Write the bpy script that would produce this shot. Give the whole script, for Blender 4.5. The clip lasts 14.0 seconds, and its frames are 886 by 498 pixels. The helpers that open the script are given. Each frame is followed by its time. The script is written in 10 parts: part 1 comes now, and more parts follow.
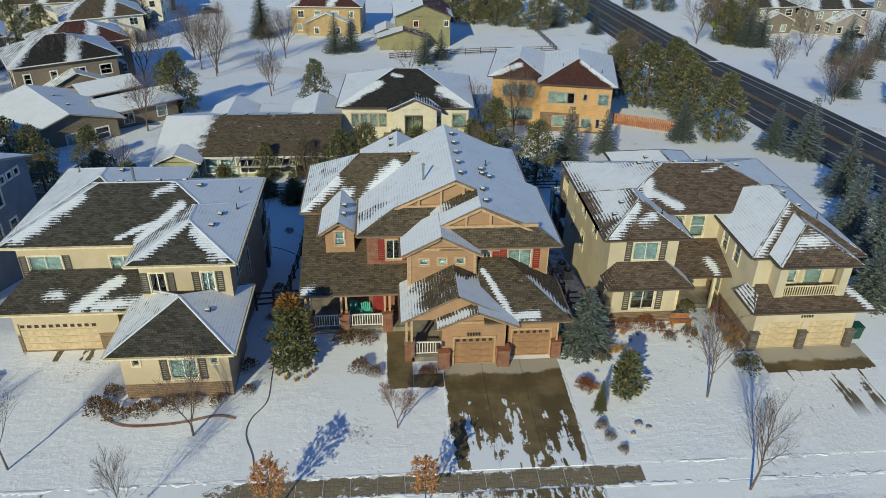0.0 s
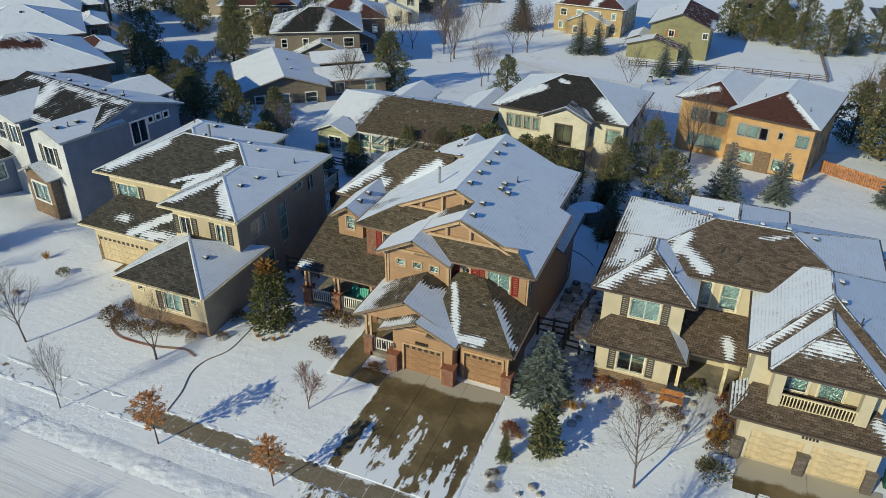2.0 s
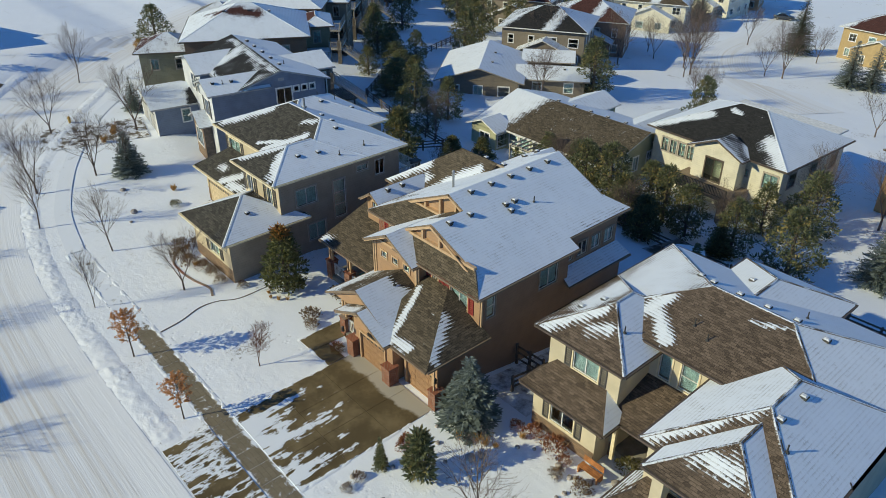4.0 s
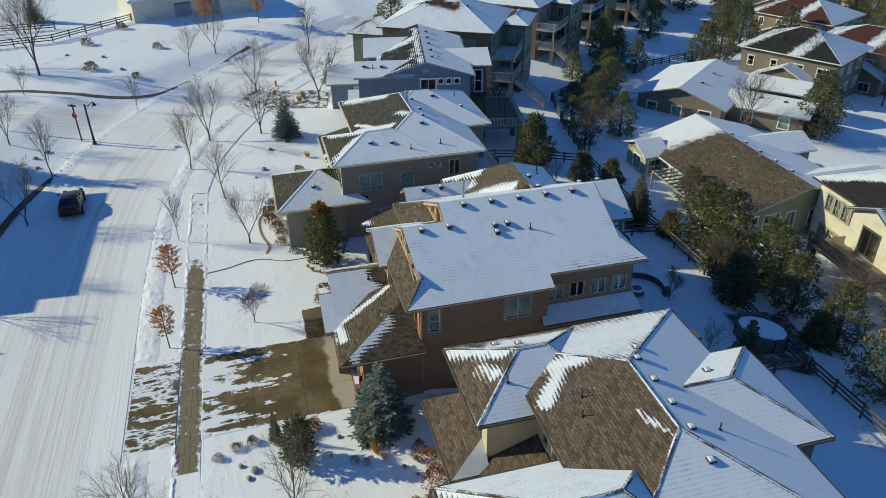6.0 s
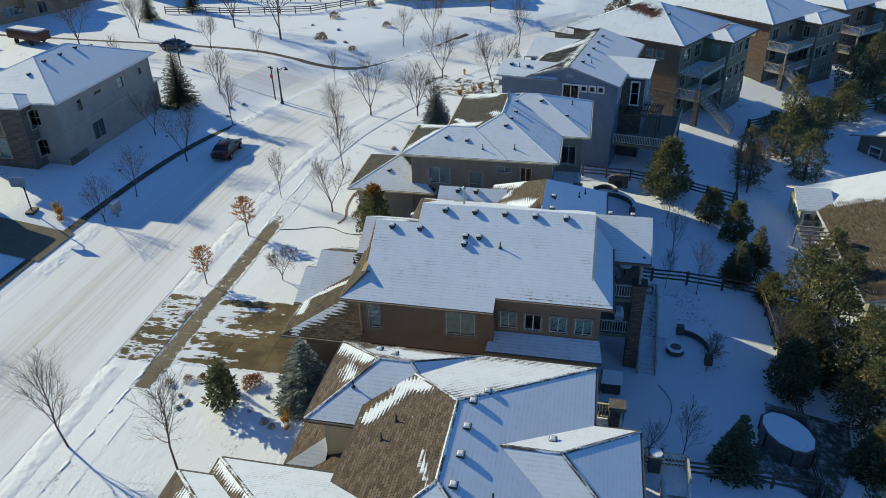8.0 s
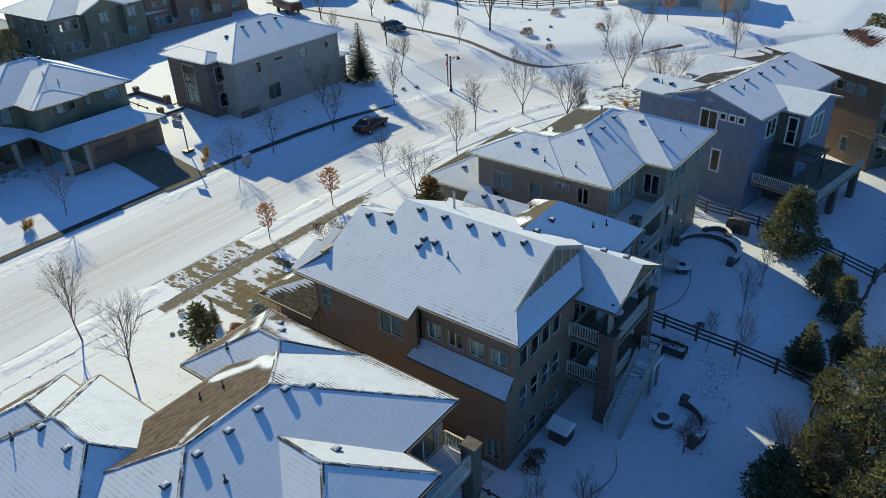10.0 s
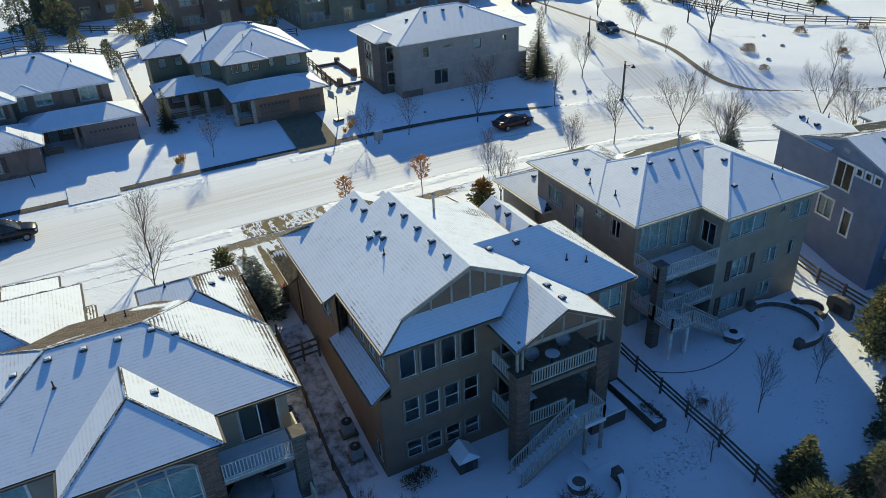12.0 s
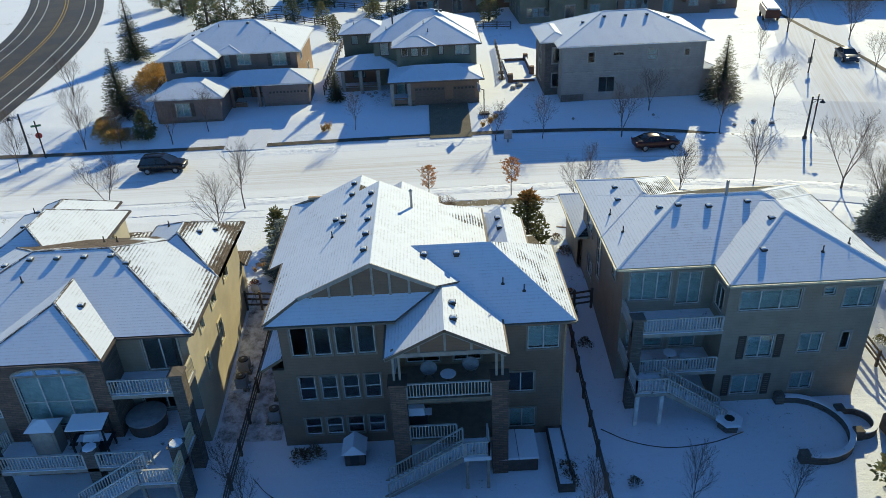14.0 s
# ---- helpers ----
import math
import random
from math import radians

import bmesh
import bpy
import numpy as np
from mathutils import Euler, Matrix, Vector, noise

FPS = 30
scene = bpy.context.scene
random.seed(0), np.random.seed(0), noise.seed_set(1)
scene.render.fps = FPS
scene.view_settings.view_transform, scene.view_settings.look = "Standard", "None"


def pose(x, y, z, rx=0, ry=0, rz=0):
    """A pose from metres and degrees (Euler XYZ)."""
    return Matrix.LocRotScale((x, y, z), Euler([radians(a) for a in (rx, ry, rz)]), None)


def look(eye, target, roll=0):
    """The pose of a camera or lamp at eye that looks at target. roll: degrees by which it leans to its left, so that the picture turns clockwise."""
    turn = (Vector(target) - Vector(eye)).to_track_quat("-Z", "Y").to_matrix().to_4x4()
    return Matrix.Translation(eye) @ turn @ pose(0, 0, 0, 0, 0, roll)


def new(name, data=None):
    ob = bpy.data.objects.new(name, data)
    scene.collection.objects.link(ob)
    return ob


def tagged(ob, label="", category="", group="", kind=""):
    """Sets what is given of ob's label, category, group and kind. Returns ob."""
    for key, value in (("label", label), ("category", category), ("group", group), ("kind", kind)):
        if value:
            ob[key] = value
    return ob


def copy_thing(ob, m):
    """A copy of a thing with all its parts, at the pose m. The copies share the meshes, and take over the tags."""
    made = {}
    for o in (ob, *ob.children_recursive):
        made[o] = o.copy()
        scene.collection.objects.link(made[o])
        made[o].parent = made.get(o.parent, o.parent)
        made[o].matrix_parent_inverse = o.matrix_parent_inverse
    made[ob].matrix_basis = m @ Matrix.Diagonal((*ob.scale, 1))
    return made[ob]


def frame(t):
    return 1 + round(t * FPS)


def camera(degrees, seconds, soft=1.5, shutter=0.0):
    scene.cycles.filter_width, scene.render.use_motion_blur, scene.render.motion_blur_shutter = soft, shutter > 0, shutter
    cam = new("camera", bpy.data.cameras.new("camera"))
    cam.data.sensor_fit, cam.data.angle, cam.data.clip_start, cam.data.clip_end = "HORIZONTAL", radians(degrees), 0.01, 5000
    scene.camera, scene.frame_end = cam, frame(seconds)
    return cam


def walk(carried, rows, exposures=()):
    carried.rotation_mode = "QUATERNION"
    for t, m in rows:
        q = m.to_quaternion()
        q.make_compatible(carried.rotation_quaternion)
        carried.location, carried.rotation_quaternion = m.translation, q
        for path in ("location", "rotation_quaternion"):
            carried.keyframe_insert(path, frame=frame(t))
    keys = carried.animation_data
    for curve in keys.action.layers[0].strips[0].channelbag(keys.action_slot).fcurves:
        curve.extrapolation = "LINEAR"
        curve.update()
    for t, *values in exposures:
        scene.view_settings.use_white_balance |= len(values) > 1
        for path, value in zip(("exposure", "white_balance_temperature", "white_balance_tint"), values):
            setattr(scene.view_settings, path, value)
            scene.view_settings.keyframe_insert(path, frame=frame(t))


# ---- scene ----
cam = camera(62.7, 14.0, soft=0.45)
METRES, EYE, TILT, LEAN, TURN = 135.55, 28.6, 0.0, 0.0, -4.7
ROWS = [
    (0.0, 0.0, 0.0, 0.0, 0.43, -29.77, -0.75),
    (0.5, 0.0354, 0.0044, 0.0007, 6.88, -29.93, -0.74),
    (1.0, 0.0724, 0.0129, 0.0016, 13.82, -30.05, -0.71),
    (1.5, 0.1057, 0.0245, 0.0028, 20.25, -30.2, -0.67),
    (2.0, 0.1396, 0.0409, 0.0036, 27.15, -30.35, -0.58),
    (2.5, 0.169, 0.0598, 0.004, 33.56, -30.41, -0.47),
    (3.0, 0.1978, 0.0833, 0.0041, 40.34, -30.49, -0.36),
    (5.5, 0.2888, 0.2327, 0.0065, 72.94, -30.74, 0.32),
    (6.0, 0.2963, 0.269, 0.0068, 79.73, -30.75, 0.54),
    (6.5, 0.2992, 0.3037, 0.0068, 86.04, -30.79, 0.74),
    (7.0, 0.2981, 0.3407, 0.0067, 92.86, -30.79, 0.92),
    (7.5, 0.2931, 0.3752, 0.0063, 99.26, -30.78, 1.16),
    (8.0, 0.2835, 0.4107, 0.0054, 106.01, -30.72, 1.33),
    (10.5, 0.1858, 0.5542, 0.0007, 138.01, -30.2, 2.01),
    (11.0, 0.1564, 0.5765, 0.0001, 144.65, -30.12, 2.11),
    (11.5, 0.1272, 0.5939, -0.0005, 150.77, -30.03, 2.18),
    (12.0, 0.0938, 0.6091, -0.0018, 157.37, -29.87, 2.28),
    (12.5, 0.062, 0.6193, -0.0029, 163.37, -29.7, 2.32),
    (13.0, 0.0244, 0.6267, -0.0039, 170.26, -29.56, 2.4),
    (13.5, -0.0085, 0.6297, -0.0057, 176.23, -29.34, 2.4),
    (14.0, -0.0462, 0.6288, -0.0077, 183.02, -29.08, 2.38),
]
EXPOSURE = [(0.0, 0.11, 7550, 2), (3.0, 0.25, 7650, 2), (6.0, 0.37, 7750, 1), (10.0, 0.50, 7900, 1), (14.0, 0.63, 8100, 1)]
walk(cam, [(t, pose(0, 0, EYE, TILT, LEAN, TURN) @ pose(METRES * x, METRES * y, METRES * z, 90 + pitch, roll, yaw)) for t, x, y, z, yaw, pitch, roll in ROWS], EXPOSURE)

# ---- light: low winter sun over the street side, clear sky ----
SUN_TO = Vector((0.423, 0.906, 0.0)).normalized()      # the way that shadows fall on the ground
SUN_EL = radians(25.9)
world = bpy.data.worlds.new("winter_sky")
scene.world = world
world.use_nodes = True
wn = world.node_tree
sky = wn.nodes.new("ShaderNodeTexSky")
sky.sky_type, sky.sun_disc = "NISHITA", False
sky.sun_elevation = SUN_EL
sky.sun_rotation = math.atan2(-SUN_TO.x, -SUN_TO.y)
sky.altitude, sky.air_density, sky.dust_density, sky.ozone_density = 1800, 0.9, 0.0, 9.0
wn.nodes["Background"].inputs[1].default_value = 0.160
deep = wn.nodes.new("ShaderNodeVectorMath")                # the deep blue of thin, dry mountain air
deep.operation = "MULTIPLY"
deep.inputs[1].default_value = (0.50, 0.71, 0.84)
wn.links.new(sky.outputs[0], deep.inputs[0])
wn.links.new(deep.outputs[0], wn.nodes["Background"].inputs[0])
sun_data = bpy.data.lights.new("sun", "SUN")
sun_data.energy, sun_data.angle, sun_data.color = 3.1, radians(0.55), (0.99, 0.965, 0.77)
sun = new("sun", sun_data)
sun.matrix_world = look((0, 0, 80), Vector((0, 0, 80)) + SUN_TO * math.cos(SUN_EL) - Vector((0, 0, math.sin(SUN_EL))))

# ---- materials ----
class Nodes:
    """A short hand for node materials."""
    def __init__(self, name, rough=0.8, metal=0.0):
        self.mat = bpy.data.materials.new(name)
        self.mat.use_nodes = True
        self.t = self.mat.node_tree
        self.b = self.t.nodes["Principled BSDF"]
        self.b.inputs["Roughness"].default_value = rough
        self.b.inputs["Metallic"].default_value = metal

    def add(self, kind, **props):
        n = self.t.nodes.new("ShaderNode" + kind)
        for k, v in props.items():
            if k == "op":
                n.operation = v
            elif k == "data":
                n.data_type = v
        return n

    def link(self, a, b):
        self.t.links.new(a, b)

    def put(self, sock, v):
        if isinstance(v, bpy.types.NodeSocket):
            self.link(v, sock)
        else:
            sock.default_value = v

    def math(self, op, a, b=0.0, c=0.0):
        n = self.add("Math", op=op)
        for s, v in zip(n.inputs, (a, b, c)):
            self.put(s, v)
        return n.outputs[0]

    def vec(self, op, a, b):
        n = self.add("VectorMath", op=op)
        self.put(n.inputs[0], a), self.put(n.inputs[1], b)
        return n.outputs[0]

    def place(self):
        return self.add("TexCoord").outputs["Object"]

    def world(self):
        return self.add("NewGeometry").outputs["Position"]

    def uv(self):
        return self.add("TexCoord").outputs["UV"]

    def noise(self, co, scale=1.0, detail=4.0, rough=0.6, stretch=None):
        if stretch:
            co = self.vec("MULTIPLY", co, stretch)
        n = self.add("TexNoise")
        self.link(co, n.inputs["Vector"])
        n.inputs["Scale"].default_value, n.inputs["Detail"].default_value, n.inputs["Roughness"].default_value = scale, detail, rough
        return n.outputs["Fac"]

    def step(self, v, a, b):
        n = self.add("MapRange")
        n.interpolation_type = "SMOOTHSTEP"
        self.put(n.inputs[0], v)
        n.inputs[1].default_value, n.inputs[2].default_value = a, b
        return n.outputs[0]

    def mix(self, f, a, b):
        n = self.add("Mix", data="RGBA")
        self.put(n.inputs[0], f)
        for s, v in ((n.inputs[6], a), (n.inputs[7], b)):
            self.put(s, v if isinstance(v, bpy.types.NodeSocket) else (*v, 1))
        return n.outputs[2]

    def split(self, v):
        n = self.add("SeparateXYZ")
        self.link(v, n.inputs[0])
        return n.outputs

    def rand(self):
        return self.add("ObjectInfo").outputs["Random"]

    def island(self):
        return self.add("NewGeometry").outputs["Random Per Island"]

    def bump(self, h, strength=0.5, dist=0.02):
        n = self.add("Bump")
        n.inputs["Strength"].default_value, n.inputs["Distance"].default_value = strength, dist
        self.link(h, n.inputs["Height"])
        self.link(n.outputs[0], self.b.inputs["Normal"])

    def color(self, v):
        self.put(self.b.inputs["Base Color"], v if isinstance(v, bpy.types.NodeSocket) else (*v, 1))
        return self.mat


def plain(name, c, rough=0.7, metal=0.0, vary=0.15, scale=3.0):
    """Paint, metal or plastic with a little uneven wear."""
    n = Nodes(name, rough, metal)
    f = n.noise(n.place(), scale, 5)
    dark = tuple(v * (1 - vary) for v in c)
    light = tuple(min(1, v * (1 + vary)) for v in c)
    return n.color(n.mix(n.step(f, 0.3, 0.7), dark, light))


SNOW = (0.80, 0.84, 0.90)


def snow_ground():
    n = Nodes("snow_ground", 0.75)
    co = n.world()
    big = n.noise(co, 0.12, 5)
    rough = n.step(n.noise(co, 0.16, 3), 0.40, 0.62)
    x = n.split(co)[0]
    coarse = n.math("MULTIPLY", n.step(x, -7.9, -8.7), n.step(x, -30.0, -24.0))       # long grass under the snow of one lot
    rough = n.math("MAXIMUM", rough, coarse)
    fine = n.noise(co, 11.0, 4, 0.7)
    lump = n.noise(co, 2.2, 5, 0.65)
    rows = n.noise(co, 1.0, 3, 0.6, (0.7, 3.2, 1))
    tuft = n.noise(co, 4.2, 8, 0.85)
    thin = n.step(n.noise(co, 0.22, 3), 0.50, 0.70)
    mask = n.step(n.math("ADD", tuft, n.math("MAXIMUM", n.math("MULTIPLY", thin, 0.15), n.math("MULTIPLY", coarse, 0.07))), 0.665, 0.72)
    c = n.mix(big, (0.82, 0.86, 0.92), (0.89, 0.92, 0.96))
    c = n.mix(n.math("MULTIPLY", mask, 0.75), c, (0.17, 0.135, 0.085))
    prints = n.add("TexVoronoi")
    n.link(co, prints.inputs["Vector"])
    prints.inputs["Scale"].default_value = 2.1
    hole = n.math("MULTIPLY", n.step(prints.outputs["Distance"], 0.30, 0.12), n.step(n.noise(co, 0.14, 3), 0.50, 0.60))
    h = n.math("ADD", n.math("MULTIPLY", fine, 0.32), n.math("ADD", n.math("MULTIPLY", rows, 0.35), n.math("MULTIPLY", lump, 0.8)))
    h = n.math("MULTIPLY", h, n.math("MULTIPLY_ADD", rough, 0.75, 0.35))
    n.bump(n.math("SUBTRACT", h, n.math("MULTIPLY", hole, 0.30)), 0.7, 0.075)
    return n.color(c)


def snow_road():
    """Driven snow: long tracks along the way, tan where tyres have packed it. UV: along, across, in metres."""
    n = Nodes("snow_road", 0.9)
    n.b.inputs["Specular IOR Level"].default_value = 0.25
    co = n.uv()
    track = n.noise(co, 1.0, 6, 0.7, (0.03, 2.4, 1))
    fine = n.noise(co, 1.0, 5, 0.7, (0.2, 7.5, 1))
    across = n.split(co)[1]
    mid = n.step(n.math("ABSOLUTE", n.math("SUBTRACT", across, 5.2)), 4.6, 1.2)
    m = n.step(n.math("ADD", n.math("MULTIPLY", track, 0.85), n.math("MULTIPLY", fine, 0.18)), 0.40, 0.72)
    m = n.math("MULTIPLY", m, n.math("MULTIPLY_ADD", mid, 0.68, 0.08))
    c = n.mix(m, (0.85, 0.87, 0.90), (0.60, 0.54, 0.46))
    grit = n.step(n.noise(co, 1.0, 4, 0.8, (2.2, 5.0, 1)), 0.70, 0.76)
    c = n.mix(n.math("MULTIPLY", grit, n.math("MULTIPLY_ADD", mid, 0.35, 0.1)), c, (0.25, 0.20, 0.15))
    n.bump(n.math("ADD", track, fine), 0.45, 0.04)
    return n.color(c)


def wet_concrete(name="wet_concrete"):
    """Dark wet concrete with melting snow streaks towards the street."""
    n = Nodes(name, 0.7)
    n.b.inputs["Specular IOR Level"].default_value = 0.06
    co = n.world()
    xyz = n.split(co)
    stain = n.noise(co, 0.55, 6)
    c = n.mix(n.step(stain, 0.35, 0.65), (0.112, 0.084, 0.046), (0.20, 0.152, 0.085))
    dry = n.step(n.math("ADD", xyz[1], n.math("MULTIPLY", n.noise(co, 0.5, 4), 1.8)), 35.8, 36.1)
    dry = n.math("MULTIPLY", dry, n.step(xyz[0], 2.95, 3.05))
    c = n.mix(dry, c, (0.42, 0.385, 0.32))
    streak = n.noise(co, 1.0, 5, 0.6, (1.5, 0.28, 1))
    blot = n.noise(co, 1.3, 5, 0.65)
    reach = n.step(xyz[1], 33.2, 27.0)
    m = n.math("ADD", n.math("MULTIPLY", streak, 0.75), n.math("MULTIPLY", blot, 0.35))
    m = n.step(n.math("MULTIPLY_ADD", reach, 0.18, m), 0.665, 0.695)
    m = n.math("MULTIPLY", m, n.step(xyz[1], 33.4, 32.4))
    m = n.math("MULTIPLY", m, n.math("SUBTRACT", 1.0, n.math("MULTIPLY", n.step(xyz[1], 26.0, 25.8), n.step(n.math("ADD", n.math("MULTIPLY", streak, 0.7), n.math("MULTIPLY", blot, 0.3)), 0.50, 0.54))))
    n.put(n.b.inputs["Roughness"], n.math("MULTIPLY_ADD", m, 0.30, n.math("MULTIPLY_ADD", stain, 0.3, 0.52)))
    n.bump(n.math("ADD", n.math("MULTIPLY", m, 1.0), n.math("MULTIPLY", n.noise(co, 30, 3), 0.05)), 0.6, 0.04)
    return n.color(n.mix(m, c, SNOW))


def streaked_snow():
    """Snow on a driveway, melted through in narrow lines that run down to the street."""
    n = Nodes("streaked_snow", 0.7)
    co = n.world()
    y = n.split(co)[1]
    m = n.math("ADD", n.math("MULTIPLY", n.noise(co, 1.0, 3, 0.5, (2.4, 0.12, 1)), 0.8), n.math("MULTIPLY", n.noise(co, 1.6, 4), 0.25))
    m = n.math("MULTIPLY", n.step(m, 0.585, 0.62), n.step(y, 29.6, 31.5))
    n.bump(n.math("SUBTRACT", n.noise(co, 3.0, 5, 0.7), m), 0.6, 0.08)
    return n.color(n.mix(m, n.mix(n.noise(co, 0.3, 4), (0.80, 0.82, 0.86), (0.88, 0.90, 0.93)), (0.14, 0.105, 0.06)))


def slab_concrete():
    """Pavement slabs, half cleared: wet tan concrete in stamped courses with snow left in the joints and along the sides."""
    n = Nodes("pavement_concrete", 0.9)
    n.b.inputs["Specular IOR Level"].default_value = 0.2
    co = n.world()
    xyz = n.split(co)
    stamp = n.add("TexBrick")
    n.link(co, stamp.inputs["Vector"])
    stamp.inputs["Scale"].default_value = 1.0
    stamp.inputs["Brick Width"].default_value, stamp.inputs["Row Height"].default_value = 0.46, 0.30
    stamp.inputs["Mortar Size"].default_value, stamp.inputs["Mortar Smooth"].default_value = 0.022, 0.8
    joint = stamp.outputs["Fac"]
    m = n.math("ADD", n.noise(co, 1.6, 7, 0.75), n.math("MULTIPLY", n.math("SUBTRACT", n.rand(), 0.5), 0.12))
    m = n.math("MULTIPLY_ADD", joint, 0.05, m)
    gone = n.step(n.math("ABSOLUTE", n.math("SUBTRACT", xyz[0], 2.2)), 13.0, 9.5)
    side = n.math("ABSOLUTE", n.math("SUBTRACT", xyz[1], 26.58))
    edge = n.math("MULTIPLY", n.step(side, 0.38, 0.66), n.step(side, 0.9, 0.8))
    m = n.math("MULTIPLY_ADD", edge, 0.16, m)
    m = n.step(n.math("SUBTRACT", m, n.math("MULTIPLY", gone, 0.26)), 0.36, 0.43)
    c = n.mix(n.noise(co, 1.2, 5), (0.15, 0.123, 0.085), (0.29, 0.245, 0.175))
    c = n.mix(n.math("MULTIPLY", joint, 0.4), c, (0.06, 0.05, 0.035))
    n.bump(n.math("SUBTRACT", m, n.math("MULTIPLY", n.math("MULTIPLY", joint, 0.5), n.math("SUBTRACT", 1.0, m))), 0.6, 0.03)
    return n.color(n.mix(m, c, SNOW))


def kerb_concrete():
    n = Nodes("kerb_concrete", 0.9)
    n.b.inputs["Specular IOR Level"].default_value = 0.2
    co = n.world()
    m = n.step(n.noise(co, 0.7, 5, 0.7), 0.30, 0.42)
    c = n.mix(n.noise(co, 2.0, 4), (0.16, 0.13, 0.09), (0.28, 0.24, 0.18))
    return n.color(n.mix(n.math("MULTIPLY", m, 0.9), c, SNOW))


def asphalt():
    n = Nodes("wet_asphalt", 0.7)
    co = n.world()
    f = n.noise(co, 0.25, 5)
    g = n.noise(co, 40, 3)
    n.bump(g, 0.3, 0.01)
    n.put(n.b.inputs["Roughness"], n.math("MULTIPLY_ADD", f, 0.4, 0.55))
    return n.color(n.mix(n.step(f, 0.4, 0.6), (0.026, 0.026, 0.028), (0.055, 0.053, 0.052)))


def shingle(name, dark, light):
    """Roof: asphalt shingles in courses, covered by snow where the attribute 'snow' says so. UV in metres, v up the slope."""
    n = Nodes(name, 0.85)
    n.b.inputs["Specular IOR Level"].default_value = 0.2
    uv = n.uv()
    xy = n.split(uv)
    brick = n.add("TexBrick")
    n.link(uv, brick.inputs["Vector"])
    brick.inputs["Scale"].default_value = 1.0
    brick.inputs["Brick Width"].default_value, brick.inputs["Row Height"].default_value = 0.32, 0.15
    brick.inputs["Mortar Size"].default_value, brick.inputs["Mortar Smooth"].default_value = 0.012, 0.3
    brick.inputs["Bias"].default_value = 0.0
    brick.inputs["Color1"].default_value, brick.inputs["Color2"].default_value = (*dark, 1), (*light, 1)
    brick.inputs["Mortar"].default_value = (*(v * 0.45 for v in dark), 1)
    big = n.noise(uv, 0.5, 4)
    speck = n.noise(uv, 1.0, 2, 0.8, (14.0, 18.0, 1))
    base = n.mix(n.step(big, 0.3, 0.75), brick.outputs["Color"], n.mix(0.25, brick.outputs["Color"], light))
    base = n.mix(n.math("MULTIPLY", n.step(speck, 0.5, 0.72), 0.6), base, tuple(v * 1.5 for v in light))
    base = n.mix(n.math("MULTIPLY", n.step(speck, 0.5, 0.3), 0.5), base, tuple(v * 0.5 for v in dark))
    row = n.math("FRACT", n.math("DIVIDE", xy[1], 0.20))
    at = n.add("Attribute")
    at.attribute_name = "snow"
    cover = at.outputs["Fac"]
    spot = n.vec("ADD", n.world(), uv)
    ragged = n.noise(spot, 0.62, 6, 0.62)
    comb = n.noise(uv, 1.0, 3, 0.6, (5.5, 0.9, 1))
    fine = n.noise(uv, 1.0, 3, 0.7, (13.0, 4.0, 1))
    lift = n.math("MULTIPLY_ADD", n.math("SUBTRACT", ragged, 0.5), 1.25, cover)
    lift = n.math("MULTIPLY_ADD", n.math("SUBTRACT", comb, 0.5), 0.42, lift)
    lift = n.math("MULTIPLY_ADD", n.math("SUBTRACT", fine, 0.5), 0.55, lift)
    lift = n.math("MULTIPLY_ADD", n.math("SUBTRACT", 0.5, row), 0.42, lift)
    m = n.step(lift, 0.44, 0.60)
    thin = n.step(n.math("MULTIPLY_ADD", n.math("SUBTRACT", n.noise(spot, 0.35, 4), 0.5), -1.6, cover), 1.30, 0.75)
    film = n.math("MULTIPLY", n.math("MULTIPLY_ADD", n.step(row, 0.50, 0.98), 0.7, n.step(fine, 0.5, 0.75)), n.step(n.noise(uv, 1.0, 6, 0.75, (1.8, 1.1, 1)), 0.36, 0.66))
    film = n.math("MULTIPLY", film, n.math("MULTIPLY_ADD", thin, 0.55, 0.24))
    sn = n.mix(film, n.mix(n.noise(spot, 0.25, 4), (0.69, 0.74, 0.80), (0.80, 0.84, 0.895)), (0.25, 0.235, 0.22))
    soft = n.math("MULTIPLY", n.noise(spot, 1.4, 4, 0.6), 0.5)
    n.bump(n.math("ADD", n.math("ADD", n.math("MULTIPLY", m, 1.0), soft), n.math("MULTIPLY", row, -0.30)), 0.7, 0.035)
    n.put(n.b.inputs["Roughness"], n.math("MULTIPLY_ADD", m, -0.25, 0.9))
    return n.color(n.mix(m, base, sn))


def siding(name, c, row=0.20):
    """Painted lap boards: a shadow line at each board, faint weathering."""
    n = Nodes(name, 0.65)
    co = n.place()
    z = n.split(co)[2]
    f = n.math("FRACT", n.math("DIVIDE", z, row))
    w = n.noise(co, 0.9, 5)
    wood = n.noise(co, 1.0, 4, 0.6, (3, 3, 40))
    line = n.step(f, 0.90, 0.99)
    k = n.mix(n.step(w, 0.3, 0.7), tuple(v * 0.88 for v in c), tuple(min(1, v * 1.08) for v in c))
    k = n.mix(n.math("MULTIPLY", line, 0.45), k, tuple(v * 0.45 for v in c))
    n.bump(n.math("ADD", f, n.math("MULTIPLY", wood, 0.08)), 0.6, 0.02)
    return n.color(k)


def stucco(name, c):
    n = Nodes(name, 0.85)
    co = n.place()
    w = n.noise(co, 0.6, 5)
    n.bump(n.noise(co, 45, 4), 0.35, 0.01)
    return n.color(n.mix(n.step(w, 0.3, 0.7), tuple(v * 0.88 for v in c), tuple(min(1, v * 1.06) for v in c)))


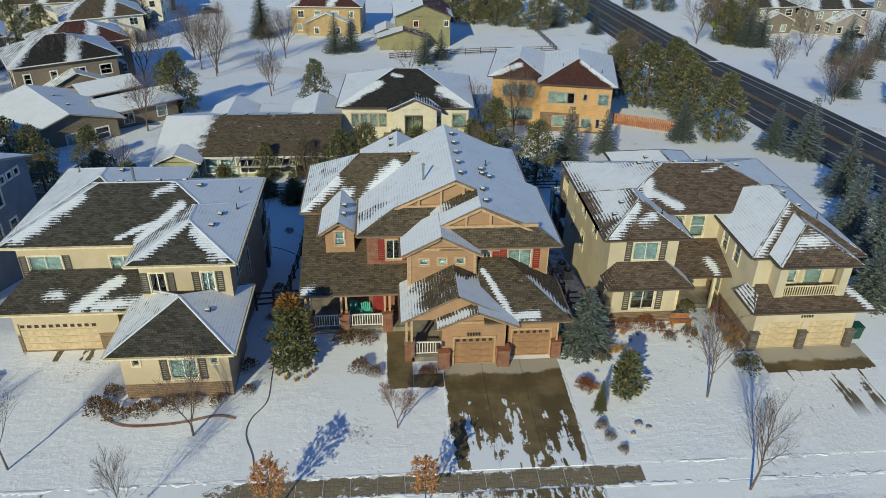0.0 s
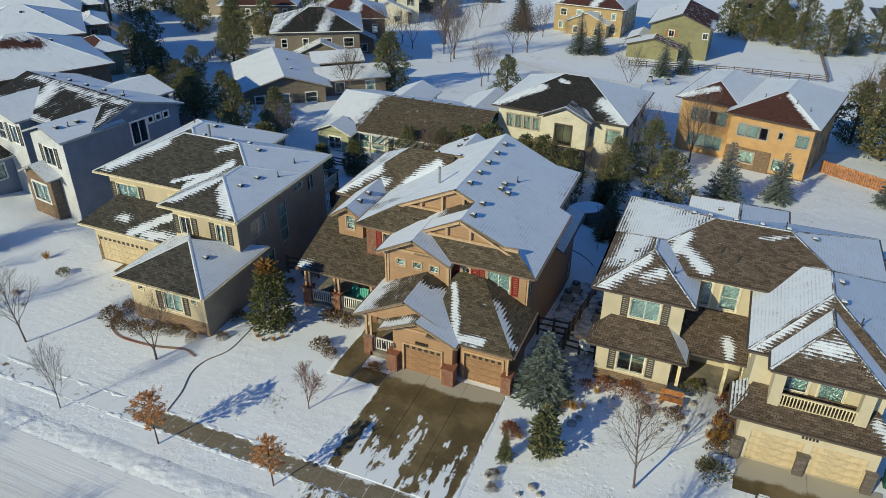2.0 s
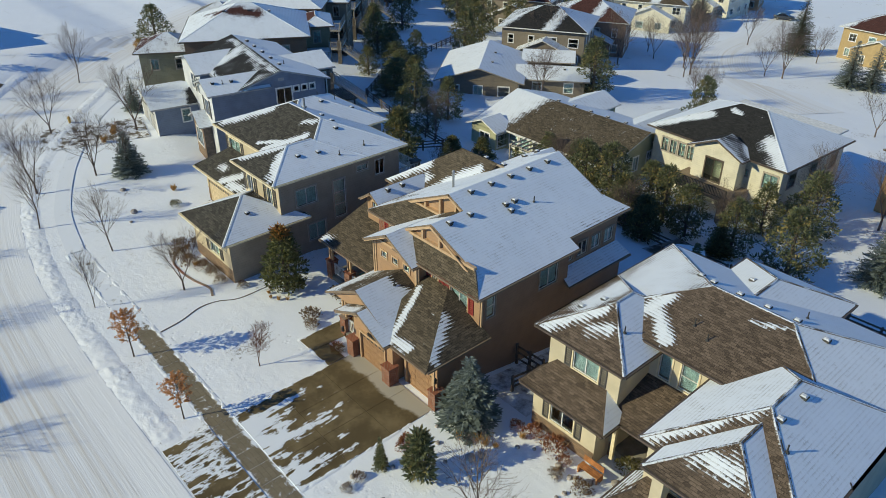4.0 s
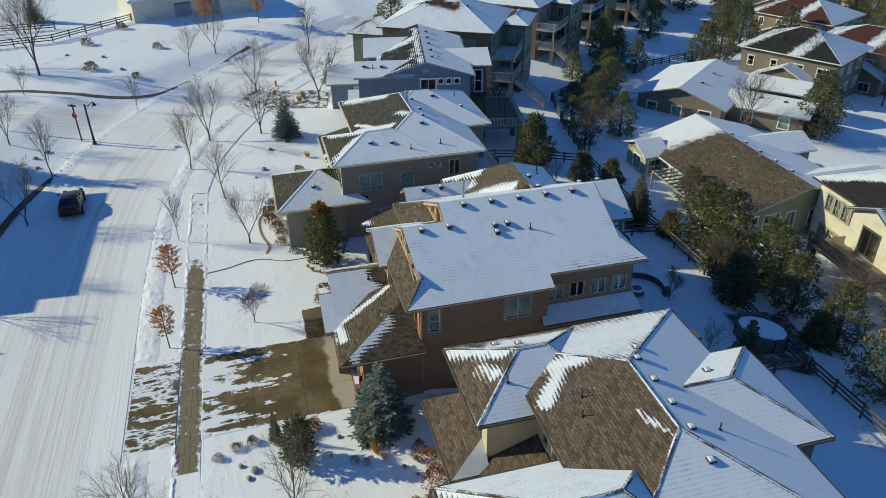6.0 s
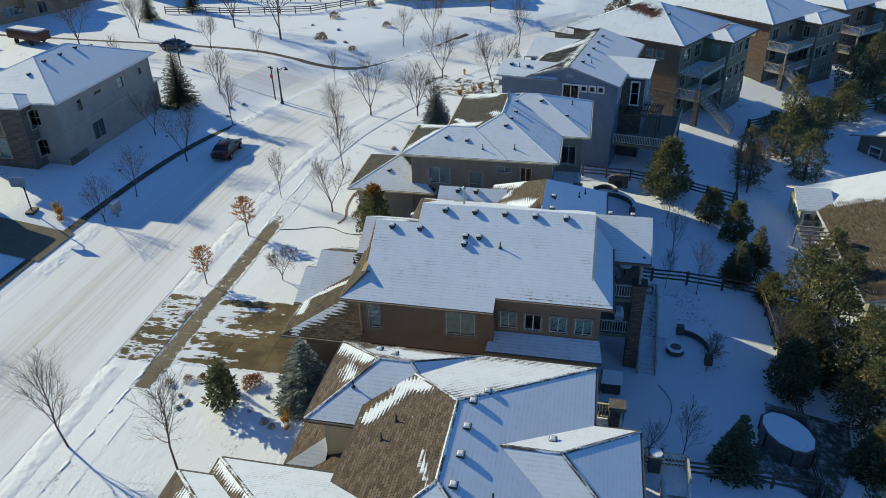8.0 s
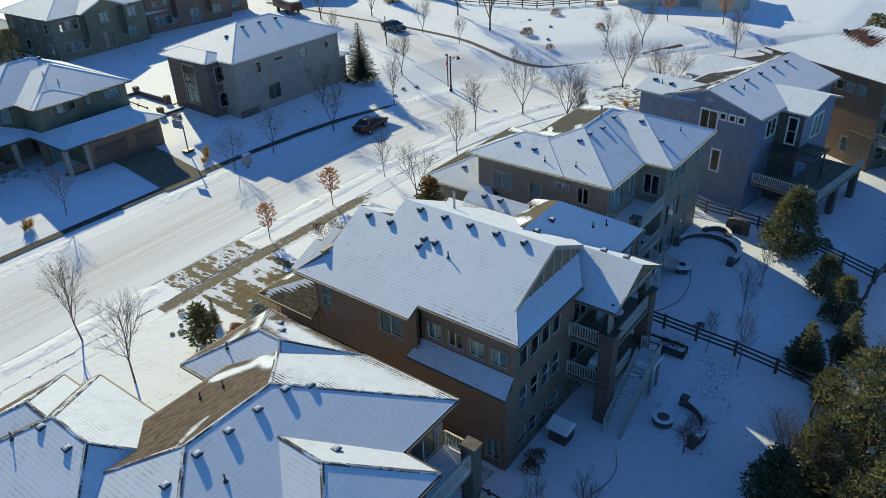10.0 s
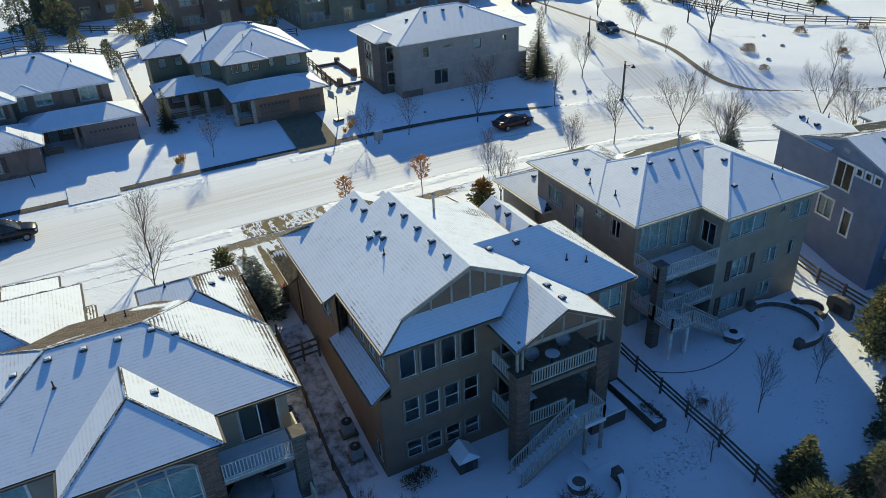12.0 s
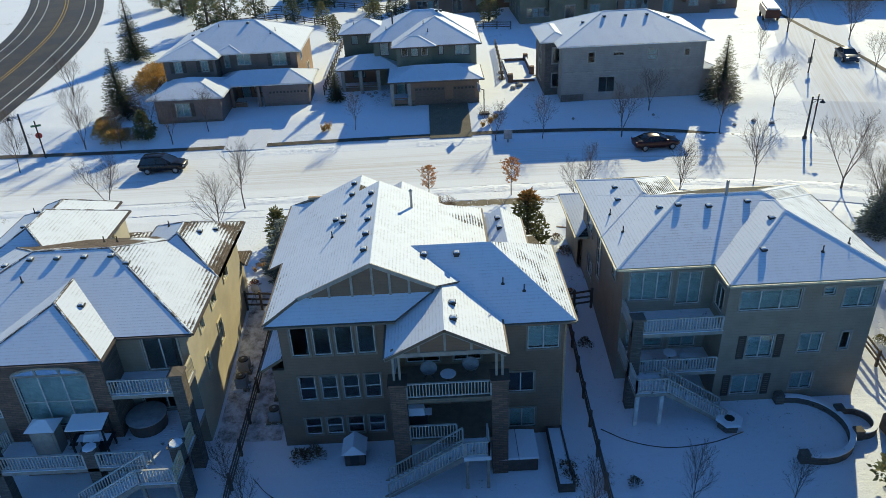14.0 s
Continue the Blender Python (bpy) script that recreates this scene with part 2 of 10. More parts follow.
def masonry(name, a, b, mortar, w=0.25, h=0.08, gap=0.014):
    """Bricks or ledge stones too small to be picked apart from the air."""
    n = Nodes(name, 0.85)
    co = n.place()
    xyz = n.split(co)
    cb = n.add("CombineXYZ")
    n.link(n.math("ADD", xyz[0], xyz[1]), cb.inputs[0])
    n.link(xyz[2], cb.inputs[1])
    brick = n.add("TexBrick")
    n.link(cb.outputs[0], brick.inputs["Vector"])
    brick.inputs["Scale"].default_value = 1.0
    brick.inputs["Brick Width"].default_value, brick.inputs["Row Height"].default_value = w, h
    brick.inputs["Mortar Size"].default_value = gap
    brick.inputs["Color1"].default_value, brick.inputs["Color2"].default_value = (*a, 1), (*b, 1)
    brick.inputs["Mortar"].default_value = (*mortar, 1)
    v = n.noise(co, 3.0, 4)
    c = n.mix(n.math("MULTIPLY", n.step(v, 0.4, 0.65), 0.5), brick.outputs["Color"], tuple(x * 0.55 for x in a))
    n.bump(n.math("SUBTRACT", 1.0, brick.outputs["Fac"]), 0.8, 0.03)
    return n.color(c)


def glass():
    n = Nodes("window_glass", 0.03)
    n.b.inputs["Transmission Weight"].default_value = 1.0
    n.b.inputs["IOR"].default_value = 1.45
    f = n.noise(n.place(), 0.7, 2)
    n.bump(f, 0.06, 0.02)
    return n.color((0.80, 0.88, 0.88))


def foliage(name, dark, light, tip=None, dry=None):
    n = Nodes(name, 0.75)
    r = n.island()
    c = n.mix(r, dark, light)
    c = n.mix(n.math("MULTIPLY", n.rand(), 0.3), c, tuple(v * 0.8 for v in dark))
    if tip:
        f = n.step(n.math("ADD", n.noise(n.place(), 0.7, 3), n.math("MULTIPLY", r, 0.25)), 0.68, 0.80)
        if dry:
            f = n.math("MULTIPLY", 1.0, n.math("MULTIPLY", n.step(n.math("MULTIPLY_ADD", n.noise(n.place(), 1.2, 3), 1.6, n.split(n.place())[2]), dry + 0.8, dry + 1.6), n.step(r, 0.1, 0.5)))
        c = n.mix(f, c, tip)
    n.color(c)
    thin = n.add("BsdfTranslucent")
    both = n.add("MixShader")
    both.inputs[0].default_value = 0.35
    n.link(c, thin.inputs[0])
    n.link(n.b.outputs[0], both.inputs[1])
    n.link(thin.outputs[0], both.inputs[2])
    n.link(both.outputs[0], n.t.nodes["Material Output"].inputs[0])
    return n.mat


M_SNOW = snow_ground()
M_ROAD = snow_road()


def snow_drift(name, under, a=0.30, b=0.40):
    """Snow lying loosely on boards or paving, worn through in places."""
    n = Nodes(name, 0.75)
    co = n.world()
    m = n.step(n.noise(co, 1.4, 6, 0.7), a, b)
    n.bump(n.math("ADD", m, n.noise(co, 4.0, 4)), 0.5, 0.04)
    return n.color(n.mix(m, under, n.mix(n.noise(co, 0.5, 4), (0.78, 0.80, 0.84), (0.87, 0.89, 0.92))))


M_THINSNOW = snow_drift("thin_snow_on_gravel", (0.15, 0.12, 0.105), 0.26, 0.66)
M_LEAFSOIL = snow_drift("snow_on_bare_earth", (0.10, 0.085, 0.06), 0.42, 0.78)
M_SNOWDECK = snow_drift("snow_on_boards", (0.15, 0.11, 0.08))
M_MELT = snow_drift("snow_on_wet_concrete", (0.13, 0.10, 0.06), 0.42, 0.54)
M_DRIVE = wet_concrete()
M_STREAK = streaked_snow()
M_SLAB = slab_concrete()
M_KERB = kerb_concrete()
M_CONC = plain("porch_concrete", (0.24, 0.215, 0.18), 0.85, vary=0.3, scale=1.2)
M_WETKERB = plain("wet_kerb", (0.10, 0.08, 0.06), 0.9, vary=0.4, scale=1.5)
M_ASPH = asphalt()
M_GLASS = glass()
M_LINE_Y = plain("yellow_line", (0.55, 0.33, 0.05))
M_LINE_W = plain("white_line", (0.6, 0.6, 0.6))
S_BROWN = shingle("shingle_brown", (0.047, 0.038, 0.027), (0.15, 0.12, 0.085))
S_RED = shingle("shingle_dark_brown", (0.056, 0.041, 0.031), (0.175, 0.13, 0.098))
S_GREY = shingle("shingle_grey", (0.028, 0.027, 0.023), (0.1, 0.092, 0.078))
S_BLACK = shingle("shingle_black", (0.018, 0.018, 0.018), (0.04, 0.039, 0.038))
S_MAROON = shingle("shingle_maroon", (0.06, 0.025, 0.022), (0.10, 0.045, 0.038))
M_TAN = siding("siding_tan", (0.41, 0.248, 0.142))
# shade put into a browner tan on the tan house; plain brown elsewhere
M_BRN = siding("siding_brown_shaded_tan", (0.255, 0.162, 0.11))
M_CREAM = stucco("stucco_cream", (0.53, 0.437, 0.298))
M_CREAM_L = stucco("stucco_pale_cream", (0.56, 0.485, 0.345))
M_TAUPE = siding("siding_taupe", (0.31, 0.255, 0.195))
M_GREYS = siding("siding_grey", (0.33, 0.295, 0.26))
M_ROSE = siding("siding_rose_brown", (0.205, 0.148, 0.125))
M_BLUE = siding("siding_blue", (0.175, 0.22, 0.30))
M_PALE = siding("siding_pale_grey", (0.58, 0.59, 0.59))
M_WHITE = siding("siding_cream_white", (0.66, 0.62, 0.50))
M_ORANGE = siding("siding_orange", (0.56, 0.335, 0.15))
M_SAGE = siding("siding_sage", (0.40, 0.40, 0.25))
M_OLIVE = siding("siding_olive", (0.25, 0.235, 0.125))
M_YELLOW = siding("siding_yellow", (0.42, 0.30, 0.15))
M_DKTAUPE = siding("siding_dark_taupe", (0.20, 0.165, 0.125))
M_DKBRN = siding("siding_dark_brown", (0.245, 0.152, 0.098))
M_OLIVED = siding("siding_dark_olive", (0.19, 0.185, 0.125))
M_TRIM = plain("trim_tan", (0.50, 0.335, 0.20), 0.6)
# tan trim with the shade of those walls put into its colour
M_TRIM_SHADE = plain("trim_tan_shaded", (0.27, 0.215, 0.165), 0.6)
M_EAVE = plain("fascia_brown", (0.20, 0.145, 0.10), 0.6)
M_CTRIM = plain("trim_cream", (0.70, 0.60, 0.40), 0.6)
M_TTRIM = plain("trim_taupe", (0.36, 0.32, 0.27), 0.6)
M_LTRIM = plain("trim_light_grey", (0.52, 0.50, 0.46), 0.6)
M_WTRIM = plain("trim_white", (0.72, 0.71, 0.68), 0.55)
M_DTRIM = plain("trim_dark_brown", (0.10, 0.075, 0.06), 0.6)
M_GTRIM = plain("trim_grey", (0.33, 0.34, 0.35), 0.6)
M_RED = plain("shutter_red", (0.26, 0.03, 0.028), 0.55)
M_SHUT = plain("shutter_grey", (0.085, 0.08, 0.075), 0.6)
M_BLIND = plain("blind_white", (0.52, 0.66, 0.64), 0.8)
M_GDOOR = plain("garage_door_tan", (0.33, 0.19, 0.105), 0.55)
M_GDOOR_C = plain("garage_door_cream", (0.56, 0.44, 0.28), 0.55)
M_GDOOR_D = plain("garage_door_brown", (0.14, 0.105, 0.08), 0.55)
M_BRICK = masonry("red_brick", (0.33, 0.115, 0.06), (0.23, 0.075, 0.045), (0.30, 0.24, 0.19), 0.24, 0.085, 0.012)
M_STONE = masonry("ledge_stone", (0.34, 0.21, 0.125), (0.19, 0.135, 0.095), (0.10, 0.08, 0.06), 0.38, 0.13, 0.012)
M_GSTONE = masonry("grey_ledge_stone", (0.22, 0.18, 0.15), (0.12, 0.10, 0.085), (0.07, 0.06, 0.05), 0.40, 0.12, 0.012)
M_BSTONE = masonry("brown_ledge_stone", (0.30, 0.17, 0.12), (0.15, 0.10, 0.08), (0.08, 0.065, 0.05), 0.42, 0.12, 0.012)
M_METAL = plain("dark_metal", (0.05, 0.05, 0.05), 0.45, 0.6)
M_ROOFSNOW = plain("snow_on_metal", (0.62, 0.65, 0.69), 0.8, vary=0.2, scale=9.0)
M_VENT = plain("roof_vent_metal", (0.045, 0.043, 0.04), 0.75)
M_GALV = plain("galvanised_metal", (0.32, 0.33, 0.33), 0.45, 0.7)
M_BLACK = plain("black_plastic", (0.035, 0.035, 0.035), 0.5)
M_DECK = plain("deck_boards", (0.23, 0.175, 0.125), 0.7)
M_FENCE = plain("fence_wood", (0.12, 0.09, 0.07), 0.85, vary=0.35)
M_CEDAR = plain("cedar_wood", (0.42, 0.17, 0.06), 0.8, vary=0.3)
M_BARK = plain("bark", (0.105, 0.078, 0.060), 0.9, vary=0.35)
M_BARKM = plain("grey_brown_bark", (0.135, 0.098, 0.082), 0.9, vary=0.35)
M_TWIG = plain("red_twigs", (0.17, 0.085, 0.062), 0.9, vary=0.35)
F_SPRUCE = foliage("needles_blue_green", (0.10, 0.13, 0.115), (0.34, 0.395, 0.37))
F_DEEP = foliage("needles_deep_green", (0.045, 0.06, 0.035), (0.15, 0.17, 0.10))
F_PINE = foliage("needles_dark_green", (0.07, 0.083, 0.04), (0.25, 0.265, 0.135), (0.36, 0.28, 0.11))
F_PINE_DRY = foliage("needles_with_dry_top", (0.07, 0.08, 0.03), (0.22, 0.22, 0.09), (0.42, 0.19, 0.05), 4.3)
F_ORANGE = foliage("dry_orange_leaves", (0.55, 0.24, 0.09), (0.80, 0.45, 0.21))
F_GOLD = foliage("golden_grass", (0.36, 0.20, 0.06), (0.60, 0.35, 0.12))
F_SHRUB = foliage("dry_shrub", (0.10, 0.062, 0.034), (0.27, 0.165, 0.08))
F_RSHRUB = foliage("red_shrub", (0.17, 0.06, 0.03), (0.40, 0.165, 0.08))
F_GSHRUB = foliage("green_shrub", (0.075, 0.072, 0.025), (0.21, 0.19, 0.075))

# ---- mesh helpers ----
ORIGIN = {}


class Shape:
    """Collects faces for one mesh."""
    def __init__(self):
        self.v, self.f, self.s, self.uvs, self.snow = [], [], [], [], {}

    def add(self, pts, faces, slot=0):
        k = len(self.v)
        self.v += [tuple(p) for p in pts]
        self.f += [tuple(i + k for i in q) for q in faces]
        self.s += [slot] * len(faces)
        return self

    def box(self, x0, x1, y0, y1, z0, z1, slot=0):
        p = [(x, y, z) for z in (z0, z1) for y in (y0, y1) for x in (x0, x1)]
        return self.add(p, [(0, 2, 3, 1), (4, 5, 7, 6), (0, 1, 5, 4), (1, 3, 7, 5), (3, 2, 6, 7), (2, 0, 4, 6)], slot)

    def beam(self, a, b, w, h, slot=0):
        """A squared timber from a to b, w wide and h high."""
        a, b = Vector(a), Vector(b)
        d = (b - a).normalized()
        side = d.cross(Vector((0, 0, 1)))
        side = side.normalized() if side.length > 1e-4 else Vector((1, 0, 0))
        up = side.cross(d)
        p = [e + side * i * w / 2 + up * j * h / 2 for e in (a, b) for i, j in ((-1, -1), (1, -1), (1, 1), (-1, 1))]
        return self.add(p, [(3, 2, 1, 0), (4, 5, 6, 7), (0, 1, 5, 4), (1, 2, 6, 5), (2, 3, 7, 6), (3, 0, 4, 7)], slot)

    def tube(self, a, b, r0, r1, n=6, slot=0, cap=True):
        a, b = Vector(a), Vector(b)
        d = (b - a)
        if d.length < 1e-6:
            return self
        d.normalize()
        s = d.orthogonal().normalized()
        t = d.cross(s)
        ring = [(s * math.cos(i * math.tau / n) + t * math.sin(i * math.tau / n)) for i in range(n)]
        k = [(i, (i + 1) % n, n + (i + 1) % n, n + i) for i in range(n)]
        if cap:
            k += [tuple(range(n - 1, -1, -1)), tuple(range(n, 2 * n))]
        return self.add([a + q * r0 for q in ring] + [b + q * r1 for q in ring], k, slot)

    def lathe(self, rings, n=12, at=(0, 0), slot=0):
        """Rings of (radius, z) turned round the upright axis at (x, y)."""
        p = [(at[0] + r * math.cos(i * math.tau / n), at[1] + r * math.sin(i * math.tau / n), z) for r, z in rings for i in range(n)]
        q = [(j * n + i, j * n + (i + 1) % n, (j + 1) * n + (i + 1) % n, (j + 1) * n + i) for j in range(len(rings) - 1) for i in range(n)]
        q += [tuple(range(n - 1, -1, -1)), tuple((len(rings) - 1) * n + i for i in range(n))]
        return self.add(p, q, slot)

    def prism(self, pts, z0, z1, slot=0):
        n = len(pts)
        p = [(x, y, z0) for x, y in pts] + [(x, y, z1) for x, y in pts]
        return self.add(p, [tuple(range(n - 1, -1, -1)), tuple(range(n, 2 * n))] + [(i, (i + 1) % n, n + (i + 1) % n, n + i) for i in range(n)], slot)

    def slab(self, pts, thick, slot=0, axis=(0, 1, 0)):
        """A flat outline in space given a thickness along axis."""
        n, ax = len(pts), Vector(axis) * thick
        p = [Vector(q) for q in pts] + [Vector(q) + ax for q in pts]
        return self.add(p, [tuple(range(n - 1, -1, -1)), tuple(range(n, 2 * n))] + [(i, (i + 1) % n, n + (i + 1) % n, n + i) for i in range(n)], slot)

    def mesh(self, name, mats, off=(0, 0, 0), smooth=False):
        me = bpy.data.meshes.new(name)
        me.from_pydata([(x - off[0], y - off[1], z - off[2]) for x, y, z in self.v], [], self.f)
        for m in (mats if isinstance(mats, (list, tuple)) else [mats]):
            me.materials.append(m)
        if any(self.s):
            me.polygons.foreach_set("material_index", self.s)
        if self.uvs:
            lay = me.uv_layers.new(name="UVMap")
            flat = [c for loop in me.loops for c in self.uvs[loop.vertex_index]]
            lay.data.foreach_set("uv", flat)
        if self.snow:
            at = me.attributes.new("snow", "FLOAT", "POINT")
            at.data.foreach_set("value", [self.snow.get(i, 0.0) for i in range(len(self.v))])
        if smooth:
            me.polygons.foreach_set("use_smooth", [True] * len(me.polygons))
        me.update()
        return me


def thing(name, at, label, category, group="", kind="", rz=0):
    ob = new(name)
    ob.empty_display_size = 0.3
    ob.matrix_basis = pose(*at, 0, 0, rz)
    ORIGIN[ob] = tuple(at) if not rz else (0, 0, 0)
    return tagged(ob, label, category, group, kind)


def part(name, shape, mat, parent, label="", smooth=False):
    """One mesh under a thing or a part. The shape stands in world metres (in the thing's own metres where the thing is turned)."""
    off = ORIGIN[parent]
    ob = new(name, shape.mesh(name, mat, off, smooth))
    ob.parent = parent
    ORIGIN[ob] = off
    if label:
        ob["label"] = label
    return ob


def solo(name, shape, mat, label, category="", kind="", group="", at=(0, 0, 0), smooth=False):
    """A thing that is one mesh."""
    ob = new(name, shape.mesh(name, mat, at, smooth))
    ob.location = at
    return tagged(ob, label, category, group, kind)


def lerp(v, pts):
    return float(np.interp(v, [p[0] for p in pts], [p[1] for p in pts]))


# ---- ground ----
FALL = [(-400, 4), (-60, 1.8), (-4, 0.95), (4, 0.65), (10.5, -0.32), (12, -0.5), (21, -0.68), (26, -0.6), (35, -0.5), (41, -0.55), (52, -2.4), (62, -2.6), (78, -4.4),
        (100, -6), (135, -9), (250, -14), (900, -20)]


def bend(x):
    """How far the street swings back to the north in the west."""
    return min(0.016 * (x + 30) ** 2, 45) if x < -30 else 0.0


def ground(x, y):
    return lerp(y - bend(x) * (1.0 if y < 62 else max(0.0, 1 - (y - 62) / 40)), FALL)


def axis(lo, hi, near, step, grow=1.25):
    """Grid lines: even steps within near, then wider and wider."""
    a, b = near
    out = list(np.arange(a, b + step / 2, step))
    s, v = step, b
    while v < hi:
        s *= grow
        v += s
        out.append(min(v, hi))
    s, v = step, a
    while v > lo:
        s *= grow
        v -= s
        out.insert(0, max(v, lo))
    return out


GX, GY = axis(-2500, 2500, (-70, 50), 1.0), axis(-2500, 3000, (-12, 100), 1.0)
gs = Shape()
gs.v = [(x, y, ground(x, y) + 0.02 * (noise.noise((x * 0.35, y * 0.35, 0)) + 0.5 * noise.noise((x * 1.1, y * 1.1, 3))) - 0.03) for y in GY for x in GX]
nx = len(GX)
gs.f = [(j * nx + i, j * nx + i + 1, (j + 1) * nx + i + 1, (j + 1) * nx + i) for j in range(len(GY) - 1) for i in range(nx - 1)]
gs.s = [0] * len(gs.f)
solo("ground", gs, M_SNOW, "snow-covered ground with thin dry grass showing through", "ground", "structure", smooth=True)


def strip(path, a, b, lift, step=1.2, nv=4, level=None):
    """A band that follows a plan path, between the offsets a and b to its left, laid on the ground. UV along and across in metres."""
    s = Shape()
    pts = [Vector(p) for p in path]
    way, run = [], 0.0
    for p, q in zip(pts, pts[1:]):
        n = max(1, int((q - p).length / step))
        way += [p.lerp(q, i / n) for i in range(n)]
    way.append(pts[-1])
    for i, p in enumerate(way):
        d = (way[min(i + 1, len(way) - 1)] - way[max(i - 1, 0)]).normalized()
        left = Vector((-d.y, d.x))
        run += (p - way[i - 1]).length if i else 0
        for j in range(nv + 1):
            o = a + (b - a) * j / nv
            q = p + left * o
            s.v.append((q.x, q.y, ground(q.x, q.y) + lift))
            s.uvs.append((run, o - a))
    m = nv + 1
    s.f = [(i * m + j, (i + 1) * m + j, (i + 1) * m + j + 1, i * m + j + 1) for i in range(len(way) - 1) for j in range(nv)]
    s.s = [0] * len(s.f)
    return s


def smooth_path(pts, n=6):
    """A rounded line through plan points (Catmull-Rom)."""
    p = [Vector(q) for q in pts]
    p = [p[0] * 2 - p[1], *p, p[-1] * 2 - p[-2]]
    out = []
    for a, b, c, d in zip(p, p[1:], p[2:], p[3:]):
        for i in range(n):
            t = i / n
            out.append(0.5 * (2 * b + (c - a) * t + (2 * a - 5 * b + 4 * c - d) * t * t + (3 * b - a - 3 * c + d) * t ** 3))
    out.append(p[-2])
    return [tuple(q) for q in out]


# the street: its middle line runs west and swings north
STREET = smooth_path([(90, 18.5), (60, 18.2), (30, 18), (10, 17.8), (-10, 17.6), (-24, 18.4), (-38, 21.5), (-51, 28), (-64, 37), (-78, 50), (-92, 68), (-104, 90)])
solo("road", strip(STREET, -5.2, 5.2, 0.012, nv=6), M_ROAD, "residential street under packed snow with tyre tracks", "road", "structure")
SIDE = smooth_path([(-43, 20), (-46, 8), (-50, -6), (-57, -26), (-66, -50), (-80, -80)])
solo("road", strip(SIDE, -5.0, 5.0, 0.02, nv=4), M_ROAD, "side street under packed snow", "road", "structure")
COURT = smooth_path([(-48, 205), (-42, 186), (-37, 168), (-33.5, 150), (-25, 136.5), (-13.5, 128.5), (-6, 125)])
solo("road", strip(COURT, -5.2, 5.2, 0.02, nv=4), M_ROAD, "snowy dead-end road behind the gardens", "road", "structure")
ARTERY = smooth_path([(56, 420), (56.5, 250), (57.2, 150), (57, 100), (57, 70), (57.5, 45), (58.5, 20), (60, -5), (62.5, -26), (67.5, -50), (78, -80), (95, -115), (120, -150)])
solo("road", strip(ARTERY, -7.2, 7.2, 0.04, step=3, nv=6), M_ASPH, "cleared wet asphalt road behind the houses", "road", "structure")
for o, w, m in ((-0.25, 0.12, M_LINE_Y), (0.25, 0.12, M_LINE_Y), (-5.6, 0.15, M_LINE_W), (5.6, 0.15, M_LINE_W), (-3.6, 0.12, M_LINE_W), (3.6, 0.12, M_LINE_W)):
    solo("road_marking", strip(ARTERY, o - w / 2, o + w / 2, 0.055, step=3, nv=1), m, "painted line on the asphalt road", "road marking", "structure")

# ---- houses: their pieces ----
import collections

SLOPES = collections.defaultdict(list)

def lattice(s, xs, zs, solid, y0, y1):
    """A flat frame with openings, one piece: cells of the grid where solid(i, j) gives a slot are built, y0 in front."""
    n, m = len(xs), len(zs)
    at = {}

    def vert(i, j, back):
        if (i, j, back) not in at:
            at[i, j, back] = len(s.v)
            s.v.append((xs[i], y1 if back else y0, zs[j]))
        return at[i, j, back]

    full = {(i, j): solid(i, j) for i in range(n - 1) for j in range(m - 1)}
    for (i, j), k in full.items():
        if k is None:
            continue
        c = [(i, j), (i + 1, j), (i + 1, j + 1), (i, j + 1)]
        s.f += [tuple(vert(*p, 0) for p in c), tuple(vert(*p, 1) for p in reversed(c))]
        s.s += [k, k]
        for (p, q), o in zip(zip(c, c[1:] + c[:1]), ((i, j - 1), (i + 1, j), (i, j + 1), (i - 1, j))):
            if full.get(o) is None:
                s.f.append((vert(*q, 0), vert(*p, 0), vert(*p, 1), vert(*q, 1)))
                s.s.append(k)
    return s


